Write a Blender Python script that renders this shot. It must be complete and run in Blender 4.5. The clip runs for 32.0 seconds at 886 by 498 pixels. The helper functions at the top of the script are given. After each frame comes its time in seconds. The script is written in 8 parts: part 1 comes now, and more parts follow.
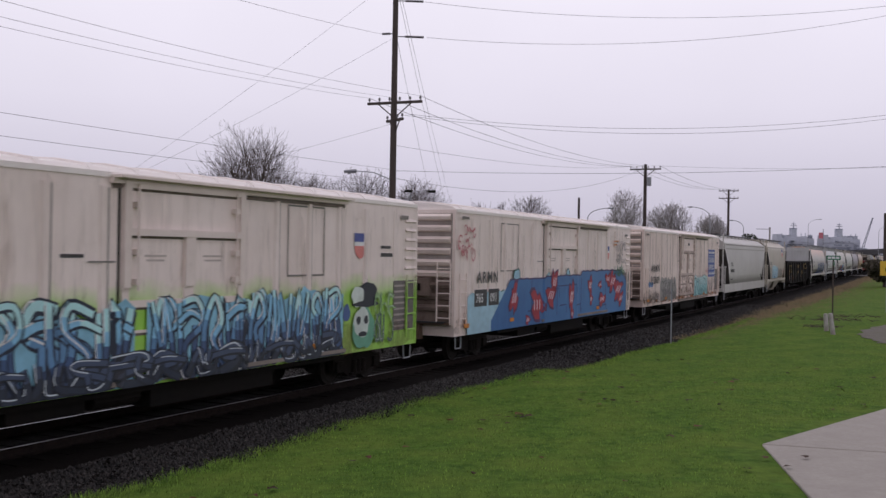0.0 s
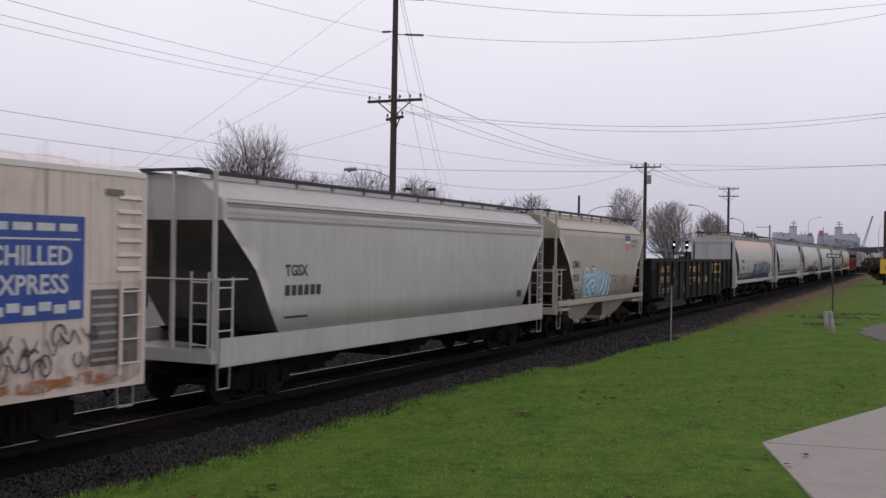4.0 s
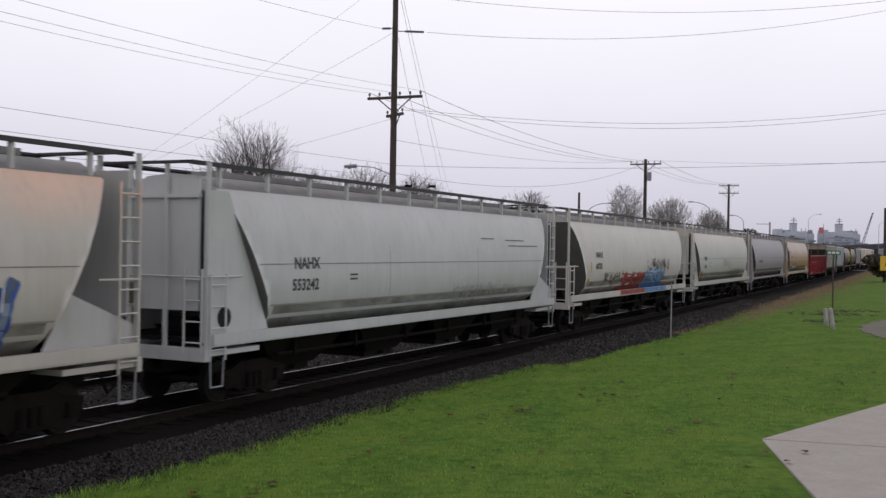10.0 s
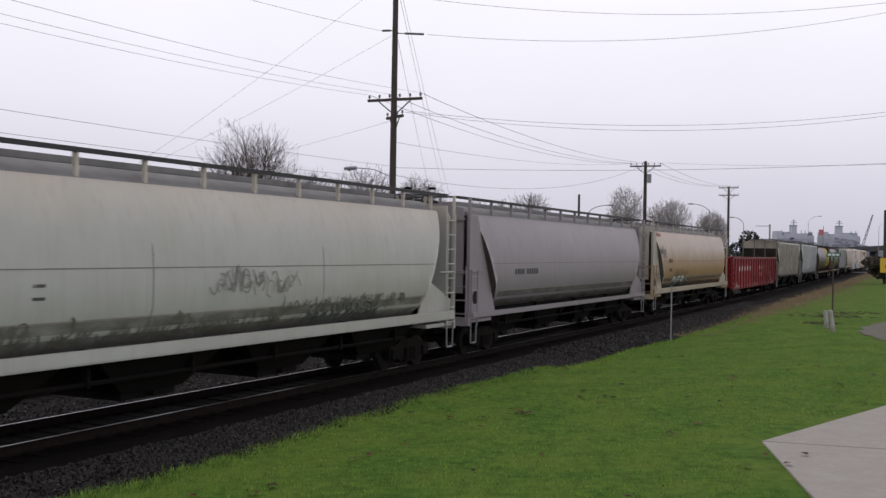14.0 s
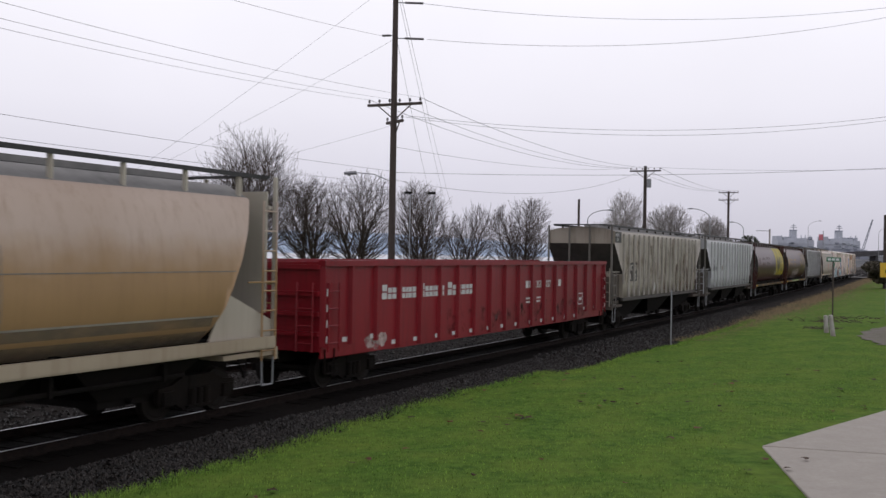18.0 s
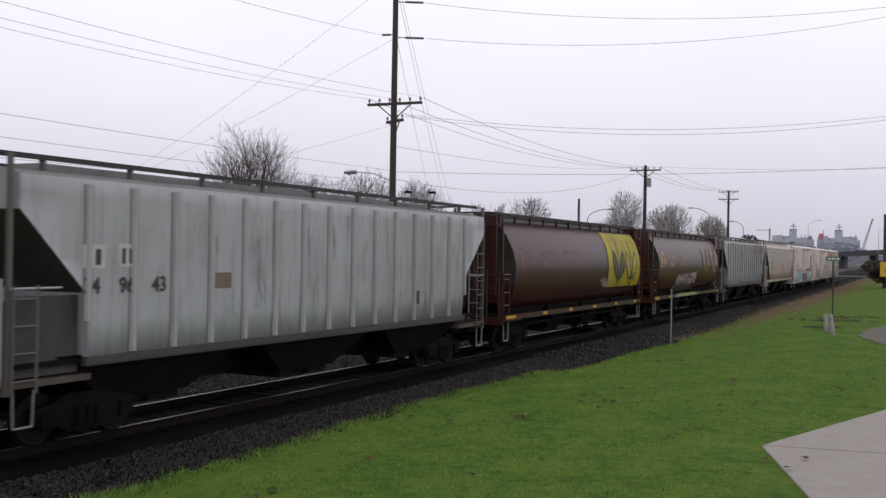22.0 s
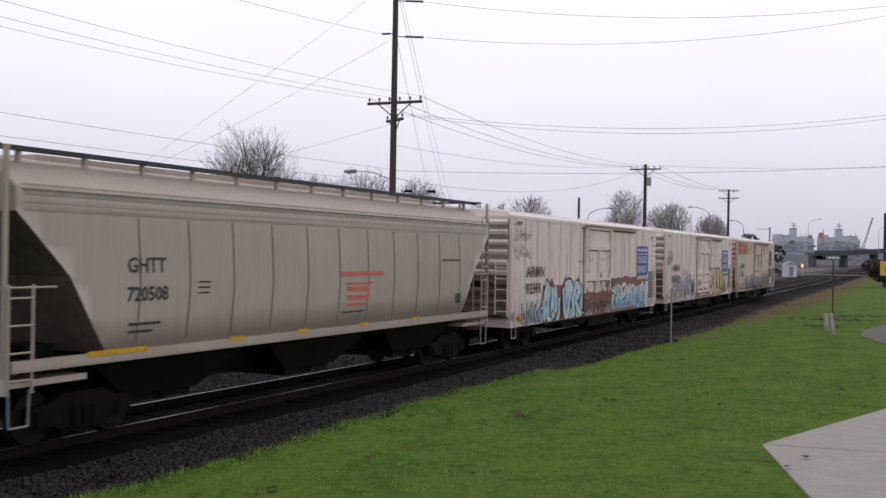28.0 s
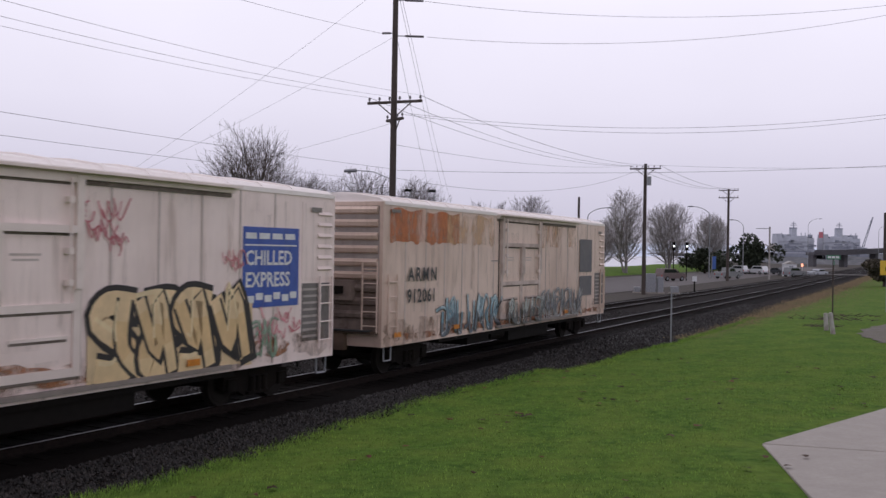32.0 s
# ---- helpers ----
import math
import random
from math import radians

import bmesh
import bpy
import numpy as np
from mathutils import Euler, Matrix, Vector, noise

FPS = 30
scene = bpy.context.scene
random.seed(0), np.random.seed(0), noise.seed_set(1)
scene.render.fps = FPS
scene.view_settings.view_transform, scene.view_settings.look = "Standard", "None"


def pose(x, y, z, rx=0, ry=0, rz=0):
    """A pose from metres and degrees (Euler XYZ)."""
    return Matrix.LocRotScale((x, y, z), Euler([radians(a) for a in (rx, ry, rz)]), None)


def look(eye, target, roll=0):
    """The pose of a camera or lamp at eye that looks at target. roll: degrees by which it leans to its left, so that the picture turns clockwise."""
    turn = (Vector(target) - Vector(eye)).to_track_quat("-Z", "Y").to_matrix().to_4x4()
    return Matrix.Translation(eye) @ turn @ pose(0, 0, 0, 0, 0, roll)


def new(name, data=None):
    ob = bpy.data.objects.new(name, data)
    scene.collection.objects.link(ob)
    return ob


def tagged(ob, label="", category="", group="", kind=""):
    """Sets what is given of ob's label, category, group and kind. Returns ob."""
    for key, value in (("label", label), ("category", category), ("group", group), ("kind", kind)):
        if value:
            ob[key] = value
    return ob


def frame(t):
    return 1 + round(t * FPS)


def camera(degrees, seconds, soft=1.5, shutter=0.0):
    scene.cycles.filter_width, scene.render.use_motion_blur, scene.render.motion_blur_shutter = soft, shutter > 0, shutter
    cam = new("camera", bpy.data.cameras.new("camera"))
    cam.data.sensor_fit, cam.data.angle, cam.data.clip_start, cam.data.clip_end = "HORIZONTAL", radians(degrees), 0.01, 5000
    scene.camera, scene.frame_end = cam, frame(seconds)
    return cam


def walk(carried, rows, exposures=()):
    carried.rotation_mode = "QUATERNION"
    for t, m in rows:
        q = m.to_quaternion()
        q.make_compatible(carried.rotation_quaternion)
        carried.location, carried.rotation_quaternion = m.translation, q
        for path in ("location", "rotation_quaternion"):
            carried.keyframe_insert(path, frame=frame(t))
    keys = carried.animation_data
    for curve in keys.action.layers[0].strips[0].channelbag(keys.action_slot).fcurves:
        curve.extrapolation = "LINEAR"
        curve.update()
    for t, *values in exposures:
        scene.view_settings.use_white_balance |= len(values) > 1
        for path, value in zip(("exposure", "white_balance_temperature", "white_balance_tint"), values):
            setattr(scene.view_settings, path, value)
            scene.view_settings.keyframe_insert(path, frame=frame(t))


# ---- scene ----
# camera: on a stand beside the line, tilting by less than half a degree
cam = camera(46.55, 32.0, soft=1.45, shutter=0.16)
EYE = (0.0, 0.0, 3.185)
TILTS = ((0, 0), (1, 0), (1.5, -1), (2, -3), (2.5, -4), (3, -5.6), (3.5, -4.2), (5.5, -3), (6, -4), (6.5, -4.6), (7, -6.6),
         (7.5, -7), (8, -7.2), (9, -9), (10, -9), (11, -7.2), (12, -6), (13, -3.2), (13.5, -4), (14, -5.4), (14.5, -4.2),
         (16.5, 3), (18, 3), (19, 3), (20, 2), (22, 1.8), (23, 0.3), (25.5, 0), (27.5, 0), (28.5, 0), (29.5, -1), (30.5, -3),
         (31, -3.9), (31.5, -3), (32, -1))
walk(cam, [(t, look(EYE, (0, 100, EYE[2] + 100 * math.tan(0.00303 + k / 1822.5)), 0.977)) for t, k in TILTS],
     [(0, -0.18, 6400, 17), (3, -0.19, 6400, 16), (4.5, -0.12, 6450, 13), (7, 0, 6500, 10), (20, 0, 6500, 10), (23, 0.05, 6450, 11), (25, 0.10, 6370, 12), (27.8, 0.09, 6400, 12), (29, -0.04, 6330, 14), (32, -0.09, 6300, 17)])

# overcast sky and a weak, wide sun
world = bpy.data.worlds.new("world")
scene.world = world
world.use_nodes = True
wn, wl = world.node_tree.nodes, world.node_tree.links
wn.clear()
sky = wn.new("ShaderNodeTexSky")
sky.sky_type, sky.sun_disc = "NISHITA", False
sky.sun_elevation, sky.sun_rotation = radians(79), radians(-53)
pale = wn.new("ShaderNodeHueSaturation")
pale.inputs["Saturation"].default_value, pale.inputs["Value"].default_value = 0.12, 0.12
wl.new(sky.outputs[0], pale.inputs["Color"])
wc = wn.new("ShaderNodeTexCoord")
cloud = wn.new("ShaderNodeTexNoise")
cloud.inputs["Scale"].default_value, cloud.inputs["Detail"].default_value, cloud.inputs["Roughness"].default_value = 1.6, 5, 0.55
wl.new(wc.outputs["Generated"], cloud.inputs["Vector"])
sep = wn.new("ShaderNodeSeparateXYZ")
wl.new(wc.outputs["Generated"], sep.inputs[0])
ramp = wn.new("ShaderNodeValToRGB")
e = ramp.color_ramp.elements
e[0].position, e[0].color = 0.0, (0.58, 0.565, 0.66, 1)
e[1].position, e[1].color = 0.80, (0.56, 0.55, 0.60, 1)
for q, c in ((0.07, (0.72, 0.70, 0.80, 1)), (0.14, (0.88, 0.86, 0.95, 1)), (0.24, (1.0, 0.98, 1.06, 1)), (0.45, (0.74, 0.72, 0.78, 1))):
    m = e.new(q)
    m.color = c
wl.new(sep.outputs[2], ramp.inputs[0])
cr = wn.new("ShaderNodeMapRange")
cr.inputs[1].default_value, cr.inputs[2].default_value, cr.inputs[3].default_value, cr.inputs[4].default_value = 0.3, 0.7, 0.93, 1.06
wl.new(cloud.outputs[0], cr.inputs[0])
mul = wn.new("ShaderNodeVectorMath")
mul.operation = "SCALE"
wl.new(ramp.outputs[0], mul.inputs[0])
wl.new(cr.outputs[0], mul.inputs["Scale"])
mixs = wn.new("ShaderNodeMixRGB")
mixs.inputs[0].default_value = 0.9
wl.new(pale.outputs[0], mixs.inputs[1])
wl.new(mul.outputs[0], mixs.inputs[2])
back = wn.new("ShaderNodeBackground")
back.inputs[1].default_value = 1.0
wl.new(mixs.outputs[0], back.inputs[0])
wl.new(back.outputs[0], wn.new("ShaderNodeOutputWorld").inputs[0])
sun_data = bpy.data.lights.new("sun", "SUN")
sun_data.energy, sun_data.angle, sun_data.color = 0.55, radians(40), (1.0, 0.97, 0.94)
sun = new("sun", sun_data)
sun.matrix_world = look((-6, 24, 50), (2, 18, 0))


# ---- materials ----
def mat(name, color, rough=0.6, metal=0.0, color2=None, scale=6.0, grime=None, amount=0.5, streak=0.0, bump=0.0, bscale=40.0,
        spots=0.0, stretch=(1, 1, 1), objrand=0.0, low=0.35, high=0.68, tint=None, spec=0.5):
    """A surface with fine grain (color to color2), a broader layer of grime, and vertical streaks."""
    m = bpy.data.materials.new(name)
    m.use_nodes = True
    n, l = m.node_tree.nodes, m.node_tree.links
    b = n["Principled BSDF"]
    b.inputs["Roughness"].default_value, b.inputs["Metallic"].default_value = rough, metal
    b.inputs["Specular IOR Level"].default_value = spec
    tc = n.new("ShaderNodeTexCoord")
    mp = n.new("ShaderNodeMapping")
    mp.inputs["Scale"].default_value = stretch
    l.new(tc.outputs["Object"], mp.inputs[0])

    def tex(sc, detail=4, vec=None, rgh=0.6):
        t = n.new("ShaderNodeTexNoise")
        t.inputs["Scale"].default_value, t.inputs["Detail"].default_value, t.inputs["Roughness"].default_value = sc, detail, rgh
        l.new(vec or mp.outputs[0], t.inputs["Vector"])
        return t

    def step(src, a, z, to=1.0):
        r = n.new("ShaderNodeMapRange")
        r.inputs[1].default_value, r.inputs[2].default_value, r.inputs[4].default_value = a, z, to
        l.new(src, r.inputs[0])
        return r.outputs[0]

    def blend(fac, a, c):
        x = n.new("ShaderNodeMixRGB")
        l.new(fac, x.inputs[0])
        for s, v in ((x.inputs[1], a), (x.inputs[2], c)):
            if isinstance(v, tuple):
                s.default_value = (*v, 1)
            else:
                l.new(v, s)
        return x.outputs[0]

    c = blend(step(tex(scale).outputs[0], 0.3, 0.7), color, color2 or tuple(v * 0.8 for v in color))
    if tint:
        tz0, tz1, tcol, tamt = tint
        sp = n.new("ShaderNodeSeparateXYZ")
        l.new(tc.outputs["Object"], sp.inputs[0])
        ad = n.new("ShaderNodeMath")
        ad.operation = "MULTIPLY_ADD"
        l.new(tex(0.9, 3).outputs[0], ad.inputs[0])
        ad.inputs[1].default_value = 0.9
        l.new(sp.outputs[2], ad.inputs[2])
        c = blend(step(ad.outputs[0], tz0 + 0.45, tz1 + 0.45, tamt), c, tcol)
    if grime:
        c = blend(step(tex(scale * 0.16, 5).outputs[0], low, high, amount), c, grime)
    if streak and grime:
        mp2 = n.new("ShaderNodeMapping")
        mp2.inputs["Scale"].default_value = (5.0, 5.0, 0.35)
        l.new(tc.outputs["Object"], mp2.inputs[0])
        c = blend(step(tex(1.2, 5, mp2.outputs[0], 0.7).outputs[0], 0.5, 0.75, streak), c, grime)
    if spots and grime:
        c = blend(step(tex(scale * 0.5, 8, None, 0.8).outputs[0], 0.60, 0.68, spots), c, grime)
    if objrand:
        oi = n.new("ShaderNodeObjectInfo")
        hs = n.new("ShaderNodeHueSaturation")
        l.new(step(oi.outputs["Random"], 0, 1, objrand * 2), hs.inputs["Value"])
        mr = n.new("ShaderNodeMath")
        mr.operation = "MULTIPLY_ADD"
        l.new(oi.outputs["Random"], mr.inputs[0])
        mr.inputs[1].default_value, mr.inputs[2].default_value = objrand * 2, 1 - objrand
        l.new(mr.outputs[0], hs.inputs["Value"])
        l.new(c, hs.inputs["Color"])
        c = hs.outputs[0]
    l.new(c, b.inputs["Base Color"])
    if bump:
        bp = n.new("ShaderNodeBump")
        bp.inputs["Strength"].default_value, bp.inputs["Distance"].default_value = bump, 0.02
        l.new(tex(bscale, 5).outputs[0], bp.inputs["Height"])
        l.new(bp.outputs[0], b.inputs["Normal"])
    return m


def srgb(r, g, b, k=1.0):
    return tuple(min(0.95, k * (v / 255) ** 2.2) for v in (r, g, b))


def island(m, amount=0.35):
    """Lets the colour of each loose piece of a joined mesh differ a little."""
    n, l = m.node_tree.nodes, m.node_tree.links
    b = n["Principled BSDF"]
    src = b.inputs["Base Color"].links[0].from_socket
    g = n.new("ShaderNodeNewGeometry")
    mr = n.new("ShaderNodeMath")
    mr.operation = "MULTIPLY_ADD"
    mr.inputs[1].default_value, mr.inputs[2].default_value = amount * 2, 1 - amount
    l.new(g.outputs["Random Per Island"], mr.inputs[0])
    hs = n.new("ShaderNodeHueSaturation")
    l.new(mr.outputs[0], hs.inputs["Value"])
    l.new(src, hs.inputs["Color"])
    l.new(hs.outputs[0], b.inputs["Base Color"])
    return m


def glow(name, color, strength):
    m = bpy.data.materials.new(name)
    m.use_nodes = True
    b = m.node_tree.nodes["Principled BSDF"]
    b.inputs["Base Color"].default_value = (*color, 1)
    b.inputs["Emission Color"].default_value = (*color, 1)
    b.inputs["Emission Strength"].default_value = strength
    return m


M_STEEL = mat("rail_steel", (0.50, 0.50, 0.52), 0.36, 1.0, (0.36, 0.36, 0.37), 3)
M_RAILRUST = mat("rail_rust", (0.020, 0.014, 0.012), 0.85, 0, (0.010, 0.008, 0.0075), 8, bump=0.3, spec=0.08)
M_TIE = mat("sleeper_wood", (0.011, 0.009, 0.008), 0.9, 0, (0.006, 0.005, 0.0045), 9, bump=0.5, spec=0.06, stretch=(1, 6, 1), objrand=0.3)
M_BALLAST = mat("ballast_bed", (0.013, 0.0105, 0.0095), 0.9, 0, (0.0075, 0.0066, 0.0062), 22, (0.024, 0.018, 0.016), 0.5, bump=1.0, bscale=30, spec=0.08)
M_STONE = island(mat("ballast_stone", (0.0235, 0.0195, 0.018), 0.45, 0, (0.0065, 0.0056, 0.0052), 30, spec=0.22), 0.97)
M_BEDSHADE = mat("dark_shaded_ballast", (0.0065, 0.0052, 0.0048), 0.9, 0, (0.0035, 0.003, 0.0028), 20, (0.012, 0.009, 0.008), 0.4, bump=0.8, bscale=28, spec=0.05)
M_LAWN = mat("lawn", (0.098, 0.184, 0.026), 1.0, 0, (0.036, 0.082, 0.011), 4.5, (0.165, 0.215, 0.036), 0.55, spots=0.35, bump=1.0, bscale=38, low=0.40, high=0.70, spec=0.2)
M_BLADE = island(mat("grass_blade", (0.132, 0.230, 0.036), 1.0, 0, (0.038, 0.092, 0.014), 4.0, (0.176, 0.236, 0.044), 0.5, spec=0.1, low=0.40, high=0.70, spots=0.35), 0.6)
for q in (M_LAWN, M_BLADE):
    q.node_tree.nodes["Principled BSDF"].inputs["Specular IOR Level"].default_value = 0.12
M_WEED = island(mat("dry_weed", (0.20, 0.122, 0.074), 0.9, 0, (0.125, 0.088, 0.042), 1.2, (0.085, 0.10, 0.030), 0.5), 0.55)
M_ASPHALT = mat("asphalt", (0.082, 0.070, 0.068), 0.7, 0, (0.060, 0.052, 0.051), 2, (0.105, 0.090, 0.084), 0.5, bump=0.4)
M_DIRT = mat("gravel_ground", (0.080, 0.065, 0.060), 0.9, 0, (0.042, 0.036, 0.033), 2, (0.055, 0.056, 0.032), 0.5, bump=0.6, spec=0.2)
M_CONC = mat("concrete", (0.37, 0.338, 0.302), 0.75, 0, (0.32, 0.288, 0.258), 14, (0.26, 0.232, 0.205), 0.45, bump=0.25, bscale=120)
M_WATER = mat("water", (0.55, 0.56, 0.60), 0.22, 0, (0.48, 0.49, 0.54), 0.05, bump=0.25, bscale=0.6)
# near-black steels of the running gear: shade under the cars is in the colour
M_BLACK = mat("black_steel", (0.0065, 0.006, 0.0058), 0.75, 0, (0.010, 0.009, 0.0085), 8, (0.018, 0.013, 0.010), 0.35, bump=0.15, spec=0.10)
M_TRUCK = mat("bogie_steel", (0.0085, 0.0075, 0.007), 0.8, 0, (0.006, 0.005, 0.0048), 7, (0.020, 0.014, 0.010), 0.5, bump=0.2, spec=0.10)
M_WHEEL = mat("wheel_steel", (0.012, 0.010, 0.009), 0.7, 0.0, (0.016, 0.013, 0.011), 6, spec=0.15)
M_GRATE = mat("walkway_grating", (0.06, 0.06, 0.063), 0.6, 0.3, (0.035, 0.035, 0.037), 14)
M_WOOD = mat("pole_wood", (0.075, 0.055, 0.047), 0.85, 0, (0.045, 0.034, 0.03), 5, (0.10, 0.085, 0.075), 0.5, bump=0.5, bscale=30, stretch=(6, 6, 0.7))
M_WOOD2 = mat("grey_pole_wood", (0.16, 0.15, 0.135), 0.85, 0, (0.10, 0.09, 0.085), 5, (0.07, 0.06, 0.05), 0.5, bump=0.5, bscale=30, stretch=(6, 6, 0.7))
M_WIRE = mat("wire", (0.07, 0.07, 0.075), 0.5, 0.3)
M_INSUL = mat("insulator", (0.10, 0.09, 0.10), 0.3, 0, (0.2, 0.19, 0.2), 30)
M_GALV = mat("galvanised_steel", (0.33, 0.34, 0.36), 0.5, 0.5, (0.25, 0.26, 0.28), 8)
# paler bark for the far trees: distance haze put into the colour
M_HAZEBARK = mat("hazed_bark", (0.30, 0.275, 0.265), 0.9, 0, (0.22, 0.20, 0.19), 8, spec=0.2)
M_BARK = mat("bark", (0.098, 0.076, 0.066), 0.9, 0, (0.062, 0.048, 0.042), 8, bump=0.4, spec=0.2)


# ---- mesh helpers ----
def link(bm, name, material, smooth=False, angle=None):
    me = bpy.data.meshes.new(name)
    bm.normal_update()
    bm.to_mesh(me)
    bm.free()
    for x in material if isinstance(material, (list, tuple)) else (material,):
        me.materials.append(x)
    if smooth:
        me.shade_smooth()
    return new(name, me)


def part(name, bm, material, parent, label="", smooth=False):
    ob = link(bm, name, material, smooth)
    ob.parent = parent
    if label:
        ob["label"] = label
    return ob


def share(name, me, parent, m=None, label=""):
    ob = new(name, me)
    ob.parent = parent
    if m is not None:
        ob.matrix_basis = m
    if label:
        ob["label"] = label
    return ob


def empty(name, x=0, y=0, z=0):
    ob = new(name)
    ob.location = (x, y, z)
    return ob


def box(bm, x0, x1, y0, y1, z0, z1, mi=0):
    v = [bm.verts.new(p) for p in ((x0, y0, z0), (x1, y0, z0), (x1, y1, z0), (x0, y1, z0), (x0, y0, z1), (x1, y0, z1), (x1, y1, z1), (x0, y1, z1))]
    for f in ((3, 2, 1, 0), (4, 5, 6, 7), (0, 1, 5, 4), (1, 2, 6, 5), (2, 3, 7, 6), (3, 0, 4, 7)):
        bm.faces.new([v[i] for i in f]).material_index = mi


def prism(bm, pts, axis, a, b, mi=0):
    """Extrudes the outline pts (in the two other axes, in order) along an axis from a to b."""
    def at(p, w):
        return {"x": (w, p[0], p[1]), "y": (p[0], w, p[1]), "z": (p[0], p[1], w)}[axis]
    lo = [bm.verts.new(at(p, a)) for p in pts]
    hi = [bm.verts.new(at(p, b)) for p in pts]
    n = len(pts)
    fs = [bm.faces.new(lo), bm.faces.new(hi)]
    for i in range(n):
        fs.append(bm.faces.new((lo[i], lo[(i + 1) % n], hi[(i + 1) % n], hi[i])))
    for f in fs:
        f.material_index = mi
    bmesh.ops.recalc_face_normals(bm, faces=fs)


def rod(bm, p, q, r, n=6, r2=None, cap=True):
    """A round bar from p to q."""
    p, q = Vector(p), Vector(q)
    d = q - p
    if d.length < 1e-6:
        return
    u = d.orthogonal().normalized()
    w = d.normalized().cross(u)
    r2 = r if r2 is None else r2
    lo, hi = [], []
    for i in range(n):
        a = 2 * math.pi * i / n
        o = u * math.cos(a) + w * math.sin(a)
        lo.append(bm.verts.new(p + o * r))
        hi.append(bm.verts.new(q + o * r2))
    for i in range(n):
        bm.faces.new((lo[i], lo[(i + 1) % n], hi[(i + 1) % n], hi[i]))
    if cap:
        bm.faces.new(lo[::-1])
        bm.faces.new(hi)


def cloud_mesh(name, verts, faces, material):
    me = bpy.data.meshes.new(name)
    me.from_pydata(verts, [], faces)
    for x in material if isinstance(material, (list, tuple)) else (material,):
        me.materials.append(x)
    return new(name, me)


# ---- the line of the railway ----
S = np.arange(-620, 1000, 1.0)


def lay_line():
    k = -0.0001675 * np.clip(S / 40, 0, 1) * np.clip((149.85 - S) / 40 + 0.5, 0, 1)
    h = 0.450994 + np.concatenate([[0], np.cumsum((k[1:] + k[:-1]) / 2)])
    h -= np.interp(0, S, h) - 0.450994
    x, y = np.cumsum(np.sin(h)), np.cumsum(np.cos(h))
    x -= np.interp(0, S, x) + 13.856 * math.cos(0.450994)
    y += 13.856 * math.sin(0.450994) - np.interp(0, S, y)
    return x, y, h


LX, LY, LH = lay_line()


def on_line(s, lat=0.0, z=0.0):
    """A place by the line: s metres along it, lat metres to its right (the camera's side), z above the rails."""
    h = float(np.interp(s, S, LH))
    return Vector((float(np.interp(s, S, LX)) + lat * math.cos(h), float(np.interp(s, S, LY)) - lat * math.sin(h), z - 0.000234 * s))


def by_line(x, y):
    i = int(np.argmin((LX - x) ** 2 + (LY - y) ** 2))
    return float(S[i]), (x - LX[i]) * math.cos(LH[i]) - (y - LY[i]) * math.sin(LH[i])


def smooth01(t):
    t = min(1.0, max(0.0, t))
    return t * t * (3 - 2 * t)


def sheet(name, stations, lats, zf, material, label, category, latf=None):
    """A strip of ground along the line: rows at the stations, columns at lats (or latf(s, i))."""
    vs, fs = [], []
    for s in stations:
        for i, a in enumerate(lats):
            la = latf(s, i) if latf else a
            p = on_line(s, la, 0)
            vs.append((p.x, p.y, zf(s, la)))
    w = len(lats)
    for j in range(len(stations) - 1):
        for i in range(w - 1):
            fs.append((j * w + i, j * w + i + 1, (j + 1) * w + i + 1, (j + 1) * w + i))
    ob = cloud_mesh(name, vs, fs, material)
    ob.data.shade_smooth()
    return tagged(ob, label, category, kind="structure")
# ---- ground ----
def edge_lat(s):
    k = ((-60, 3.4), (10.9, 3.35), (12, 3.43), (14, 3.4), (16.3, 3.27), (18, 3.15), (20, 3.05), (22.6, 3.0), (24.7, 3.3), (27.2, 3.2), (28.9, 3.35), (29.4, 3.9),
         (31.3, 4.2), (35.4, 4.0), (38, 4.3), (40.7, 4.45), (49, 4.45), (56, 4.4), (65, 4.2), (900, 3.7))
    return float(np.interp(s, [a for a, _ in k], [b for _, b in k])) + 0.10 + 0.06 * noise.noise((s * 0.55, 3, 0)) + 0.13 * noise.noise((s * 1.9, 7, 0)) + 0.09 * noise.noise((s * 5.1, 2, 0))


def lawn_z(s, lat):
    z = -0.30 + 0.30 * smooth01((lat - 3.4) / 7) + 1.1 * smooth01((lat - 9) / 22) * smooth01((s - 45) / 60)
    z += 1.2 * smooth01((lat - 11.3) / 2.5) * (1 - smooth01((s - 3) / 6))
    p = on_line(s, lat)
    return z + 0.05 * noise.noise((p.x * 0.25, p.y * 0.25, 1)) + 0.03 * noise.noise((p.x * 0.9, p.y * 0.9, 5))


def bed_z(s, lat):
    a = abs(lat) if lat > -2.25 else abs(lat + 4.5)
    z = -0.17 if a < 1.75 else -0.17 - (a - 1.75) * 0.085
    if lat < -6.2:
        z = max(-0.46, -0.17 - (a - 1.7) * 0.2)
    return z + 0.025 * noise.noise((s * 1.3, lat * 1.3, 0))


def shore_lat(s):
    return float(np.interp(s, (-60, 60, 150, 230, 330, 900), (-120, -95, -72, -56, -70, -140)))


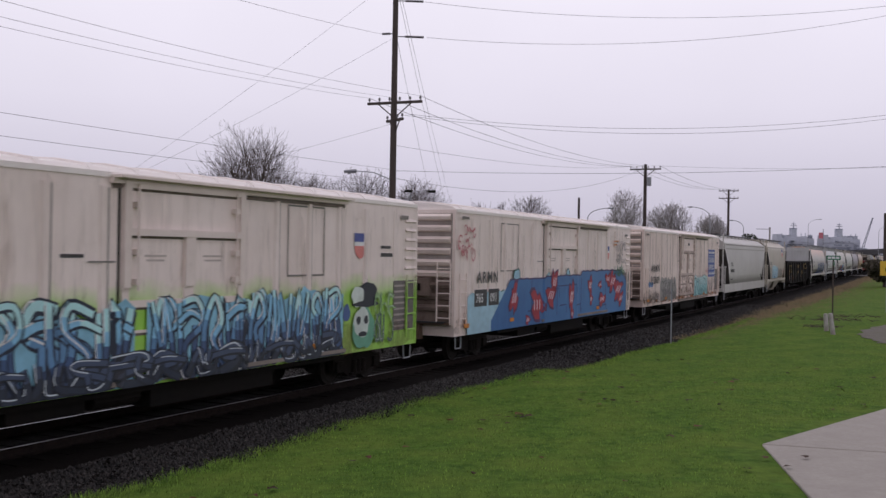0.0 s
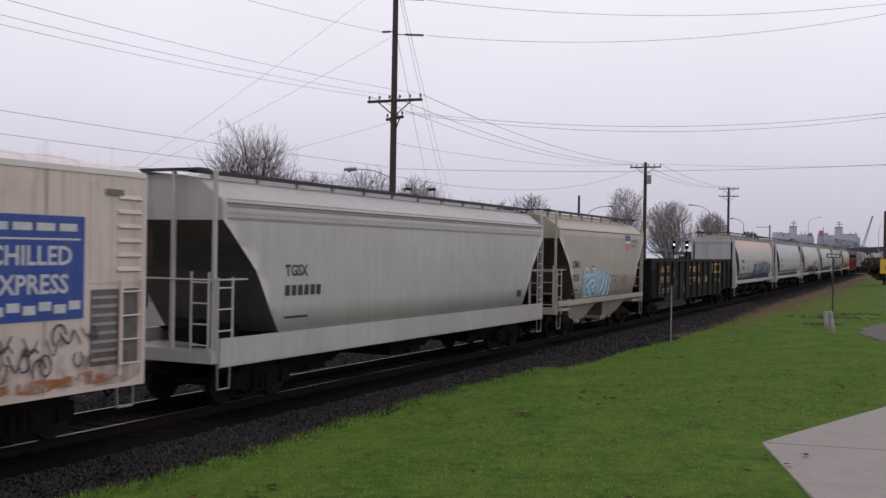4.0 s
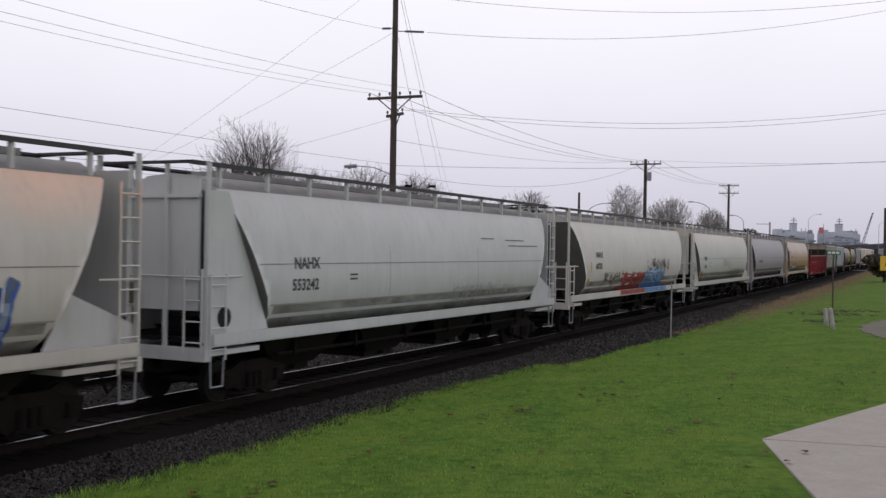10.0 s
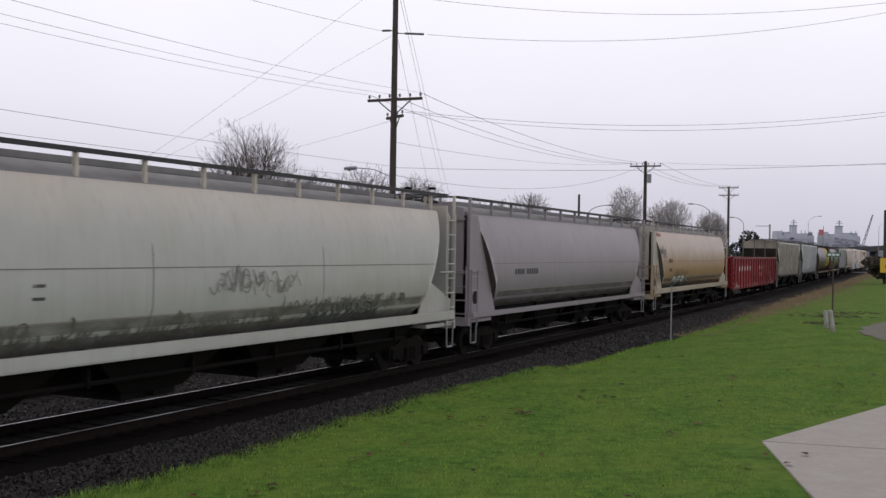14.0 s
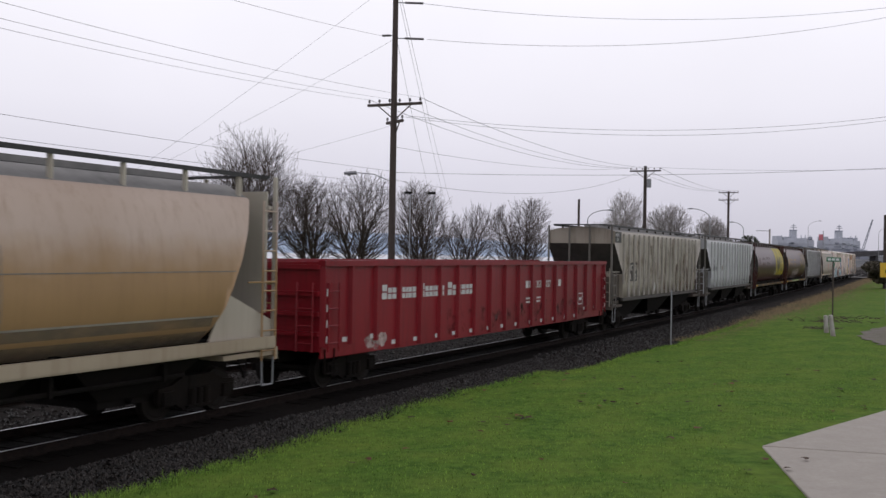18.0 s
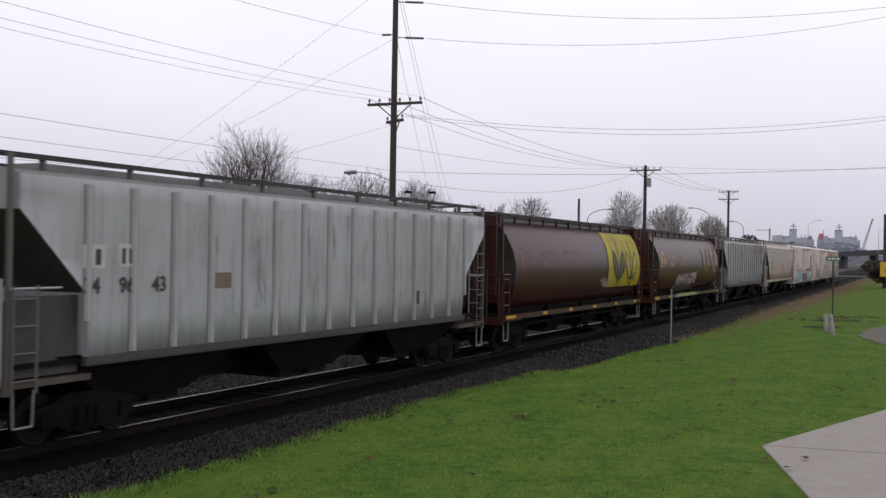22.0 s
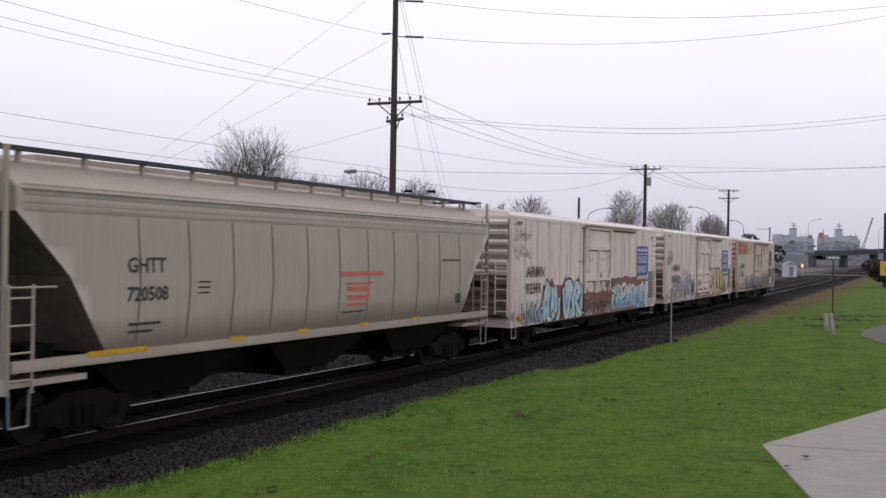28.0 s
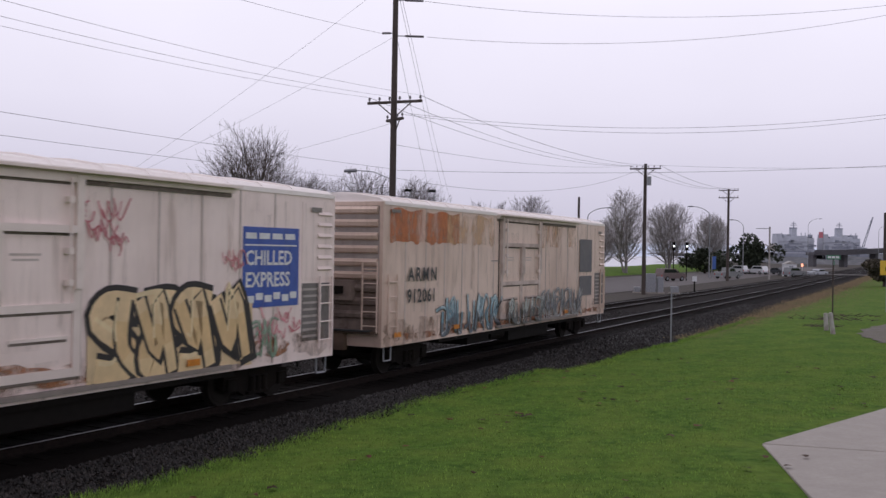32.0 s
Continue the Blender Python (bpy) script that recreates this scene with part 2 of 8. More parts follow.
st_near = [x for x in np.arange(-430, -20, 10)] + [x for x in np.arange(-20, 60, 0.5)] + [x for x in np.arange(60, 140, 2)] + [x for x in np.arange(140, 900, 20)]
lawn = sheet("lawn", [x for x in np.arange(-430, -20, 10)] + [x for x in np.arange(-20, 60, 0.5)] + [x for x in np.arange(60, 140, 2)] + [x for x in np.arange(140, 900, 15)], list(range(44)), lawn_z, M_LAWN,
             "wet green mown lawn sloping down to the ballast", "lawn",
             lambda s, i: edge_lat(s) + (0 if i == 0 else 0.25 * i if i < 30 else 7.5 + 2.0 * (i - 30) ** 2.2))
bed = sheet("ballast_bed", st_near, [-8.6, -8, -7.4, -6.8, -6.2, -5.5, -4.5, -3.5, -2.8, -2.25, -1.7, -1, 0, 1, 1.75, 2.2, 2.7, 3.2, 3.8, 4.4, 5.2], bed_z, M_BALLAST,
            "dark crushed-stone ballast under the two tracks", "ballast")
# near-black strip: shade under the train and fine dark dirt, as colour
bed.data.materials.append(M_BEDSHADE)
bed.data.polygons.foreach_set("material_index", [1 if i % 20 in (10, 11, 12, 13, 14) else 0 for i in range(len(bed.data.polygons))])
ground = sheet("ground", [-430, -250, -120, -60, -30, 0, 30, 60, 90, 120, 150, 180, 210, 240, 280, 330, 400, 500, 650, 899], list(range(16)),
               lambda s, a: -0.47 if a > shore_lat(s) + 2 else -3.2, M_DIRT, "flat gravel and dirt ground between the tracks and the shore", "ground",
               lambda s, i: shore_lat(s) - 3 if i == 0 else shore_lat(s) + 2.01 + (i - 1) * (-8.2 - shore_lat(s) - 2.01) / 14)
road = sheet("road", list(np.arange(20, 420, 10)), [-31, -27, -22, -18, -13.5], lambda s, a: -0.43, M_ASPHALT, "wet grey asphalt road along the tracks", "road")
crossing = sheet("crossing_road", list(np.arange(213.5, 224.6, 1)), [-13.4, -9, -6.6, -5.4, -3.6, -1.6, -0.6, 0.6, 1.6, 4, 8, 12], lambda s, a: -0.425 if a < -9 else -0.03 if a < 5 else -0.03 + 0.1 * (a - 5), M_ASPHALT,
                 "asphalt level crossing over both tracks", "road")
verge = sheet("shore_verge", list(np.arange(60, 330, 6)), list(range(9)), lambda s, a: -0.42 + 0.9 * smooth01((-34 - a) / 8) * smooth01((a - shore_lat(s) - 2) / 6), M_LAWN,
              "rough grass verge between the road and the shore", "grass", lambda s, i: -34 + i * (shore_lat(s) + 2.4 + 34) / 8)
wat = cloud_mesh("water", [(-6000, -300, -2.6), (6000, -300, -2.6), (6000, 9000, -2.6), (-6000, 9000, -2.6)], [(0, 1, 2, 3)], M_WATER)
tagged(wat, "pale grey bay water under an overcast sky", "water", kind="structure")

# concrete path with one joint
def path_slab(name, corners, z):
    bm = bmesh.new()
    lo = [bm.verts.new((x, y, zz - 0.12)) for (x, y), zz in zip(corners, z)]
    hi = [bm.verts.new((x, y, zz + 0.03)) for (x, y), zz in zip(corners, z)]
    bm.faces.new(hi)
    bm.faces.new(lo[::-1])
    k = len(corners)
    for i in range(k):
        bm.faces.new((lo[i], lo[(i + 1) % k], hi[(i + 1) % k], hi[i]))
    bmesh.ops.recalc_face_normals(bm, faces=bm.faces[:])
    bmesh.ops.bevel(bm, geom=[e for e in bm.edges], offset=0.012, segments=1, affect="EDGES")
    return link(bm, name, M_CONC)


pavement = tagged(empty("pavement"), "pale concrete footpath slabs set in the lawn", "path", kind="structure")
a = path_slab("slab", ((5.46, 17.46), (9.40, 21.70), (15.6, 28.3), (15.2, 14.2), (9.5, 16.12)), (0.0, 0.03, 0.06, 0.06, 0.03))
b = path_slab("slab", ((5.44, 17.385), (9.48, 16.04), (15.2, 14.12), (13.2, 5.0), (3.95, 6.0), (4.90, 13.66)), (0.0, 0.03, 0.06, 0.06, 0.03, 0.02))
for o in (a, b):
    o.parent = pavement


# ---- tracks ----
def rail(track, lat, s0, s1):
    prof = ((-0.075, -0.17), (0.075, -0.17), (0.075, -0.155), (0.012, -0.13), (0.012, -0.045), (0.036, -0.03), (0.036, -0.005), (0.020, 0), (-0.020, 0), (-0.036, -0.005), (-0.036, -0.03), (-0.012, -0.045), (-0.012, -0.13), (-0.075, -0.155))
    vs, fs, mi = [], [], []
    st = [x for x in np.arange(s0, -20, 10)] + [x for x in np.arange(-20, 140, 2)] + [x for x in np.arange(140, s1, 10)]
    k = len(prof)
    for s in st:
        for a, z in prof:
            vs.append(on_line(s, lat + a, z)[:])
    for j in range(len(st) - 1):
        for i in range(k):
            fs.append((j * k + i, j * k + (i + 1) % k, (j + 1) * k + (i + 1) % k, (j + 1) * k + i))
            mi.append(0 if i == 7 else 1)
    ob = cloud_mesh("rail", vs, fs, (M_STEEL, M_RAILRUST))
    ob.data.polygons.foreach_set("material_index", mi)
    ob.parent = track


def sleeper_mesh():
    bm = bmesh.new()
    box(bm, -1.3, 1.3, -0.115, 0.115, -0.36, -0.155)
    box(bm, -0.86, -0.58, -0.09, 0.09, -0.155, -0.147)
    box(bm, 0.58, 0.86, -0.09, 0.09, -0.155, -0.147)
    me = bpy.data.meshes.new("sleeper")
    bm.to_mesh(me)
    bm.free()
    me.materials.append(M_TIE)
    return me


SLEEPER = sleeper_mesh()
for off, text, s1 in ((0.0, "main-line railway track with polished rails", 120), (-4.5, "parallel second railway track with rusty rails", 100)):
    tr = tagged(empty("railway_track"), text, "railway track", kind="structure")
    rail(tr, off - 0.7175 - 0.036, -430, 890)
    rail(tr, off + 0.7175 + 0.036, -430, 890)
    for i in range(0, int((s1 - 2) / 0.52)):
        s = 2 + i * 0.52
        p = on_line(s, off)
        share("sleeper", SLEEPER, tr, Matrix.Translation(p) @ Matrix.Rotation(-float(np.interp(s, S, LH)) + random.uniform(-0.01, 0.01), 4, "Z"))


def stones():
    """Loose ballast stones on the near shoulder, as one pile."""
    rng = np.random.default_rng(5)
    base = np.array([(1, 0, 0), (-1, 0, 0), (0, 1, 0), (0, -1, 0), (0, 0, 1), (0, 0, -1)], float)
    tri = ((0, 2, 4), (2, 1, 4), (1, 3, 4), (3, 0, 4), (2, 0, 5), (1, 2, 5), (3, 1, 5), (0, 3, 5))
    vs, fs = [], []
    for n, s0, s1, l0, l1, r0, r1 in ((34000, 6, 32, 1.95, 4.1, 0.020, 0.048), (15000, 32, 75, 1.7, 4.5, 0.032, 0.062), (5000, 8, 60, -3.3, -0.85, 0.03, 0.055)):
        for _ in range(n):
            s, lat = rng.uniform(s0, s1), rng.uniform(l0, l1)
            if lat > edge_lat(s) + 0.25 * rng.uniform() ** 3:
                continue
            r = rng.uniform(r0, r1)
            p = on_line(s, lat)
            z = bed_z(s, lat) + r * 0.25
            q = base * rng.uniform(0.6, 1.15, (6, 3)) * r + rng.normal(0, 0.22, (6, 3)) * r
            a = rng.uniform(0, 6.28)
            c, d = math.cos(a), math.sin(a)
            o = len(vs)
            for v in q:
                vs.append((p.x + v[0] * c - v[1] * d, p.y + v[0] * d + v[1] * c, z + v[2] * 0.85))
            fs.extend([(o + i, o + j, o + k) for i, j, k in tri])
    tagged(cloud_mesh("ballast_stones", vs, fs, M_STONE), "loose dark angular ballast stones beside the rails", "gravel", kind="stuff")


def grass():
    rng = np.random.default_rng(8)
    vs, fs, mi = [], [], []

    def blade(x, y, z, h, w, mk):
        t = 1.57 + rng.normal(0, 0.8)
        a = t - 1.57 + rng.normal(0, 0.35)
        ln = rng.uniform(0.4, 1.6) * h
        o = len(vs)
        vs.extend([(x - w * math.cos(a), y - w * math.sin(a), z - 0.01), (x + w * math.cos(a), y + w * math.sin(a), z - 0.01), (x + ln * math.cos(t), y + ln * math.sin(t), z + h)])
        fs.append((o, o + 1, o + 2))
        mi.append(mk)

    for n, s0, s1, w0, w1 in ((110000, 4, 66, 0, 10.5),):
        for _ in range(n):
            s = s0 + (s1 - s0) * rng.beta(1.1, 2.4)
            lat = edge_lat(s) + rng.uniform(w0, w1) - 0.05
            p = on_line(s, lat)
            if p.y < 11 or p.x > 5.2 + (p.y - 17.4) * 0.93 - 0.3 and p.y < 24 and p.x > 4.6:
                continue
            blade(p.x, p.y, lawn_z(s, lat), rng.uniform(0.018, 0.042), rng.uniform(0.005, 0.011), 0)
    for _ in range(17000):
        s = 6 + 54 * rng.uniform() ** 1.3
        lat = edge_lat(s) + rng.normal(0.03, 0.12)
        p = on_line(s, lat)
        blade(p.x, p.y, lawn_z(s, max(lat, edge_lat(s))) - 0.02, rng.uniform(0.05, 0.13), rng.uniform(0.005, 0.012), 0)
    ob = cloud_mesh("grass", vs, fs, M_BLADE)
    ob.data.normals_split_custom_set_from_vertices([(0, 0, 1)] * len(vs))
    tagged(ob, "short wet green grass blades of the lawn", "grass", kind="stuff")
    vs.clear(), fs.clear()
    for i in range(46000):
        s = 43 + 228 * rng.uniform() ** 1.35
        lat = edge_lat(s) + (rng.normal(0.2, 0.5) if i % 3 else abs(rng.normal(0, 2.2)) * smooth01((s - 43) / 30))
        p = on_line(s, lat)
        hh = rng.uniform(0.05, 0.26) * (0.25 + 0.75 * smooth01((s - 46) / 30)) * (1.0 if i % 3 else 0.5)
        blade(p.x, p.y, lawn_z(s, max(lat, edge_lat(s))) - 0.02, hh, rng.uniform(0.006, 0.014) * (1 + s / 110), 0)
    weeds = cloud_mesh("dry_weeds", vs, fs, M_WEED)
    weeds.data.normals_split_custom_set_from_vertices([(0, 0, 1)] * len(vs))
    tagged(weeds, "dry brown weeds along the edge of the ballast", "weeds", kind="stuff")


stones()
grass()
# ---- rolling stock ----
# car space: x along the train (minus is the leading end), minus y is the camera's side, z above the rails
def strip(pts, z):
    """Half width of a side profile at the height z."""
    return float(np.interp(z, [b for _, b in pts], [a for a, _ in pts]))


P_CENTRE = ((1.12, 1.40), (1.40, 1.72), (1.54, 2.08), (1.555, 2.5), (1.53, 3.0), (1.45, 3.5), (1.32, 3.9), (1.16, 4.22), (1.11, 4.26), (0.62, 4.52), (0.0, 4.58))
P_ROUND = ((0.95, 1.28), (1.36, 1.72), (1.52, 2.25), (1.555, 2.75), (1.49, 3.3), (1.31, 3.8), (1.03, 4.2), (0.62, 4.38), (0.0, 4.45))
P_FLAT = ((1.47, 1.42), (1.49, 2.0), (1.49, 3.0), (1.49, 4.0), (1.48, 4.28), (1.0, 4.40), (0.0, 4.48))
P_SMOOTH = ((1.50, 1.42), (1.53, 2.0), (1.54, 2.6), (1.53, 3.2), (1.50, 3.8), (1.49, 4.06), (1.42, 4.12), (0.95, 4.46), (0.5, 4.58), (0.0, 4.60))


def as_mesh(name, bm, material):
    me = bpy.data.meshes.new(name)
    bm.normal_update()
    bm.to_mesh(me)
    bm.free()
    me.materials.append(material)
    return me


def axle_mesh():
    bm = bmesh.new()
    rod(bm, (0, -1.05, 0), (0, 1.05, 0), 0.075, 8)
    for sy in (-1, 1):
        rod(bm, (0, sy * 1.0, 0), (0, sy * 1.13, 0), 0.12, 10)
    return as_mesh("axle", bm, M_WHEEL)


def wheel_mesh():
    bm = bmesh.new()
    rod(bm, (0, -0.02, 0), (0, 0.015, 0), 0.445, 28)
    rod(bm, (0, 0.015, 0), (0, 0.13, 0), 0.425, 28, 0.418)
    rod(bm, (0, 0.13, 0), (0, 0.145, 0), 0.36, 28, 0.33)
    rod(bm, (0, 0.13, 0), (0, 0.175, 0), 0.15, 14)
    return as_mesh("wheel", bm, M_WHEEL)


def bogie_mesh():
    bm = bmesh.new()
    for sy in (-1, 1):
        y0, y1 = (0.93, 1.07) if sy > 0 else (-1.07, -0.93)
        prism(bm, ((-1.1, 0.34), (-0.72, 0.34), (-0.4, 0.17), (0.4, 0.17), (0.72, 0.34), (1.1, 0.34), (1.1, 0.62), (0.75, 0.66), (0.42, 0.80), (-0.42, 0.80), (-0.75, 0.66), (-1.1, 0.62)), "y", y0, y1)
        for k in (-0.2, 0, 0.2):
            rod(bm, (k, sy * 1.09, 0.24), (k, sy * 1.09, 0.56), 0.08, 8)
        box(bm, -0.36, 0.36, sy * 1.02 - 0.12, sy * 1.02 + 0.12, 0.20, 0.25)
        box(bm, -1.02, -0.72, sy * 1.08 - 0.05, sy * 1.08 + 0.05, 0.30, 0.56)
        box(bm, 0.72, 1.02, sy * 1.08 - 0.05, sy * 1.08 + 0.05, 0.30, 0.56)
    box(bm, -0.26, 0.26, -1.08, 1.08, 0.56, 0.80)
    box(bm, -0.62, -0.5, -0.85, 0.85, 0.30, 0.42)
    box(bm, 0.5, 0.62, -0.85, 0.85, 0.30, 0.42)
    rod(bm, (0, 0, 0.8), (0, 0, 0.95), 0.2, 12)
    me = bpy.data.meshes.new("bogie")
    bm.normal_update()
    bm.to_mesh(me)
    bm.free()
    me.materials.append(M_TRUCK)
    return me


def coupler_mesh():
    bm = bmesh.new()
    box(bm, -0.55, 0.2, -0.09, 0.09, 0.76, 0.94)
    box(bm, -0.78, -0.5, -0.16, 0.13, 0.70, 1.0)
    box(bm, -0.86, -0.70, -0.16, -0.04, 0.74, 0.96)
    rod(bm, (-0.2, 0.35, 0.8), (-0.45, 0.3, 0.45), 0.03, 6)
    rod(bm, (-0.45, 0.3, 0.45), (-0.8, 0.1, 0.5), 0.03, 6)
    me = bpy.data.meshes.new("coupler")
    bm.to_mesh(me)
    bm.free()
    me.materials.append(M_TRUCK)
    return me


AXLE, WHEEL, BOGIE, COUPLER = axle_mesh(), wheel_mesh(), bogie_mesh(), coupler_mesh()


def running_gear(car, L, inset=2.1):
    for sx in (-1, 1):
        bg = share("bogie", BOGIE, car, pose(sx * (L / 2 - inset), 0, 0))
        for k in (-0.87, 0.87):
            share("axle", AXLE, bg, pose(k, 0, 0.42))
            for r in (0, 180):
                share("wheel", WHEEL, bg, pose(k, 0.70 if r == 0 else -0.70, 0.42, 0, 0, r))
        share("coupler", COUPLER, car, pose(sx * L / 2, 0, 0, 0, 0, 0 if sx < 0 else 180))


def ladder(car, name, x, y, z0, z1, w, material, axis="x", n=None, r=0.018):
    bm = bmesh.new()
    n = n or max(2, int((z1 - z0) / 0.36))

    def P(k, z):
        return (x + k, y, z) if axis == "x" else (x, y + k, z)
    for k in (-w / 2, w / 2):
        rod(bm, P(k, z0), P(k, z1), r * 1.35, 5)
    for i in range(n):
        z = z0 + (i + 0.5) * (z1 - z0) / n
        rod(bm, P(-w / 2, z), P(w / 2, z), r, 5)
    return part(name, bm, material, car)


def stirrup(car, x, y, material):
    bm = bmesh.new()
    for k in (-0.2, 0.2):
        rod(bm, (x + k, y, 1.0), (x + k * 0.9, y, 0.45), 0.02, 5)
    rod(bm, (x - 0.18, y, 0.45), (x + 0.18, y, 0.45), 0.02, 5)
    return part("step", bm, material, car)


def shell(prof, stations, zcut):
    """A hull: the mirrored side profile swept along x, its lower part cut away by zcut(x)."""
    bm = bmesh.new()
    rings = []
    for x in stations:
        zc = zcut(x)
        half = []
        for a, z in prof:
            zz = max(z, zc) if z < prof[-1][1] else z
            zz = min(zz, prof[-1][1])
            half.append((strip(prof, zz) if zz > z else a, zz))
        ring = [(-a, z) for a, z in half] + [(a, z) for a, z in half[-2::-1]]
        rings.append([bm.verts.new((x, a, z)) for a, z in ring])
    k = len(rings[0])
    for a, b in zip(rings, rings[1:]):
        for i in range(k):
            j = (i + 1) % k
            bm.faces.new((a[i], b[i], b[j], a[j]))
    bm.faces.new(rings[0])
    bm.faces.new(rings[-1][::-1])
    bmesh.ops.recalc_face_normals(bm, faces=bm.faces[:])
    return bm


def run_board(car, L, z, y, material, supports=12, deck=M_GRATE, over=0.25, posts=True):
    """The roof walkway: two gratings along the edges, cross pieces at the ends, and its stands."""
    for sy in (-1, 1):
        bm = bmesh.new()
        box(bm, -L / 2 - over, L / 2 + over, sy * y - 0.13, sy * y + 0.13, z - 0.04, z)
        box(bm, -L / 2 - over, L / 2 + over, sy * (y + 0.13) - 0.015, sy * (y + 0.13) + 0.015, z - 0.075, z + 0.012)
        part("walkway", bm, deck, car)
    for sx in (-1, 1):
        bm = bmesh.new()
        box(bm, sx * (L / 2 + over) - 0.28 * (sx > 0), sx * (L / 2 + over) + 0.28 * (sx < 0), -1.15, 1.15, z - 0.03, z + 0.01)
        part("end_walkway", bm, deck, car)
    if posts:
        for i in range(supports):
            x = -L / 2 + (i + 0.5) * L / supports
            for sy in (-1, 1):
                bm = bmesh.new()
                box(bm, x - 0.035, x + 0.035, sy * (y + 0.06) - 0.04, sy * (y + 0.06) + 0.04, z - 0.5, z - 0.04)
                part("walkway_stand", bm, material, car)
# ---- paint: marks and graffiti that lie on a car's side ----
DOORS = {}


def settle(car, bm, lo=None, hi=None, lift=0.07):
    """Keeps paint above the sill and lifts it over the car's door."""
    x0, x1 = DOORS.get(car.name, (1e9, 1e9))
    for v in bm.verts:
        if lo is not None and v.co.z < lo:
            v.co.z = lo
        if hi is not None and v.co.z > hi:
            v.co.z = hi
        if x0 < v.co.x < x1:
            v.co.y -= lift
        elif "wide_ribs" in car:
            v.co.y -= 0.036
    return bm


def text_part(car, words, x, z, size, material, side, off=0.012, spread=1.0, gap=0.0, label=""):
    """Stencilled characters on the camera's side, left edge at x, baseline at z."""
    cu = bpy.data.curves.new("lettering", "FONT")
    cu.body, cu.size, cu.space_character, cu.resolution_u = words, size * 1.38, spread, 2
    cu.offset = size * 0.03
    ob = bpy.data.objects.new("lettering", cu)
    me0 = ob.to_mesh()
    me = me0.copy()
    ob.to_mesh_clear()
    bpy.data.objects.remove(ob)
    me = bpy.data.meshes.new_from_object(bpy.data.objects.new("lettering", cu)) if not len(me.vertices) else me
    me.materials.clear()
    me.materials.append(material)
    for v in me.vertices:
        a, b = v.co.x, v.co.y
        v.co = (x + a, -side(z + b) - off, z + b)
    o = new("lettering", me)
    o.parent = car
    if label:
        o["label"] = label
    return o


def bars_part(car, rects, material, side, name="marking", off=0.011, label=""):
    """Plain painted bars (x, z, width, height) on the camera's side, each its own piece."""
    for x, z, w, h in rects:
        bm = bmesh.new()
        k = max(1, int(h / 0.25))
        prev = None
        for i in range(k + 1):
            zz = z + h * i / k
            row = [bm.verts.new((x, -side(zz) - off, zz)), bm.verts.new((x + w, -side(zz) - off, zz))]
            if prev:
                bm.faces.new((prev[0], prev[1], row[1], row[0]))
            prev = row
        part(name, bm, material, car, label)


def ribbon(bm, pts, w, side, off, mi=0, taper=False):
    """A painted stroke along pts (x, z) that follows the side's curve."""
    P = []
    for a, b in zip(pts, pts[1:]):
        n = max(1, int(math.hypot(b[0] - a[0], b[1] - a[1]) / 0.18))
        P += [(a[0] + (b[0] - a[0]) * i / n, a[1] + (b[1] - a[1]) * i / n) for i in range(n)]
    P.append(pts[-1])
    prev = None
    for i, p in enumerate(P):
        q, r = P[max(0, i - 1)], P[min(len(P) - 1, i + 1)]
        dx, dz = r[0] - q[0], r[1] - q[1]
        ln = math.hypot(dx, dz) or 1
        ww = w * (1 - 0.75 * i / len(P)) if taper else w
        nx, nz = -dz / ln * ww / 2, dx / ln * ww / 2
        row = [bm.verts.new((p[0] + s * nx, -side(p[1] + s * nz) - off, p[1] + s * nz)) for s in (-1, 1)]
        if prev:
            bm.faces.new((prev[0], prev[1], row[1], row[0])).material_index = mi
        prev = row


def blob(bm, cx, cz, rx, rz, side, off, rng, mi=0, wob=0.18, n=22, sq=1.0):
    ph = [rng.uniform(0, 6.28) for _ in range(4)]
    ring = []
    for i in range(n):
        a = 2 * math.pi * i / n
        k = 1 + wob * (math.sin(3 * a + ph[0]) * 0.5 + math.sin(5 * a + ph[1]) * 0.35 + math.sin(8 * a + ph[2]) * 0.25)
        c, s = math.cos(a), math.sin(a)
        c, s = math.copysign(abs(c) ** sq, c), math.copysign(abs(s) ** sq, s)
        ring.append((cx + rx * k * c, cz + rz * k * s))
    rows = 5
    mid = bm.verts.new((cx, -side(cz) - off, cz))
    prev = None
    for j in range(1, rows + 1):
        f = j / rows
        row = [bm.verts.new((cx + (x - cx) * f, -side(cz + (z - cz) * f) - off, cz + (z - cz) * f)) for x, z in ring]
        for i in range(n):
            k = (i + 1) % n
            fc = bm.faces.new((mid, row[i], row[k])) if prev is None else bm.faces.new((prev[i], row[i], row[k], prev[k]))
            fc.material_index = mi
        prev = row


PAINTS = {}


def paint(r, g, b):
    key = (r, g, b)
    if key not in PAINTS:
        c = srgb(r, g, b, 1.45)
        PAINTS[key] = mat("spray_paint", c, 0.5, 0, tuple(v * 0.75 for v in c), 3.5, tuple(v * 0.55 + 0.03 for v in c), 0.5, streak=0.25)
    return PAINTS[key]


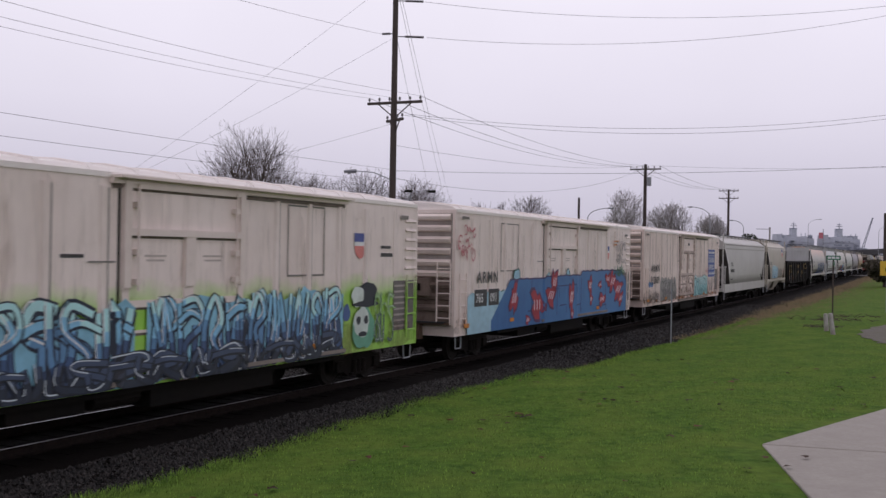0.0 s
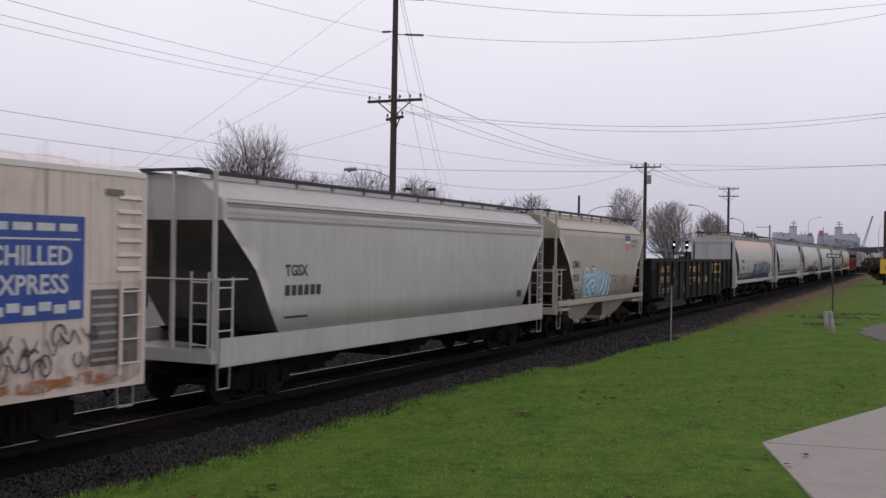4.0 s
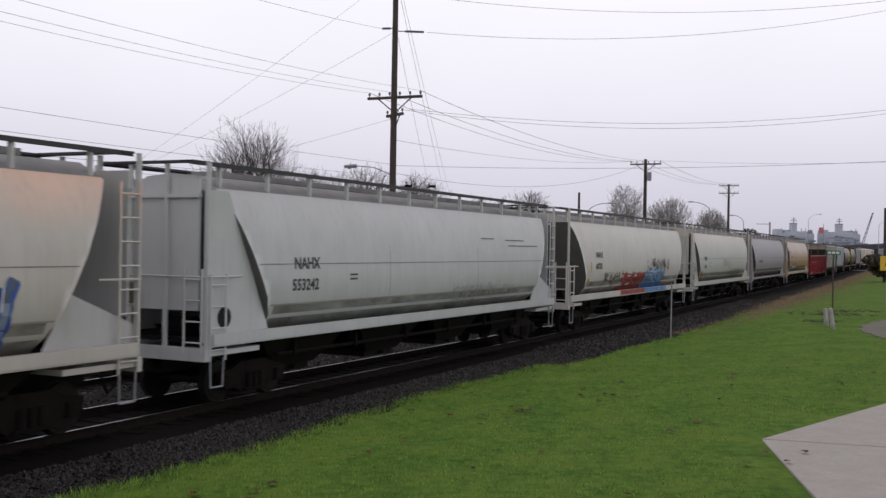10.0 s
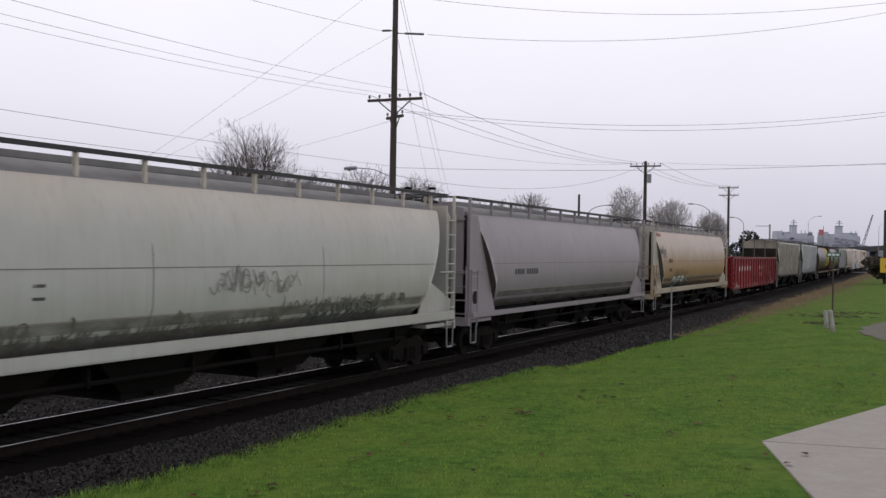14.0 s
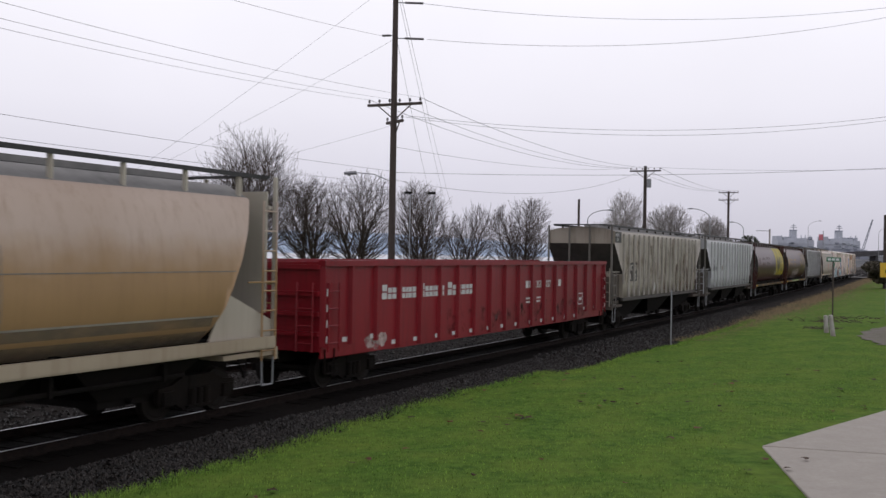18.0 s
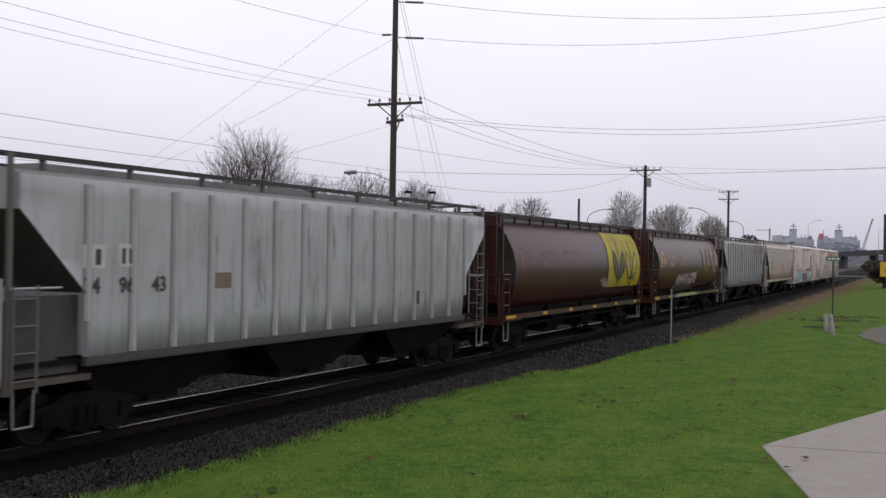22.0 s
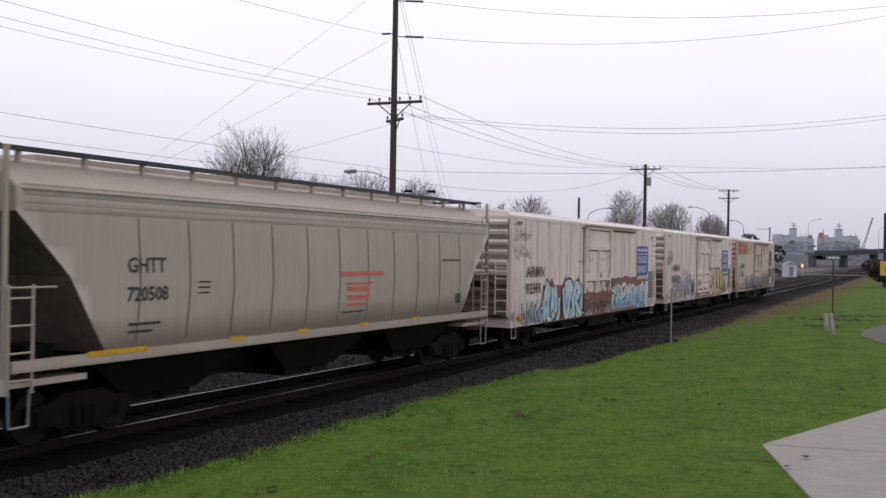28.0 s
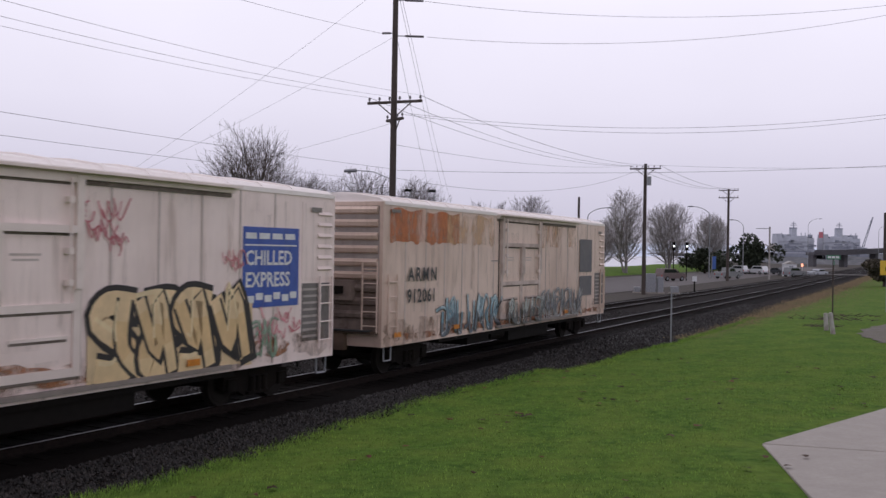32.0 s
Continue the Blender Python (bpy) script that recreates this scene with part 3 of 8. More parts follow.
FORMS = (((0.05, 0.0), (0.0, 0.55), (0.35, 1.0), (0.75, 0.72), (0.3, 0.45), (0.95, 0.0)), ((0.9, 0.95), (0.25, 1.0), (0.05, 0.7), (0.8, 0.42), (0.65, 0.05), (0.0, 0.12)), ((0.0, 0.9), (0.12, 0.1), (0.5, 0.0), (0.6, 0.6)),
         ((0.55, 0.6), (0.62, 0.05), (1.05, 0.15), (1.0, 1.0)), ((0.1, 0.05), (0.5, 1.0), (0.62, 0.3), (1.05, 0.95)), ((-0.1, 0.72), (0.5, 0.8), (1.1, 0.66)), ((0.2, 1.02), (0.25, 0.3), (-0.15, 0.08)), ((0.75, 1.0), (0.7, 0.4), (1.15, 0.0)))


def wild(car, x0, x1, z0, z1, side, fills, line=(26, 28, 34), glint=(225, 230, 233), seed=1, count=6, thick=0.16, back=None, off=0.02, label="", strokes=3, straight=False, lo=None):
    """An interlocking spray-painted piece: outlined curving strokes whose fill runs from the first colour above to the last below, with thin bright edges."""
    rng = random.Random(seed)
    mats = [paint(*c) for c in fills] + [paint(*line), paint(*glint)]
    nf = len(fills)
    bm = bmesh.new()
    h, w = z1 - z0, (x1 - x0) / count
    if back:
        mats.append(paint(*back))
        n = max(8, int((x1 - x0) / 0.22))
        prev = None
        for i in range(n + 1):
            x = x0 - 0.1 + (x1 - x0 + 0.2) * i / n
            top = z0 + h * (0.9 + 0.16 * noise.noise((x * 1.1, seed, 0)) + 0.10 * noise.noise((x * 4.5, seed, 3)))
            low = max(z0, z0 + h * (0.02 + 0.10 * noise.noise((x * 1.7, seed, 9))))
            row = [bm.verts.new((x, -side(low + (top - low) * k / 4) - off, low + (top - low) * k / 4)) for k in range(5)]
            if prev:
                for k in range(4):
                    bm.faces.new((prev[k], row[k], row[k + 1], prev[k + 1])).material_index = nf + 2
            prev = row
    for i in range(count):
        for j in range(strokes):
            sh, o = FORMS[rng.randrange(5) if j == 0 else rng.randrange(8)], off + 0.004 + 0.0016 * ((i * strokes + j) % 9)
            flip = rng.random() < 0.4
            g = [(x0 + w * (i + 0.05 + 0.95 * (1 - a if flip else a)) + rng.uniform(-0.07, 0.07) * w, z0 + h * (0.05 + 0.9 * b + rng.uniform(-0.05, 0.05))) for a, b in sh]
            if not straight:
                g = curve(g, 4)
            t = min(h, 1.3 * w) * thick * rng.uniform(0.75, 1.15) * (1.0 if j == 0 else 0.72)
            ribbon(bm, g, t * 1.5, side, o, nf)
            ribbon(bm, [(a + t * 0.22, b - t * 0.3) for a, b in g], t * 1.3, side, o - 0.0006, nf)
            ribbon(bm, g, t, side, o + 0.0008, 0)
            k = rng.randrange(max(1, len(g) // 2))
            part_ = g[k:k + max(2, len(g) // 2)]
            ribbon(bm, [(a - t * 0.55, b + t * 0.45) for a, b in part_], t * 0.2, side, o + 0.0014, nf + 1)
    for f in bm.faces:
        if f.material_index == 0:
            c = f.calc_center_median()
            u = 1 - (c.z - z0) / h + 0.28 * noise.noise((c.x * 1.6, c.z * 2.5, seed))
            f.material_index = max(0, min(nf - 1, int(u * nf)))
    return part("graffiti", settle(car, bm, z0 if lo is None else lo, z1 + 0.25 * h), mats, car, label)


def curve(pts, n=5):
    """A smooth line through the points."""
    q = [pts[0]] + list(pts) + [pts[-1]]
    out = []
    for i in range(1, len(q) - 2):
        for j in range(n):
            f = j / n
            out.append(tuple(0.5 * (2 * q[i][k] + (q[i + 1][k] - q[i - 1][k]) * f + (2 * q[i - 1][k] - 5 * q[i][k] + 4 * q[i + 1][k] - q[i + 2][k]) * f * f + (3 * q[i][k] - q[i - 1][k] - 3 * q[i + 1][k] + q[i + 2][k]) * f ** 3) for k in (0, 1)))
    out.append(pts[-1])
    return out


def scrawl(car, x0, x1, z0, z1, side, color=(40, 38, 40), seed=1, n=5, w=0.05, label="", off=0.03):
    """A thin one-colour tag: small looping strokes in rows."""
    rng = random.Random(seed)
    bm = bmesh.new()
    h = z1 - z0
    n = max(4, int((x1 - x0) / 0.16) + int(h / 0.12))
    for i in range(n):
        s = rng.uniform(0.12, 0.24) * min(1.0, h / 0.5 + 0.3)
        f = (i + 0.5) / n
        cx, cz = x0 + (x1 - x0) * (f + rng.uniform(-0.08, 0.08)), z0 + h * rng.uniform(0.15, 0.85)
        g = []
        if rng.random() < 0.4:
            a0, a1 = rng.uniform(0, 6.28), rng.choice((-1, 1)) * rng.uniform(3.6, 5.4)
            g = [(cx + s * 0.6 * math.cos(a0 + a1 * k / 5), cz + s * 0.8 * math.sin(a0 + a1 * k / 5)) for k in range(6)]
        else:
            m = rng.choice((3, 4, 5))
            g = [(cx + s * (-1 + 2 * k / (m - 1) + rng.uniform(-0.25, 0.25)), cz + s * (-1) ** k * rng.uniform(0.1, 1.1)) for k in range(m)]
        ribbon(bm, curve(g, 4), w * rng.uniform(0.4, 0.65), side, off + 0.0006 * (i % 4), 0)
    return part("graffiti", settle(car, bm), paint(*color), car, label)


# ---- reefers ----
M_SEAM = mat("riveted_seam", (0.64, 0.55, 0.51), 0.6, 0, (0.50, 0.43, 0.395), 14, (0.40, 0.33, 0.29), 0.4, spec=0.25)
M_BAR = mat("door_bar_paint", (0.86, 0.755, 0.705), 0.6, 0, (0.78, 0.68, 0.63), 3, (0.42, 0.32, 0.26), 0.28, spots=0.22, spec=0.25)
M_RUSTBAR = mat("rusty_door_bar", (0.70, 0.60, 0.55), 0.7, 0, (0.54, 0.44, 0.39), 4, (0.17, 0.105, 0.075), 0.5, spots=0.5, spec=0.2)
M_EAVE = mat("eave_white", (0.95, 0.89, 0.865), 0.6, 0, (0.90, 0.83, 0.80), 3, (0.65, 0.57, 0.52), 0.22, spec=0.3)
M_RIBCREAM = mat("rib_cream", (0.92, 0.81, 0.765), 0.6, 0, (0.84, 0.73, 0.69), 3, (0.55, 0.45, 0.38), 0.3, streak=0.3, spec=0.25)
M_GRILLE = mat("grille_grey", (0.20, 0.185, 0.175), 0.7, 0, (0.13, 0.12, 0.115), 3, (0.09, 0.075, 0.065), 0.5, spots=0.4)
M_ENDGRIMESHADE = mat("end_grime_shade", (0.46, 0.415, 0.39), 0.8, 0, (0.34, 0.30, 0.28), 3, (0.18, 0.14, 0.12), 0.5, streak=0.4)
M_ENDRUST = mat("end_rust", (0.13, 0.09, 0.072), 0.85, 0, (0.075, 0.055, 0.048), 5, (0.22, 0.14, 0.09), 0.5, spots=0.4, spec=0.2)
M_ENDMETAL = mat("end_plate_brown", (0.27, 0.205, 0.175), 0.8, 0, (0.17, 0.125, 0.105), 3, (0.085, 0.055, 0.042), 0.55, spots=0.35, streak=0.4)
# dark colour for seams, marks, and shade drawn beside ribs and under eaves
M_SEAMSHADE = mat("seam_and_shade", (0.17, 0.155, 0.14), 0.8, 0, (0.26, 0.24, 0.22), 6)
M_GRIMESHADE = mat("door_grime_shade", (0.10, 0.075, 0.062), 0.85, 0, (0.22, 0.18, 0.155), 6, (0.32, 0.28, 0.25), 0.4, spec=0.2)
M_ROOFGREY = mat("roof_grime", (0.22, 0.215, 0.215), 0.75, 0, (0.14, 0.137, 0.137), 3, (0.36, 0.35, 0.345), 0.5, streak=0.0)
M_RIBLIGHT = mat("rib_paint", (0.46, 0.435, 0.395), 0.6, 0, (0.36, 0.335, 0.30), 4, (0.16, 0.13, 0.105), 0.5, spots=0.4)
M_FLATEND = mat("end_brown_grey", (0.16, 0.135, 0.115), 0.8, 0, (0.11, 0.09, 0.078), 3, (0.07, 0.058, 0.05), 0.5, spots=0.3, spec=0.2)
M_DARKGAP = mat("dark_void", (0.012, 0.011, 0.011), 0.9)
M_LOUVRE = mat("louvre_metal", (0.42, 0.42, 0.44), 0.5, 0.2, (0.3, 0.3, 0.32), 6)
M_SIGNBLUE = mat("sign_blue", srgb(38, 66, 142, 1.3), 0.5, 0, srgb(46, 76, 150, 1.3), 5, srgb(110, 122, 150), 0.25)
M_SIGNWHITE = mat("sign_white", (0.75, 0.76, 0.78), 0.5)
M_MARK = mat("black_marking", (0.03, 0.03, 0.032), 0.6, 0, (0.06, 0.06, 0.06), 9)
M_WHITEMARK = mat("white_marking", (0.68, 0.68, 0.68), 0.6, 0, (0.5, 0.5, 0.5), 7)
M_YELLOW = mat("yellow_reflector", srgb(215, 165, 30, 1.2), 0.45, 0, srgb(190, 140, 25), 9)
M_ORANGE = mat("orange_reflector", srgb(200, 125, 40, 1.2), 0.45, 0, srgb(180, 110, 30), 9)


def white_paint(name, base=(230, 216, 210), grime=(158, 134, 114), amount=0.34, streak=0.17, tint=None):
    c = srgb(*base, 1.14)
    return mat(name, c, 0.5, 0, tuple(v * 0.93 for v in c), 1.6, srgb(*grime, 1.1), amount, streak=streak, bump=0.08, bscale=12, spots=0.18, tint=tint, low=0.42, high=0.8)


def reefer(label, L, paintm, rib="seam", mark=None, sign=True, door=(7.4, 10.9), seed=1, ribmat=None, rusty=False):
    car = tagged(empty("refrigerator_car"), label, "railway car", "cars of the freight train")
    h, Y, Z0, Z1 = L / 2, 1.5, 0.80, 4.40
    if rib == "wide":
        car["wide_ribs"] = 1
    barm = M_RUSTBAR if rusty else M_BAR
    side = lambda z: Y

    def X(d):
        return -h + d
    bm = bmesh.new()
    box(bm, -h + 0.02, h - 0.02, -Y, Y, Z0, Z1)
    body = part("body", bm, paintm, car)
    bm = bmesh.new()
    prism(bm, ((-Y, Z1), (Y, Z1), (1.36, 4.50), (0.7, 4.60), (0, 4.64), (-0.7, 4.60), (-1.36, 4.50)), "x", -h + 0.02, h - 0.02)
    part("roof", bm, M_EAVE, car, "dirty white ribbed roof")
    # lower skirt between the bogies
    bm = bmesh.new()
    box(bm, -h + 3.4, h - 3.4, -1.40, 1.40, 0.68, 0.82)
    part("side_sill", bm, M_BLACK, car)
    bm = bmesh.new()
    box(bm, -h + 0.1, h - 0.1, -0.3, 0.3, 0.55, 0.80)
    box(bm, -0.5, 3.2, -1.3, 1.2, 0.36, 0.78)
    box(bm, -3.6, -2.0, -1.25, 1.0, 0.44, 0.78)
    rod(bm, (-1.8, -1.1, 0.6), (-0.7, -1.1, 0.6), 0.16, 10)
    part("underframe", bm, M_BLACK, car)
    # eave moulding and roof ribs
    bm = bmesh.new()
    for sy in (-1, 1):
        box(bm, -h, h, sy * Y - 0.025, sy * Y + 0.025, Z1 - 0.07, Z1 + 0.02)
    part("eave", bm, M_EAVE, car)
    for i in range(int(L / 1.1)):
        x = -h + 0.5 + i * 1.1
        bm = bmesh.new()
        prism(bm, ((-1.49, 4.42), (-1.36, 4.54), (-0.7, 4.64), (0, 4.68), (0.7, 4.64), (1.36, 4.54), (1.49, 4.42), (1.36, 4.45), (0, 4.6), (-1.36, 4.45)), "x", x - 0.06, x + 0.06)
        part("roof_rib", bm, M_EAVE, car)
    # vertical ribs of the sides
    d0, d1 = door
    k = 0
    step = 1.16 if rib == "seam" else 1.22
    for i in range(1, int(L / step)):
        d = i * step
        if d0 - 0.2 < d < d1 + 0.2 or d > L - 1.6:
            continue
        bm = bmesh.new()
        if rib == "seam":
            box(bm, X(d) - 0.022, X(d) + 0.022, -Y - 0.010, -Y + 0.01, Z0 + 0.05, Z1 - 0.08)
        else:
            prism(bm, ((X(d) - 0.11, -Y + 0.01), (X(d) - 0.055, -Y - 0.048), (X(d) + 0.055, -Y - 0.048), (X(d) + 0.11, -Y + 0.01)), "z", 1.55, Z1 - 0.22)
        part("side_rib", bm, M_SEAM if rib == "seam" else M_RIBCREAM, car)
        # dark strip on the right of each wide rib paints its shadow side
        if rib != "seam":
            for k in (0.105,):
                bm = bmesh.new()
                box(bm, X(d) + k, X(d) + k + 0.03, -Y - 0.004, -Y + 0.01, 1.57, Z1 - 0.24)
                part("rib_edge", bm, M_SEAMSHADE, car)
    # plug door with its frame, bars and guide rails
    DOORS[car.name] = (X(d0) - 0.06, X(d1) + 0.06)
    dr = part("door", (lambda b: (box(b, X(d0), X(d1), -Y - 0.045, -Y + 0.01, 1.12, 4.30), b)[1])(bmesh.new()), paintm, car)
    w = d1 - d0
    for a, b_, z0, z1, dp in ((0, 0.16, 1.12, 4.3, 0.08), (w - 0.16, w, 1.12, 4.3, 0.08), (0, w, 4.18, 4.3, 0.075), (0, w, 1.12, 1.26, 0.075), (0.1, w - 0.1, 3.38, 3.50, 0.085), (0.1, w - 0.1, 2.16, 2.28, 0.085),
                              (w * 0.47, w * 0.55, 2.2, 3.4, 0.08), (w * 0.47, w * 0.53, 1.2, 2.2, 0.075), (0.25, w * 0.42, 1.72, 1.77, 0.07), (w * 0.6, w - 0.25, 1.72, 1.77, 0.07)):
        for za, zb, k in ((z0, min(z1, 2.5), 1.0), (max(z0, 2.5), z1, 1.6)):
            if zb - za > 0.01:
                bm = bmesh.new()
                box(bm, X(d0 + a), X(d0 + b_), -Y - dp * k, -Y - 0.04, za, zb)
                part("door_bar", bm, barm, dr)
        # strips beside each bar: its shadow put in as dark colour, with grime
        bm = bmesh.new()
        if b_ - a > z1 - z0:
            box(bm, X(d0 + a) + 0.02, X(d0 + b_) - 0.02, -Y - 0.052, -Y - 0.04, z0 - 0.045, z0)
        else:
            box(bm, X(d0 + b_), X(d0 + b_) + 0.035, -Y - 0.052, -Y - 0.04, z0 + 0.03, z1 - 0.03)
        part("bar_grime", bm, M_GRIMESHADE, dr)
    # dark strips round the door draw its shadowed gap
    for a, b_, z0, z1 in ((-0.05, 0.0, 1.05, 4.36), (w, w + 0.05, 1.05, 4.36), (0, w, 1.06, 1.12), (0, w, 4.30, 4.36)):
        bm = bmesh.new()
        box(bm, X(d0 + a), X(d0 + b_), -Y - 0.008, -Y + 0.01, z0, z1)
        part("door_seal", bm, M_TRUCK, dr)
    for dd in (d0 + 0.3, d1 - 0.3):
        bm = bmesh.new()
        rod(bm, (X(dd), -Y - 0.15, 2.45), (X(dd), -Y - 0.15, 4.25), 0.022, 6)
        for z in (2.6, 3.1, 3.9):
            box(bm, X(dd) - 0.05, X(dd) + 0.05, -Y - 0.17, -Y - 0.05, z - 0.05, z + 0.05)
        part("lock_rod", bm, M_BAR, dr)
    bm = bmesh.new()
    box(bm, X(d0) - 0.25, X(d1) + 3.9, -Y - 0.10, -Y + 0.01, 4.24, 4.34)
    box(bm, X(d0) - 0.25, X(d1) + 3.9, -Y - 0.27, -Y + 0.01, 4.33, 4.375)
    part("door_rail", bm, M_BAR, car, "dirty white upper door guide")
    # dark strip painted for the shade under the projecting upper guide
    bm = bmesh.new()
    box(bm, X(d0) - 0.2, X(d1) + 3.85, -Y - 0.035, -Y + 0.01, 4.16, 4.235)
    part("guide_groove", bm, M_GRIMESHADE, car)
    bm = bmesh.new()
    box(bm, X(d0) - 0.25, X(d1) + 3.9, -Y - 0.09, -Y + 0.01, 0.86, 0.94)
    part("door_rail", bm, ribmat or paintm, car, "rusty lower door guide")
    # pressed ends: deep ribs above, rusty machinery below
    for sx in (-1, 1):
        # sheet between the end ribs: their deep shadows and grime as a darker colour
        bm = bmesh.new()
        box(bm, sx * (h + 0.004) - 0.012, sx * (h + 0.004) + 0.012, -1.43, 1.43, 2.5, 4.32)
        part("end_sheet", bm, M_ENDGRIMESHADE, car)
        bm = bmesh.new()
        box(bm, sx * (h + 0.006) - 0.012, sx * (h + 0.006) + 0.012, -1.43, 1.43, 1.2, 2.5)
        part("end_sheet", bm, M_ENDMETAL, car, "rust-stained lower end sheet")
        for i in range(9):
            z = 1.58 + i * 0.325
            f = 0.045 if i % 2 else 0.03
            bm = bmesh.new()
            prism(bm, ((sx * (h - 0.03), z - 0.11), (sx * (h + 0.10), z - 0.055), (sx * (h + 0.13), z + f), (sx * (h + 0.06), z + 0.10), (sx * (h - 0.03), z + 0.12)), "y", -1.36, 1.36)
            part("end_rib", bm, M_ENDMETAL if i < 3 else paintm, car)
        bm = bmesh.new()
        box(bm, min(sx * h, sx * (h + 0.30)), max(sx * h, sx * (h + 0.30)), -0.75, 0.15, 1.95, 2.45)
        gb = part("gear_box", bm, M_ENDMETAL, car, "rusty steel end box")
        bm = bmesh.new()
        box(bm, min(sx * (h + 0.28), sx * (h + 0.34)), max(sx * (h + 0.28), sx * (h + 0.34)), -0.55, -0.2, 2.1, 2.3)
        part("box_lid", bm, M_TRUCK, gb)
        bm = bmesh.new()
        rod(bm, (sx * (h + 0.14), 0.55, 2.35), (sx * (h + 0.20), 0.55, 2.35), 0.28, 16)
        part("hand_wheel", bm, M_ENDRUST, car)
        bm = bmesh.new()
        box(bm, min(sx * h, sx * (h + 0.16)), max(sx * h, sx * (h + 0.16)), -1.4, 1.4, 1.12, 1.2)
        box(bm, min(sx * h, sx * (h + 0.2)), max(sx * h, sx * (h + 0.2)), -0.5, 0.5, 0.7, 1.12)
        part("end_beam", bm, M_ENDRUST, car)
        bm = bmesh.new()
        for sy in (-1, 1):
            box(bm, sx * h - 0.05, sx * h + 0.05, sy * 1.46 - 0.05, sy * 1.46 + 0.05, Z0, Z1)
        box(bm, sx * h - 0.04, sx * h + 0.08, -1.4, 1.4, 4.3, 4.40)
        part("end_frame", bm, paintm, car)
        bm = bmesh.new()
        box(bm, sx * (h + 0.02) - 0.02, sx * (h + 0.02) + 0.24 * sx + 0.02, -1.25, 1.25, 1.18, 1.22)
        part("crossover_step", bm, M_GRATE, car)
        ladder(car, "end_ladder", sx * (h + 0.13), -1.2, 1.15, 2.9, 0.42, paintm, "y", 5)
        ladder(car, "end_ladder", sx * (h + 0.13), 1.0, 1.15, 2.9, 0.42, paintm, "y", 5)
        stirrup(car, sx * (h - 0.35), -1.45, M_GALV)
    # grab irons at the leading corner, and the louvred bay with a ladder at the trailing one
    ladder(car, "side_ladder", X(0.42), -Y - 0.06, 1.1, 2.6, 0.46, paintm, "x", 4)
    bm = bmesh.new()
    box(bm, X(L - 1.25), X(L - 0.05), -Y - 0.012, -Y + 0.01, 2.55, 4.2)
    part("hatch_panel", bm, paintm, car)
    for i in range(6):
        bm = bmesh.new()
        z = 2.72 + i * 0.24
        prism(bm, ((-Y - 0.012, z), (-Y - 0.07, z + 0.03), (-Y - 0.012, z + 0.1)), "x", X(L - 0.66), X(L - 0.12))
        part("louvre", bm, paintm, car)
    bm = bmesh.new()
    box(bm, X(L - 1.22), X(L - 0.14), -Y - 0.015, -Y + 0.01, 1.2, 2.45)
    part("machine_bay", bm, M_GRILLE, car, "grimy grey machinery grille")
    for i in range(8):
        bm = bmesh.new()
        box(bm, X(L - 1.20), X(L - 0.62), -Y - 0.024, -Y - 0.012, 1.28 + 0.145 * i, 1.33 + 0.145 * i)
        part("grille_slat", bm, M_ENDGRIMESHADE, car)
    ladder(car, "side_ladder", X(L - 0.36), -Y - 0.07, 1.0, 2.6, 0.5, paintm, "x", 4)
    bm = bmesh.new()
    box(bm, X(L - 0.60), X(L - 0.52), -Y - 0.045, -Y - 0.01, 1.2, 2.45)
    part("bay_bar", bm, paintm, car)
    running_gear(car, L, 2.2)
    if sign:
        bm = bmesh.new()
        box(bm, X(L - 3.32), X(L - 1.38), -Y - 0.016, -Y + 0.01, 2.0, 3.62)
        sg = part("sign", bm, M_SIGNBLUE, car, "blue painted panel with white lettering")
        wl_ = [(X(L - 3.26 + 0.45 * i), 3.38, 0.36, 0.12) for i in range(4)]
        bars_part(sg, wl_, M_SIGNWHITE, side, "panel_bar", 0.024)
        bars_part(sg, [(X(L - 3.28), 3.24, 1.8, 0.03)] + [(X(L - 3.2 + 0.3 * i), 2.1 + 0.05 * (i % 2), 0.24, 0.14) for i in range(6)], M_SIGNWHITE, side, "panel_bar", 0.024)
        text_part(sg, "CHILLED", X(L - 3.26), 2.86, 0.30, M_SIGNWHITE, side, 0.024)
        text_part(sg, "EXPRESS", X(L - 3.26), 2.42, 0.30, M_SIGNWHITE, side, 0.024)
    bars_part(car, [(X(d0 + 0.55), 3.02, 0.55, 0.035), (X(d0 + 0.6), 2.94, 0.45, 0.035), (X(d0 + 2.1), 3.02, 0.6, 0.035), (X(d0 + 2.15), 2.94, 0.5, 0.035)], M_SEAM, side, "marking", 0.052)
    bars_part(car, [(X(d0 - 0.75), 2.92, 0.6, 0.03), (X(L - 0.95), 4.0, 0.4, 0.1), (X(0.3), 4.15, 0.5, 0.08)], M_SEAMSHADE, side, "marking", 0.05)
    if mark:
        text_part(car, mark[0], X(mark[2]), 2.42, 0.36, M_MARK, side, 0.052, 1.35)
        text_part(car, mark[1], X(mark[2] - 0.05), 1.86, 0.36, M_MARK, side, 0.052, 1.15)
    bars_part(car, [(X(d), 1.02, 0.36, 0.12) for d in (0.5, 4.0, L - 5.0)], M_ORANGE, side, "reflector", 0.075)
    return car, X, side


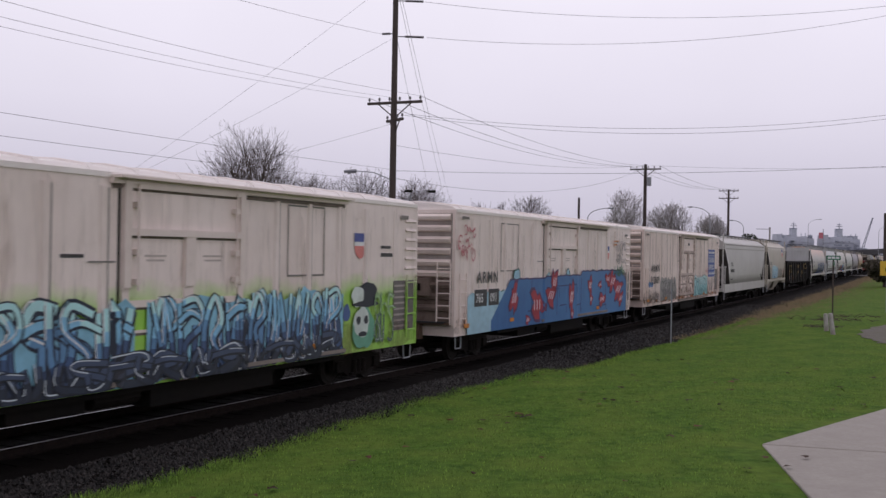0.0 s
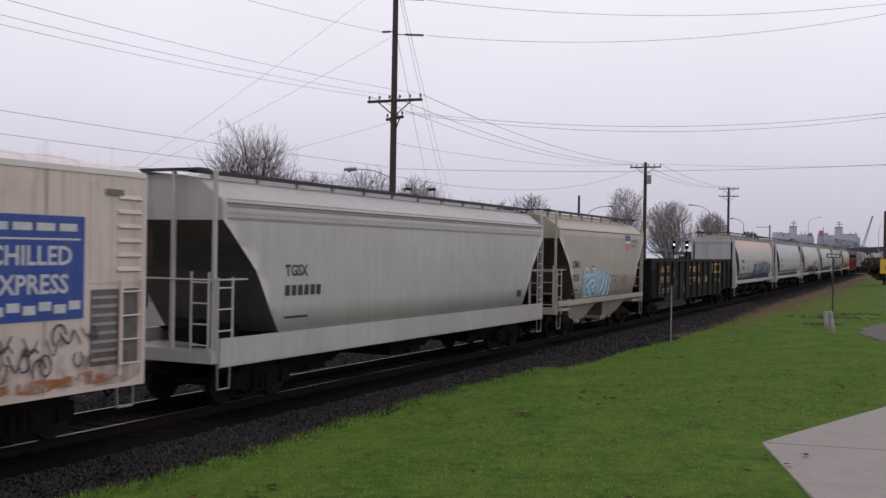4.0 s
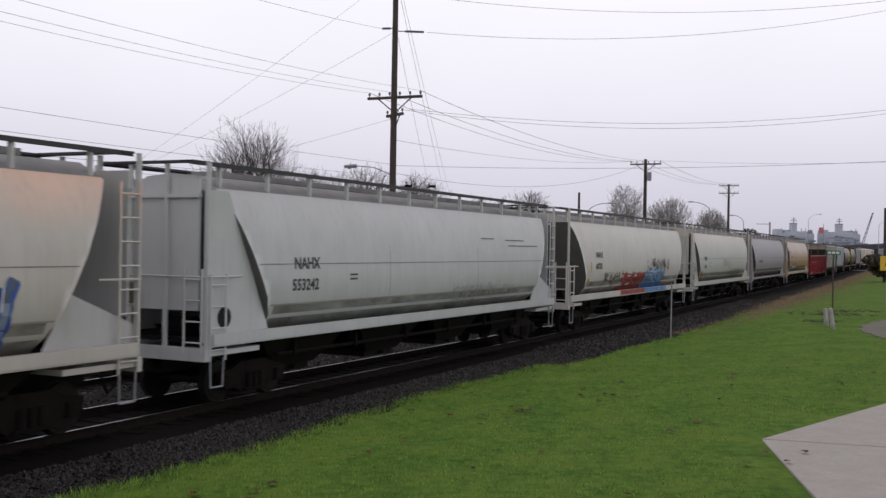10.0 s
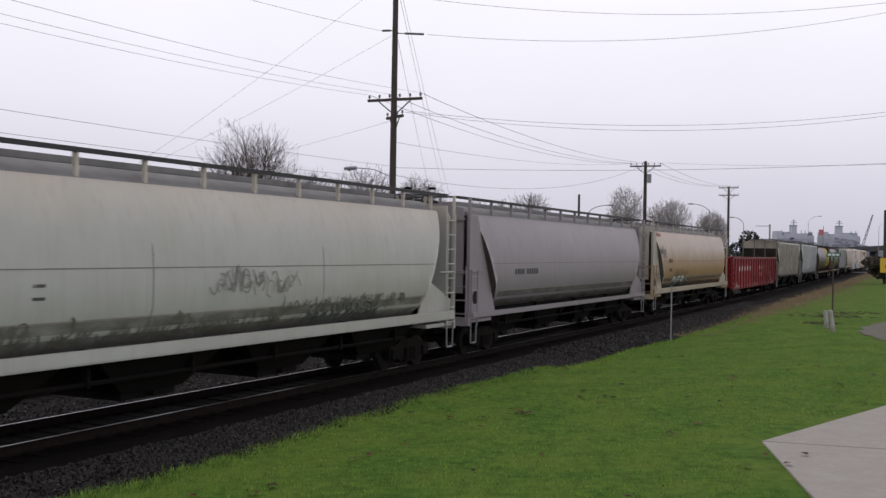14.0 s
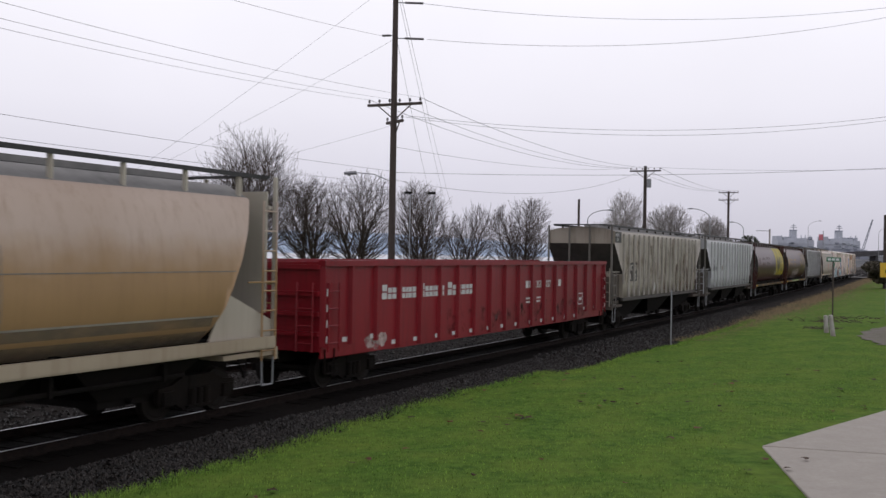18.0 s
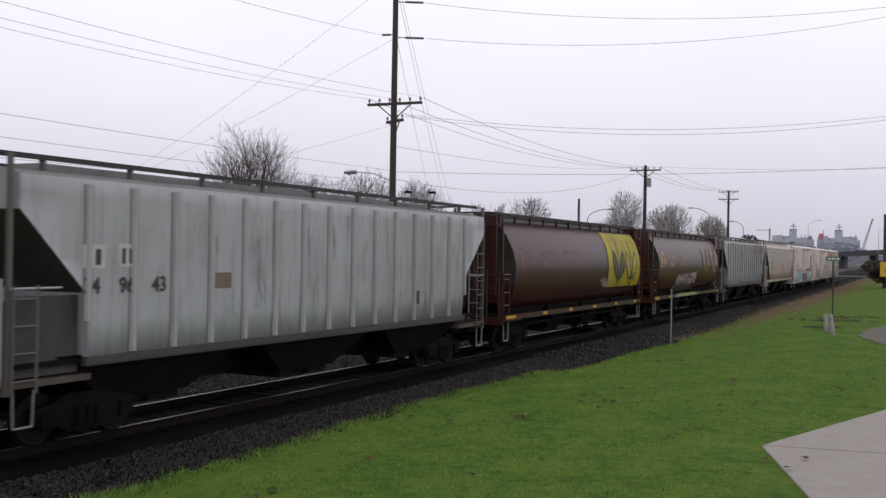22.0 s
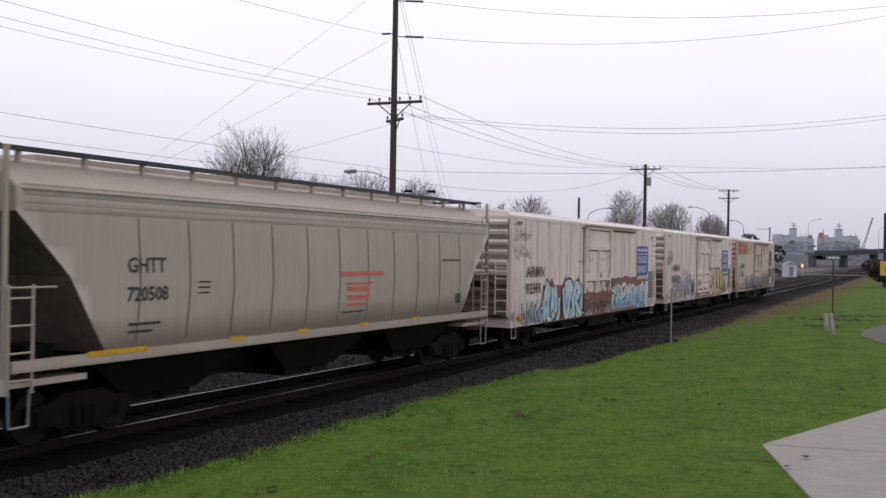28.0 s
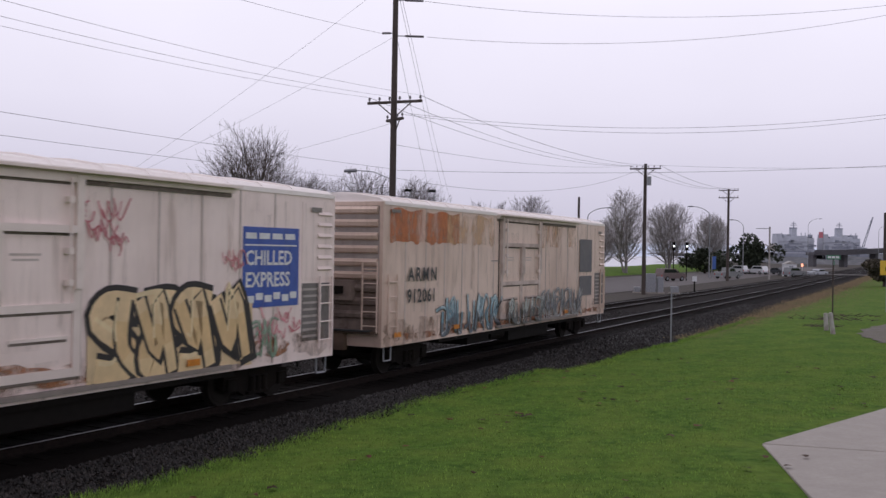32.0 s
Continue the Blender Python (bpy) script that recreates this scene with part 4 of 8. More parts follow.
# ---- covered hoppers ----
M_SLOPE = mat("grimy_shaded_sheet", (0.075, 0.07, 0.066), 0.75, 0, (0.05, 0.047, 0.044), 3, (0.12, 0.10, 0.085), 0.5, streak=0.4)
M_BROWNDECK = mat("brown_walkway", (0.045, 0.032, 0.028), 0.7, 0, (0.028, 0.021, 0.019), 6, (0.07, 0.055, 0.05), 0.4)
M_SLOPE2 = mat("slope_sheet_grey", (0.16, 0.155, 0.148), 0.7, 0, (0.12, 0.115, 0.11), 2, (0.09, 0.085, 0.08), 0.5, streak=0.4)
def hopper(label, L, prof, paintm, cut, sill=(1.25, 1.46), walk_z=4.75, walk_y=0.98, ribs=0, plates=True, endwall=True, roofw=None, posts=True, bays=3, sillm=None, deck=M_GRATE, walk_posts=12, cover=False, top_x=0.0, slope=None, endm=None, ribm=None):
    car = tagged(empty("covered_hopper"), label, "railway car", "cars of the freight train")
    h = L / 2
    side = lambda z: strip(prof, z)

    def X(d):
        return -h + d
    cx, cz = [a for a, _ in cut], [b for _, b in cut]
    d_top = cut[0][0]

    def zc(x):
        return float(np.interp(min(x + h, h - x), cx, cz))
    st = sorted({round(a, 3) for a in cx} | {round(d_top + (cx[-1] - d_top) * i / 14, 3) for i in range(15)})
    xs = [-h + a for a in st] + [-h + st[-1] + (L - 2 * st[-1]) * i / 16 for i in range(1, 16)] + [h - a for a in reversed(st)]
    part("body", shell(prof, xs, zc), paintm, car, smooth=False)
    body_me = car.children[0].data
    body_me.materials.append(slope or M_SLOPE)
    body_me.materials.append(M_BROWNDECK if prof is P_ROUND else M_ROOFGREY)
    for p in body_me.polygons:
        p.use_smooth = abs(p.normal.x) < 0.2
        # undersides of the end slopes take a darker sheet: shade and grime as colour
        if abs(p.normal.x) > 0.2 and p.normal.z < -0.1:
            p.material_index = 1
        elif prof in (P_CENTRE, P_FLAT, P_ROUND) and p.normal.z > 0.6 and p.center.z > (4.18 if prof is P_ROUND else 4.24):
            p.material_index = 2
    sm = sillm or paintm
    endm = endm or paintm
    for sy in (-1, 1):
        bm = bmesh.new()
        y = prof[0][0] if sill[2:] else 1.47
        i0 = 1.5 if prof is P_FLAT else 0.12
        box(bm, X(i0), h - i0, sy * 1.47 - 0.05, sy * 1.47 + 0.05, sill[0], sill[1])
        box(bm, X(i0), h - i0, sy * 1.5 - 0.1 * (sy > 0), sy * 1.5 + 0.1 * (sy < 0), sill[0] - 0.03, sill[0] + 0.02)
        part("side_sill", bm, sm, car)
    # shear plate under the body between sill and hull
    bm = bmesh.new()
    box(bm, X(0.2), h - 0.2, -1.4, 1.4, sill[0] + 0.02, sill[0] + 0.1)
    box(bm, X(0.1), h - 0.1, -0.28, 0.28, 0.66, 1.02)
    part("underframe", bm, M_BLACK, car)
    for sx in (-1, 1):
        e = sx * h
        if endwall:
            bm = bmesh.new()
            box(bm, min(e, e - sx * 0.06) + sx * -0.02, max(e, e - sx * 0.06) - sx * 0.02, -1.2, 1.2, 1.9, 4.42)
            box(bm, e - 0.05, e + 0.05, -1.25, 1.25, 4.05, 4.12)
            part("end_wall", bm, endm, car)
        if plates:
            for sy in (-1, 1):
                bm = bmesh.new()
                y0 = sy * 1.34
                if sx < 0:
                    shape = ((e - sx * 0.03, 1.3), (e - sx * (cx[-1] - 0.1), 1.3), (e - sx * (d_top + 0.1), 4.2), (e - sx * 0.03, 4.2))
                else:
                    shape = ((e - sx * 0.03, 1.3), (e - sx * (cx[-1] - 0.1), 1.3), (e - sx * (cx[-1] - 0.7), 2.35), (e - sx * 0.03, 1.75))
                prism(bm, shape, "y", y0 - 0.02, y0 + 0.02)
                part("end_plate", bm, endm, car)
        if prof is P_FLAT and sx < 0:
            for sy in (-1, 1):
                bm = bmesh.new()
                prism(bm, ((e - sx * 0.12, 1.18), (e - sx * 1.5, 1.18), (e - sx * 1.5, 2.42), (e - sx * 0.12, 2.42)), "y", sy * 1.3 - 0.015, sy * 1.3 + 0.015)
                part("end_plate", bm, M_FLATEND if ribm else M_SLOPE, car, "dirty brown side plate")
            bm = bmesh.new()
            box(bm, e - sx * 0.16 - 0.02, e - sx * 0.16 + 0.02, -1.3, 1.3, 1.15, 2.35)
            part("end_wall", bm, M_FLATEND, car, "dirty brown lower end sheet")
        bm = bmesh.new()
        box(bm, min(e, e - sx * 1.7), max(e, e - sx * 1.7), -1.42, 1.42, 1.04, 1.14)
        box(bm, e - 0.06, e + 0.06, -1.45, 1.45, 0.95, 1.2)
        part("end_platform", bm, M_FLATEND if prof is P_FLAT else sm, car)
        for sy in (-1, 1):
            bm = bmesh.new()
            box(bm, e - sx * 0.04 - 0.035, e - sx * 0.04 + 0.035, sy * 1.40 - 0.035, sy * 1.40 + 0.035, 1.1, walk_z - 0.04)
            part("corner_post", bm, endm, car)
        for yy in (-0.45, 0.45):
            bm = bmesh.new()
            box(bm, e - sx * -0.02 - 0.035, e - sx * -0.02 + 0.035, yy - 0.035, yy + 0.035, 1.2, walk_z - 0.05)
            part("end_post", bm, endm, car)
        ladder(car, "side_ladder", e - sx * 0.30, -1.47, 0.95, 4.2 if sx > 0 else 2.6, 0.46, endm if prof is P_FLAT else paintm, "x", 8 if sx > 0 else 4)
        ladder(car, "end_ladder", e + sx * 0.06, -1.15, 1.1, 2.7, 0.42, paintm, "y", 4)
        bm = bmesh.new()
        rod(bm, (e + sx * 0.05, -1.4, 2.55), (e + sx * 0.05, 1.4, 2.55), 0.02, 5)
        rod(bm, (e - sx * 0.03, -1.46, 2.55), (e - sx * 1.0, -1.46, 2.55), 0.02, 5)
        part("handrail", bm, paintm, car)
        stirrup(car, e - sx * 0.3, -1.45, M_GALV)
        bm = bmesh.new()
        rod(bm, (e - sx * 0.75, -0.55, 1.5), (e - sx * 0.75, 0.1, 1.5), 0.24, 12)
        box(bm, e - sx * 1.2 - 0.3, e - sx * 1.2 + 0.3, -0.9, -0.3, 1.14, 1.6)
        part("brake_gear", bm, M_BLACK, car)
        bm = bmesh.new()
        rod(bm, (e + sx * 0.05, 0.5, 2.2), (e + sx * 0.10, 0.5, 2.2), 0.27, 16)
        rod(bm, (e - sx * 0.02, 0.5, 2.2), (e + sx * 0.06, 0.5, 2.2), 0.05, 6)
        part("hand_wheel", bm, M_FLATEND, car)
        if prof is P_CENTRE and plates and sx < 0:
            bm = bmesh.new()
            rod(bm, (e - sx * 0.62, -1.365, 1.75), (e - sx * 0.62, -1.345, 1.75), 0.21, 20)
            part("round_opening", bm, M_DARKGAP, car, "dark round opening in the end plate")
    if prof in (P_CENTRE, P_ROUND):
        bm = bmesh.new()
        rod(bm, (X(2.6), -1.22, 0.86), (h - 2.6, -1.22, 0.86), 0.045, 6)
        part("brake_pipe", bm, M_BLACK, car)
        bm = bmesh.new()
        for k in range(6):
            x = X(3.2) + (L - 6.4) * k / 5
            box(bm, x - 0.03, x + 0.03, -1.3, -1.1, 0.8, 1.12)
        part("pipe_hanger", bm, M_BLACK, car)
    # ribs
    if ribs:
        d0 = cx[-1] - 0.05
        for i in range(ribs):
            d = d0 + (L - 2 * d0) * i / (ribs - 1)
            for sy in (-1,):
                bm = bmesh.new()
                z0 = max(1.44, zc(X(d)) + 0.02)
                prism(bm, ((X(d) - 0.075, sy * (side(2.5) - 0.01)), (X(d) - 0.035, sy * (side(2.5) + 0.06)), (X(d) + 0.035, sy * (side(2.5) + 0.06)), (X(d) + 0.075, sy * (side(2.5) - 0.01))), "z", z0, 4.2)
                part("side_rib", bm, ribm or paintm, car)
                # dark strips paint stain lines and shade along both rib sides
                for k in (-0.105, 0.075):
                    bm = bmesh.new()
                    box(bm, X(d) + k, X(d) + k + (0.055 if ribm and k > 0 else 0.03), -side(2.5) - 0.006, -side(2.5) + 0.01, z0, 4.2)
                    part("rib_edge", bm, M_SEAMSHADE, car)
    # outlets
    span = L - 2 * cx[-1] + 1.2
    for i in range(bays):
        c = -span / 2 + (i + 0.5) * span / bays
        w = span / bays * 0.49
        bm = bmesh.new()
        vs = [bm.verts.new(p) for p in ((c - w, -1.35, 1.45), (c + w, -1.35, 1.45), (c + w, 1.35, 1.45), (c - w, 1.35, 1.45), (c - w * 0.4, -0.95, 0.55), (c + w * 0.4, -0.95, 0.55), (c + w * 0.4, 0.95, 0.55), (c - w * 0.4, 0.95, 0.55))]
        for f in ((0, 1, 5, 4), (1, 2, 6, 5), (2, 3, 7, 6), (3, 0, 4, 7), (4, 5, 6, 7)):
            bm.faces.new([vs[j] for j in f])
        box(bm, c - w * 0.36, c + w * 0.36, -0.85, 0.85, 0.40, 0.56)
        rod(bm, (c, -1.0, 0.47), (c, 1.0, 0.47), 0.05, 6)
        part("outlet", bm, paintm if cover else M_BLACK, car)
    run_board(car, L - 2 * top_x, walk_z, walk_y, endm, walk_posts, deck, 0.12 if not top_x else 0.0, posts)
    # roof hatches
    n = 8
    bm = bmesh.new()
    box(bm, X(1.6), h - 1.6, -0.32, 0.32, prof[-1][1] - 0.02, prof[-1][1] + 0.10)
    part("hatch_cover", bm, paintm if prof is P_SMOOTH else M_BROWNDECK if prof is P_ROUND else M_ROOFGREY, car)
    running_gear(car, L, 2.0)
    return car, X, side


# ---- gondolas ----
def gondola(label, L, paintm, top, ribs, inner, taper=True):
    car = tagged(empty("gondola_car"), label, "railway car", "cars of the freight train")
    h, Y = L / 2, 1.42
    side = lambda z: Y

    def X(d):
        return -h + d
    for sy in (-1, 1):
        bm = bmesh.new()
        zl = 0.78
        prism(bm, ((-h, top), (-h, 1.05 if taper else 0.8), (-h + 2.9, 1.02 if taper else 0.8), (-h + 3.5, zl), (h - 3.5, zl), (h - 2.9, 1.02 if taper else 0.8), (h, 1.05 if taper else 0.8), (h, top)), "y", sy * Y - 0.02, sy * Y + 0.02)
        part("side_wall", bm, paintm, car)
        bm = bmesh.new()
        box(bm, -h - 0.03, h + 0.03, sy * 1.46 - 0.09, sy * 1.46 + 0.09, top - 0.13, top)
        part("top_rail", bm, paintm, car)
    for i in range(ribs):
        d = 0.06 + (L - 0.12) * i / (ribs - 1)
        bm = bmesh.new()
        z0 = 0.82 if 3.4 < d < L - 3.4 else 1.06
        prism(bm, ((X(d) - 0.10, -Y), (X(d) - 0.05, -Y - 0.11), (X(d) + 0.05, -Y - 0.11), (X(d) + 0.10, -Y)), "z", z0, top - 0.1)
        part("side_rib", bm, paintm, car)
    for sx in (-1, 1):
        bm = bmesh.new()
        box(bm, sx * h - 0.03, sx * h + 0.03, -Y, Y, 0.95, top - 0.04)
        ew = part("end_wall", bm, paintm, car)
        for z in (1.35, 1.8, 2.25, top - 0.15):
            bm = bmesh.new()
            box(bm, sx * h + (0.03 if sx > 0 else -0.13), sx * h + (0.13 if sx > 0 else -0.03), -Y, Y, z - 0.05, z + 0.05)
            part("end_rib", bm, paintm, ew)
        ladder(car, "side_ladder", sx * (h - 0.35), -Y - 0.13, 0.95, top - 0.5, 0.46, paintm, "x", 4)
        ladder(car, "end_ladder", sx * (h + 0.16), -1.1, 0.95, top - 0.5, 0.42, paintm, "y", 4)
        stirrup(car, sx * (h - 0.35), -1.45, M_TRUCK)
    bm = bmesh.new()
    box(bm, -h + 0.05, h - 0.05, -Y, Y, 1.05, 1.12)
    box(bm, -h + 0.05, h - 0.05, -0.3, 0.3, 0.66, 1.05)
    part("floor", bm, inner, car)
    running_gear(car, L, 2.0)
    return car, X, side
TRAIN, TRAFFIC = [], []


def body_paint(name, rgb, grime, amount=0.4, streak=0.35, tint=None, k=1.10, rough=0.42, scale=1.2, low=0.4, high=0.75, spots=0.12, spec=0.3):
    c = srgb(*rgb, k)
    return mat(name, c, rough, 0, tuple(v * 0.92 for v in c), scale, srgb(*grime, k), amount, streak=streak, spots=spots, bump=0.06, bscale=6, tint=tint, low=low, high=high, spec=spec)


CUT_C = ((0.62, 4.22), (0.85, 3.85), (1.3, 3.0), (1.8, 2.1), (2.25, 1.2))
CUT_F = ((0.15, 3.75), (1.5, 2.45), (1.58, 1.2))
CUT_S = ((0.15, 3.7), (1.2, 2.7), (1.7, 1.9), (2.2, 1.2))


def add(made, q0, q1):
    TRAIN.append((made[0], q0, q1))
    return made


DIRTY = mat("grimy_guide_steel", (0.20, 0.165, 0.14), 0.7, 0, (0.12, 0.095, 0.08), 3, (0.35, 0.31, 0.28), 0.5)
W1 = white_paint("reefer_white_green", tint=(2.6, 2.05, srgb(130, 185, 60, 1.35), 0.95))
W2 = white_paint("reefer_white")
W3 = white_paint("reefer_white_rusty", (227, 211, 203), (146, 112, 88), 0.46, 0.22)
W5 = white_paint("reefer_white_brown", (214, 192, 178), (132, 100, 78), 0.55, 0.34)
W4 = white_paint("reefer_white_pink", (231, 214, 208), (156, 132, 118), 0.34, 0.17)
G_END = body_paint("hopper_end_grey", (190, 190, 190), (150, 145, 140))
D_END = body_paint("hopper_end_dark", (108, 105, 100), (75, 70, 64), 0.5, 0.5)
T_END = body_paint("hopper_end_tan", (184, 178, 166), (140, 125, 108))
T_SILL = body_paint("hopper_sill_tan", (176, 164, 144), (120, 100, 80))
car_a = add(reefer("white refrigerator car with green band and blue graffiti", 18.5, W1, "wide", None, False, (7.7, 11.0), ribmat=DIRTY), -200.0, -181.5)
car_b = add(reefer("white refrigerator car with a large blue graffiti piece", 18.2, W2, "wide", None, False, (7.2, 10.8), ribmat=DIRTY), -179.05, -160.87)
car_c = add(reefer("grimy white refrigerator car with rusty door and teal graffiti", 18.4, W3, "seam", ("ARMN", "912009", 1.25), True, ribmat=DIRTY, rusty=True), -158.43, -140.0)
car_d = add(hopper("light grey smooth-sided covered hopper", 17.9, P_SMOOTH, body_paint("hopper_grey_d", (196, 193, 190), (150, 142, 135)), CUT_S, plates=False, endwall=False, sill=(0.9, 1.42), walk_y=0.72, walk_z=4.68), -138.03, -120.1)
car_e = add(hopper("short cream two-bay covered hopper with blue graffiti", 12.0, P_SMOOTH, body_paint("hopper_cream_e", (186, 178, 165), (140, 126, 108)), CUT_S, plates=False, cover=True, endwall=False, bays=2, walk_posts=9, sill=(1.25, 1.42), walk_y=0.8, walk_z=4.74), -118.7, -106.7)
car_f = add(gondola("black open gondola with yellow lettering blocks", 21.8, mat("gondola_black", (0.009, 0.0085, 0.0085), 0.6, 0, (0.006, 0.0058, 0.0058), 3, (0.026, 0.021, 0.018), 0.5, streak=0.3, spots=0.3, bump=0.1, spec=0.14), 2.93, 15, M_BLACK), -105.4, -83.6)
car_g = add(hopper("light grey covered hopper with rust haze and blue graffiti", 19.5, P_CENTRE, body_paint("hopper_grey_g", (196, 192, 186), (165, 152, 140), tint=(3.2, 4.3, srgb(220, 172, 146, 1.3), 0.65)), CUT_C, bays=4, slope=M_SLOPE2, endm=G_END), -82.4, -62.9)
car_h = add(hopper("pale grey rounded covered hopper", 19.3, P_CENTRE, body_paint("hopper_grey_h", (194, 195, 196), (162, 160, 156)), CUT_C, bays=4, slope=M_SLOPE2), -61.1, -41.8)
car_i = add(hopper("pale grey covered hopper with red and blue graffiti", 19.6, P_CENTRE, body_paint("hopper_grey_i", (200, 196, 190), (165, 156, 148)), CUT_C, slope=M_SLOPE2, plates=False, endwall=False, bays=4), -40.2, -20.5)
car_j = add(hopper("greenish-grey covered hopper with faded tags", 19.6, P_CENTRE, body_paint("hopper_grey_j", (186, 187, 182), (158, 148, 134), tint=(3.4, 4.4, srgb(205, 184, 168, 1.3), 0.4)), CUT_C, bays=4, slope=M_SLOPE2), -18.6, 0.95)
car_k = add(hopper("dark mauve-grey covered hopper", 19.9, P_CENTRE, body_paint("hopper_mauve", (150, 143, 148), (120, 110, 108)), CUT_C, bays=4, sill=(1.20, 1.33)), 2.0, 21.9)
car_l = add(hopper("tan weathered covered hopper with black tags", 19.6, P_CENTRE, body_paint("hopper_tan", (150, 122, 88), (120, 95, 70), tint=(2.7, 3.5, srgb(176, 160, 150, 1.3), 0.95), k=1.35), CUT_C, bays=4, slope=M_SLOPE2, endm=T_END, sillm=T_SILL, sill=(1.22, 1.44)), 23.54, 43.2)
car_m = add(gondola("dark red open gondola with white lettering blocks", 21.4, body_paint("gondola_red", (128, 26, 38), (66, 20, 26), 0.5, 0.45, k=1.15), 3.0, 19, M_TRUCK, False), 44.9, 66.3)
car_n = add(hopper("dirty grey ribbed covered hopper", 17.9, P_FLAT, body_paint("hopper_dirty_n", (164, 156, 144), (92, 80, 68), 0.6, 0.45), CUT_F, endm=D_END, sillm=M_SLOPE, ribm=M_RIBLIGHT, ribs=18, plates=False, endwall=False, walk_z=4.56, sill=(1.3, 1.42), walk_posts=11), 67.5, 85.4)
car_o = add(hopper("pale blue-grey ribbed covered hopper", 17.6, P_FLAT, body_paint("hopper_blue_o", (180, 182, 185), (96, 92, 88), 0.45, 0.45), CUT_F, endm=D_END, sillm=M_SLOPE, ribs=15, plates=False, endwall=False, walk_z=4.62, sill=(1.3, 1.42), walk_posts=9), 87.0, 104.6)
car_p = add(hopper("dark brown cylindrical covered hopper with a yellow panel", 16.6, P_ROUND, body_paint("hopper_brown_p", (72, 42, 40), (48, 31, 29), 0.5, 0.4, k=1.1, spec=0.32, rough=0.34), ((0.42, 4.2), (0.62, 3.7), (0.85, 3.0), (0.95, 2.2), (0.98, 1.2)), plates=False, bays=4, walk_z=4.52, walk_y=0.95, deck=M_BROWNDECK, sill=(1.12, 1.26)), 106.1, 122.7)
car_q = add(hopper("rust-brown cylindrical covered hopper with faded emblem", 16.75, P_ROUND, body_paint("hopper_brown_q", (72, 43, 33), (48, 30, 25), 0.5, 0.5, k=1.15, spec=0.34, rough=0.36, tint=(3.2, 4.3, srgb(88, 66, 64, 1.2), 0.7)), ((0.42, 4.2), (0.62, 3.7), (0.85, 3.0), (0.95, 2.2), (0.98, 1.2)), plates=False, bays=4, walk_z=4.52, walk_y=0.95, deck=M_BROWNDECK, sill=(1.12, 1.26)), 125.1, 141.9)
car_r = add(hopper("grey ribbed covered hopper with rust stains", 18.1, P_FLAT, body_paint("hopper_grey_r", (160, 160, 162), (92, 88, 86), 0.5, 0.5), CUT_F, endm=D_END, sillm=M_SLOPE, ribs=17, plates=False, endwall=False, walk_z=4.62, sill=(1.3, 1.42), walk_posts=9), 143.4, 161.4)
car_s = add(hopper("beige covered hopper with curved panel seams", 18.0, P_SMOOTH, body_paint("hopper_beige_s", (180, 167, 156), (138, 124, 112)), CUT_S, plates=False, slope=M_FLATEND, endwall=False, sill=(1.3, 1.45), walk_z=4.72, walk_posts=13, walk_y=0.85), 162.5, 180.5)
car_t = add(reefer("white refrigerator car with brown and pale blue graffiti", 18.5, W4, "seam", ("ARMN", "92398", 1.25), True, ribmat=DIRTY), 182.3, 200.8)
car_u = add(reefer("white refrigerator car with yellow and grey graffiti", 18.5, W4, "seam", ("ARMN", "902978", 1.25), True, ribmat=DIRTY), 203.1, 221.6)
car_v = add(reefer("white refrigerator car with rust patches, last in the train", 18.5, W5, "seam", ("ARMN", "912061", 1.25), False, ribmat=DIRTY, rusty=True), 223.95, 242.45)

# rolled grooves along the eaves
for c, X, sd in (car_s, car_d):
    for z in (3.74, 3.86, 3.98, 4.1):
        bm = bmesh.new()
        ribbon(bm, [(X(0.3), z), (-X(0.3), z)], 0.05, lambda q: sd(z), 0.012)
        part("eave_groove", bm, next(o for o in c.children if o.name.startswith("body")).data.materials[0] if z in (3.86, 4.1) else M_RIBLIGHT, c)
# ---- each car's own paint ----
def worn(r, g, b, lo=0.35, hi=0.6, amount=0.9, scale=2.5, stretch=(1, 1, 1)):
    """Thin, patchy paint or rust that lets the wall show through."""
    m = mat("worn_paint", srgb(r, g, b, 1.4), 0.6, 0, srgb(r * 0.85, g * 0.85, b * 0.85, 1.4), 4)
    n, l = m.node_tree.nodes, m.node_tree.links
    tc, mp, t, mr = n.new("ShaderNodeTexCoord"), n.new("ShaderNodeMapping"), n.new("ShaderNodeTexNoise"), n.new("ShaderNodeMapRange")
    mp.inputs["Scale"].default_value = stretch
    t.inputs["Scale"].default_value, t.inputs["Detail"].default_value, t.inputs["Roughness"].default_value = scale, 7, 0.7
    mr.inputs[1].default_value, mr.inputs[2].default_value, mr.inputs[4].default_value = lo, hi, amount
    l.new(tc.outputs["Object"], mp.inputs[0])
    l.new(mp.outputs[0], t.inputs["Vector"])
    l.new(t.outputs[0], mr.inputs[0])
    l.new(mr.outputs[0], n["Principled BSDF"].inputs["Alpha"])
    return m


def patch_of(car, side, X, d0, d1, z0, z1, material, seed, name="stain", n=7, off=0.013):
    rng = random.Random(seed)
    bm = bmesh.new()
    for i in range(n):
        w = (d1 - d0) / n
        blob(bm, X(d0 + (i + 0.5) * w), (z0 + z1) / 2 + rng.uniform(-0.1, 0.1) * (z1 - z0), w * rng.uniform(0.55, 0.8), (z1 - z0) * rng.uniform(0.4, 0.55), side, off + 0.0003 * i, rng, 0, 0.25, 20)
    return part(name, settle(car, bm, z0 - 0.02, None, 0.037 if name == "stain" else 0.07), material, car)


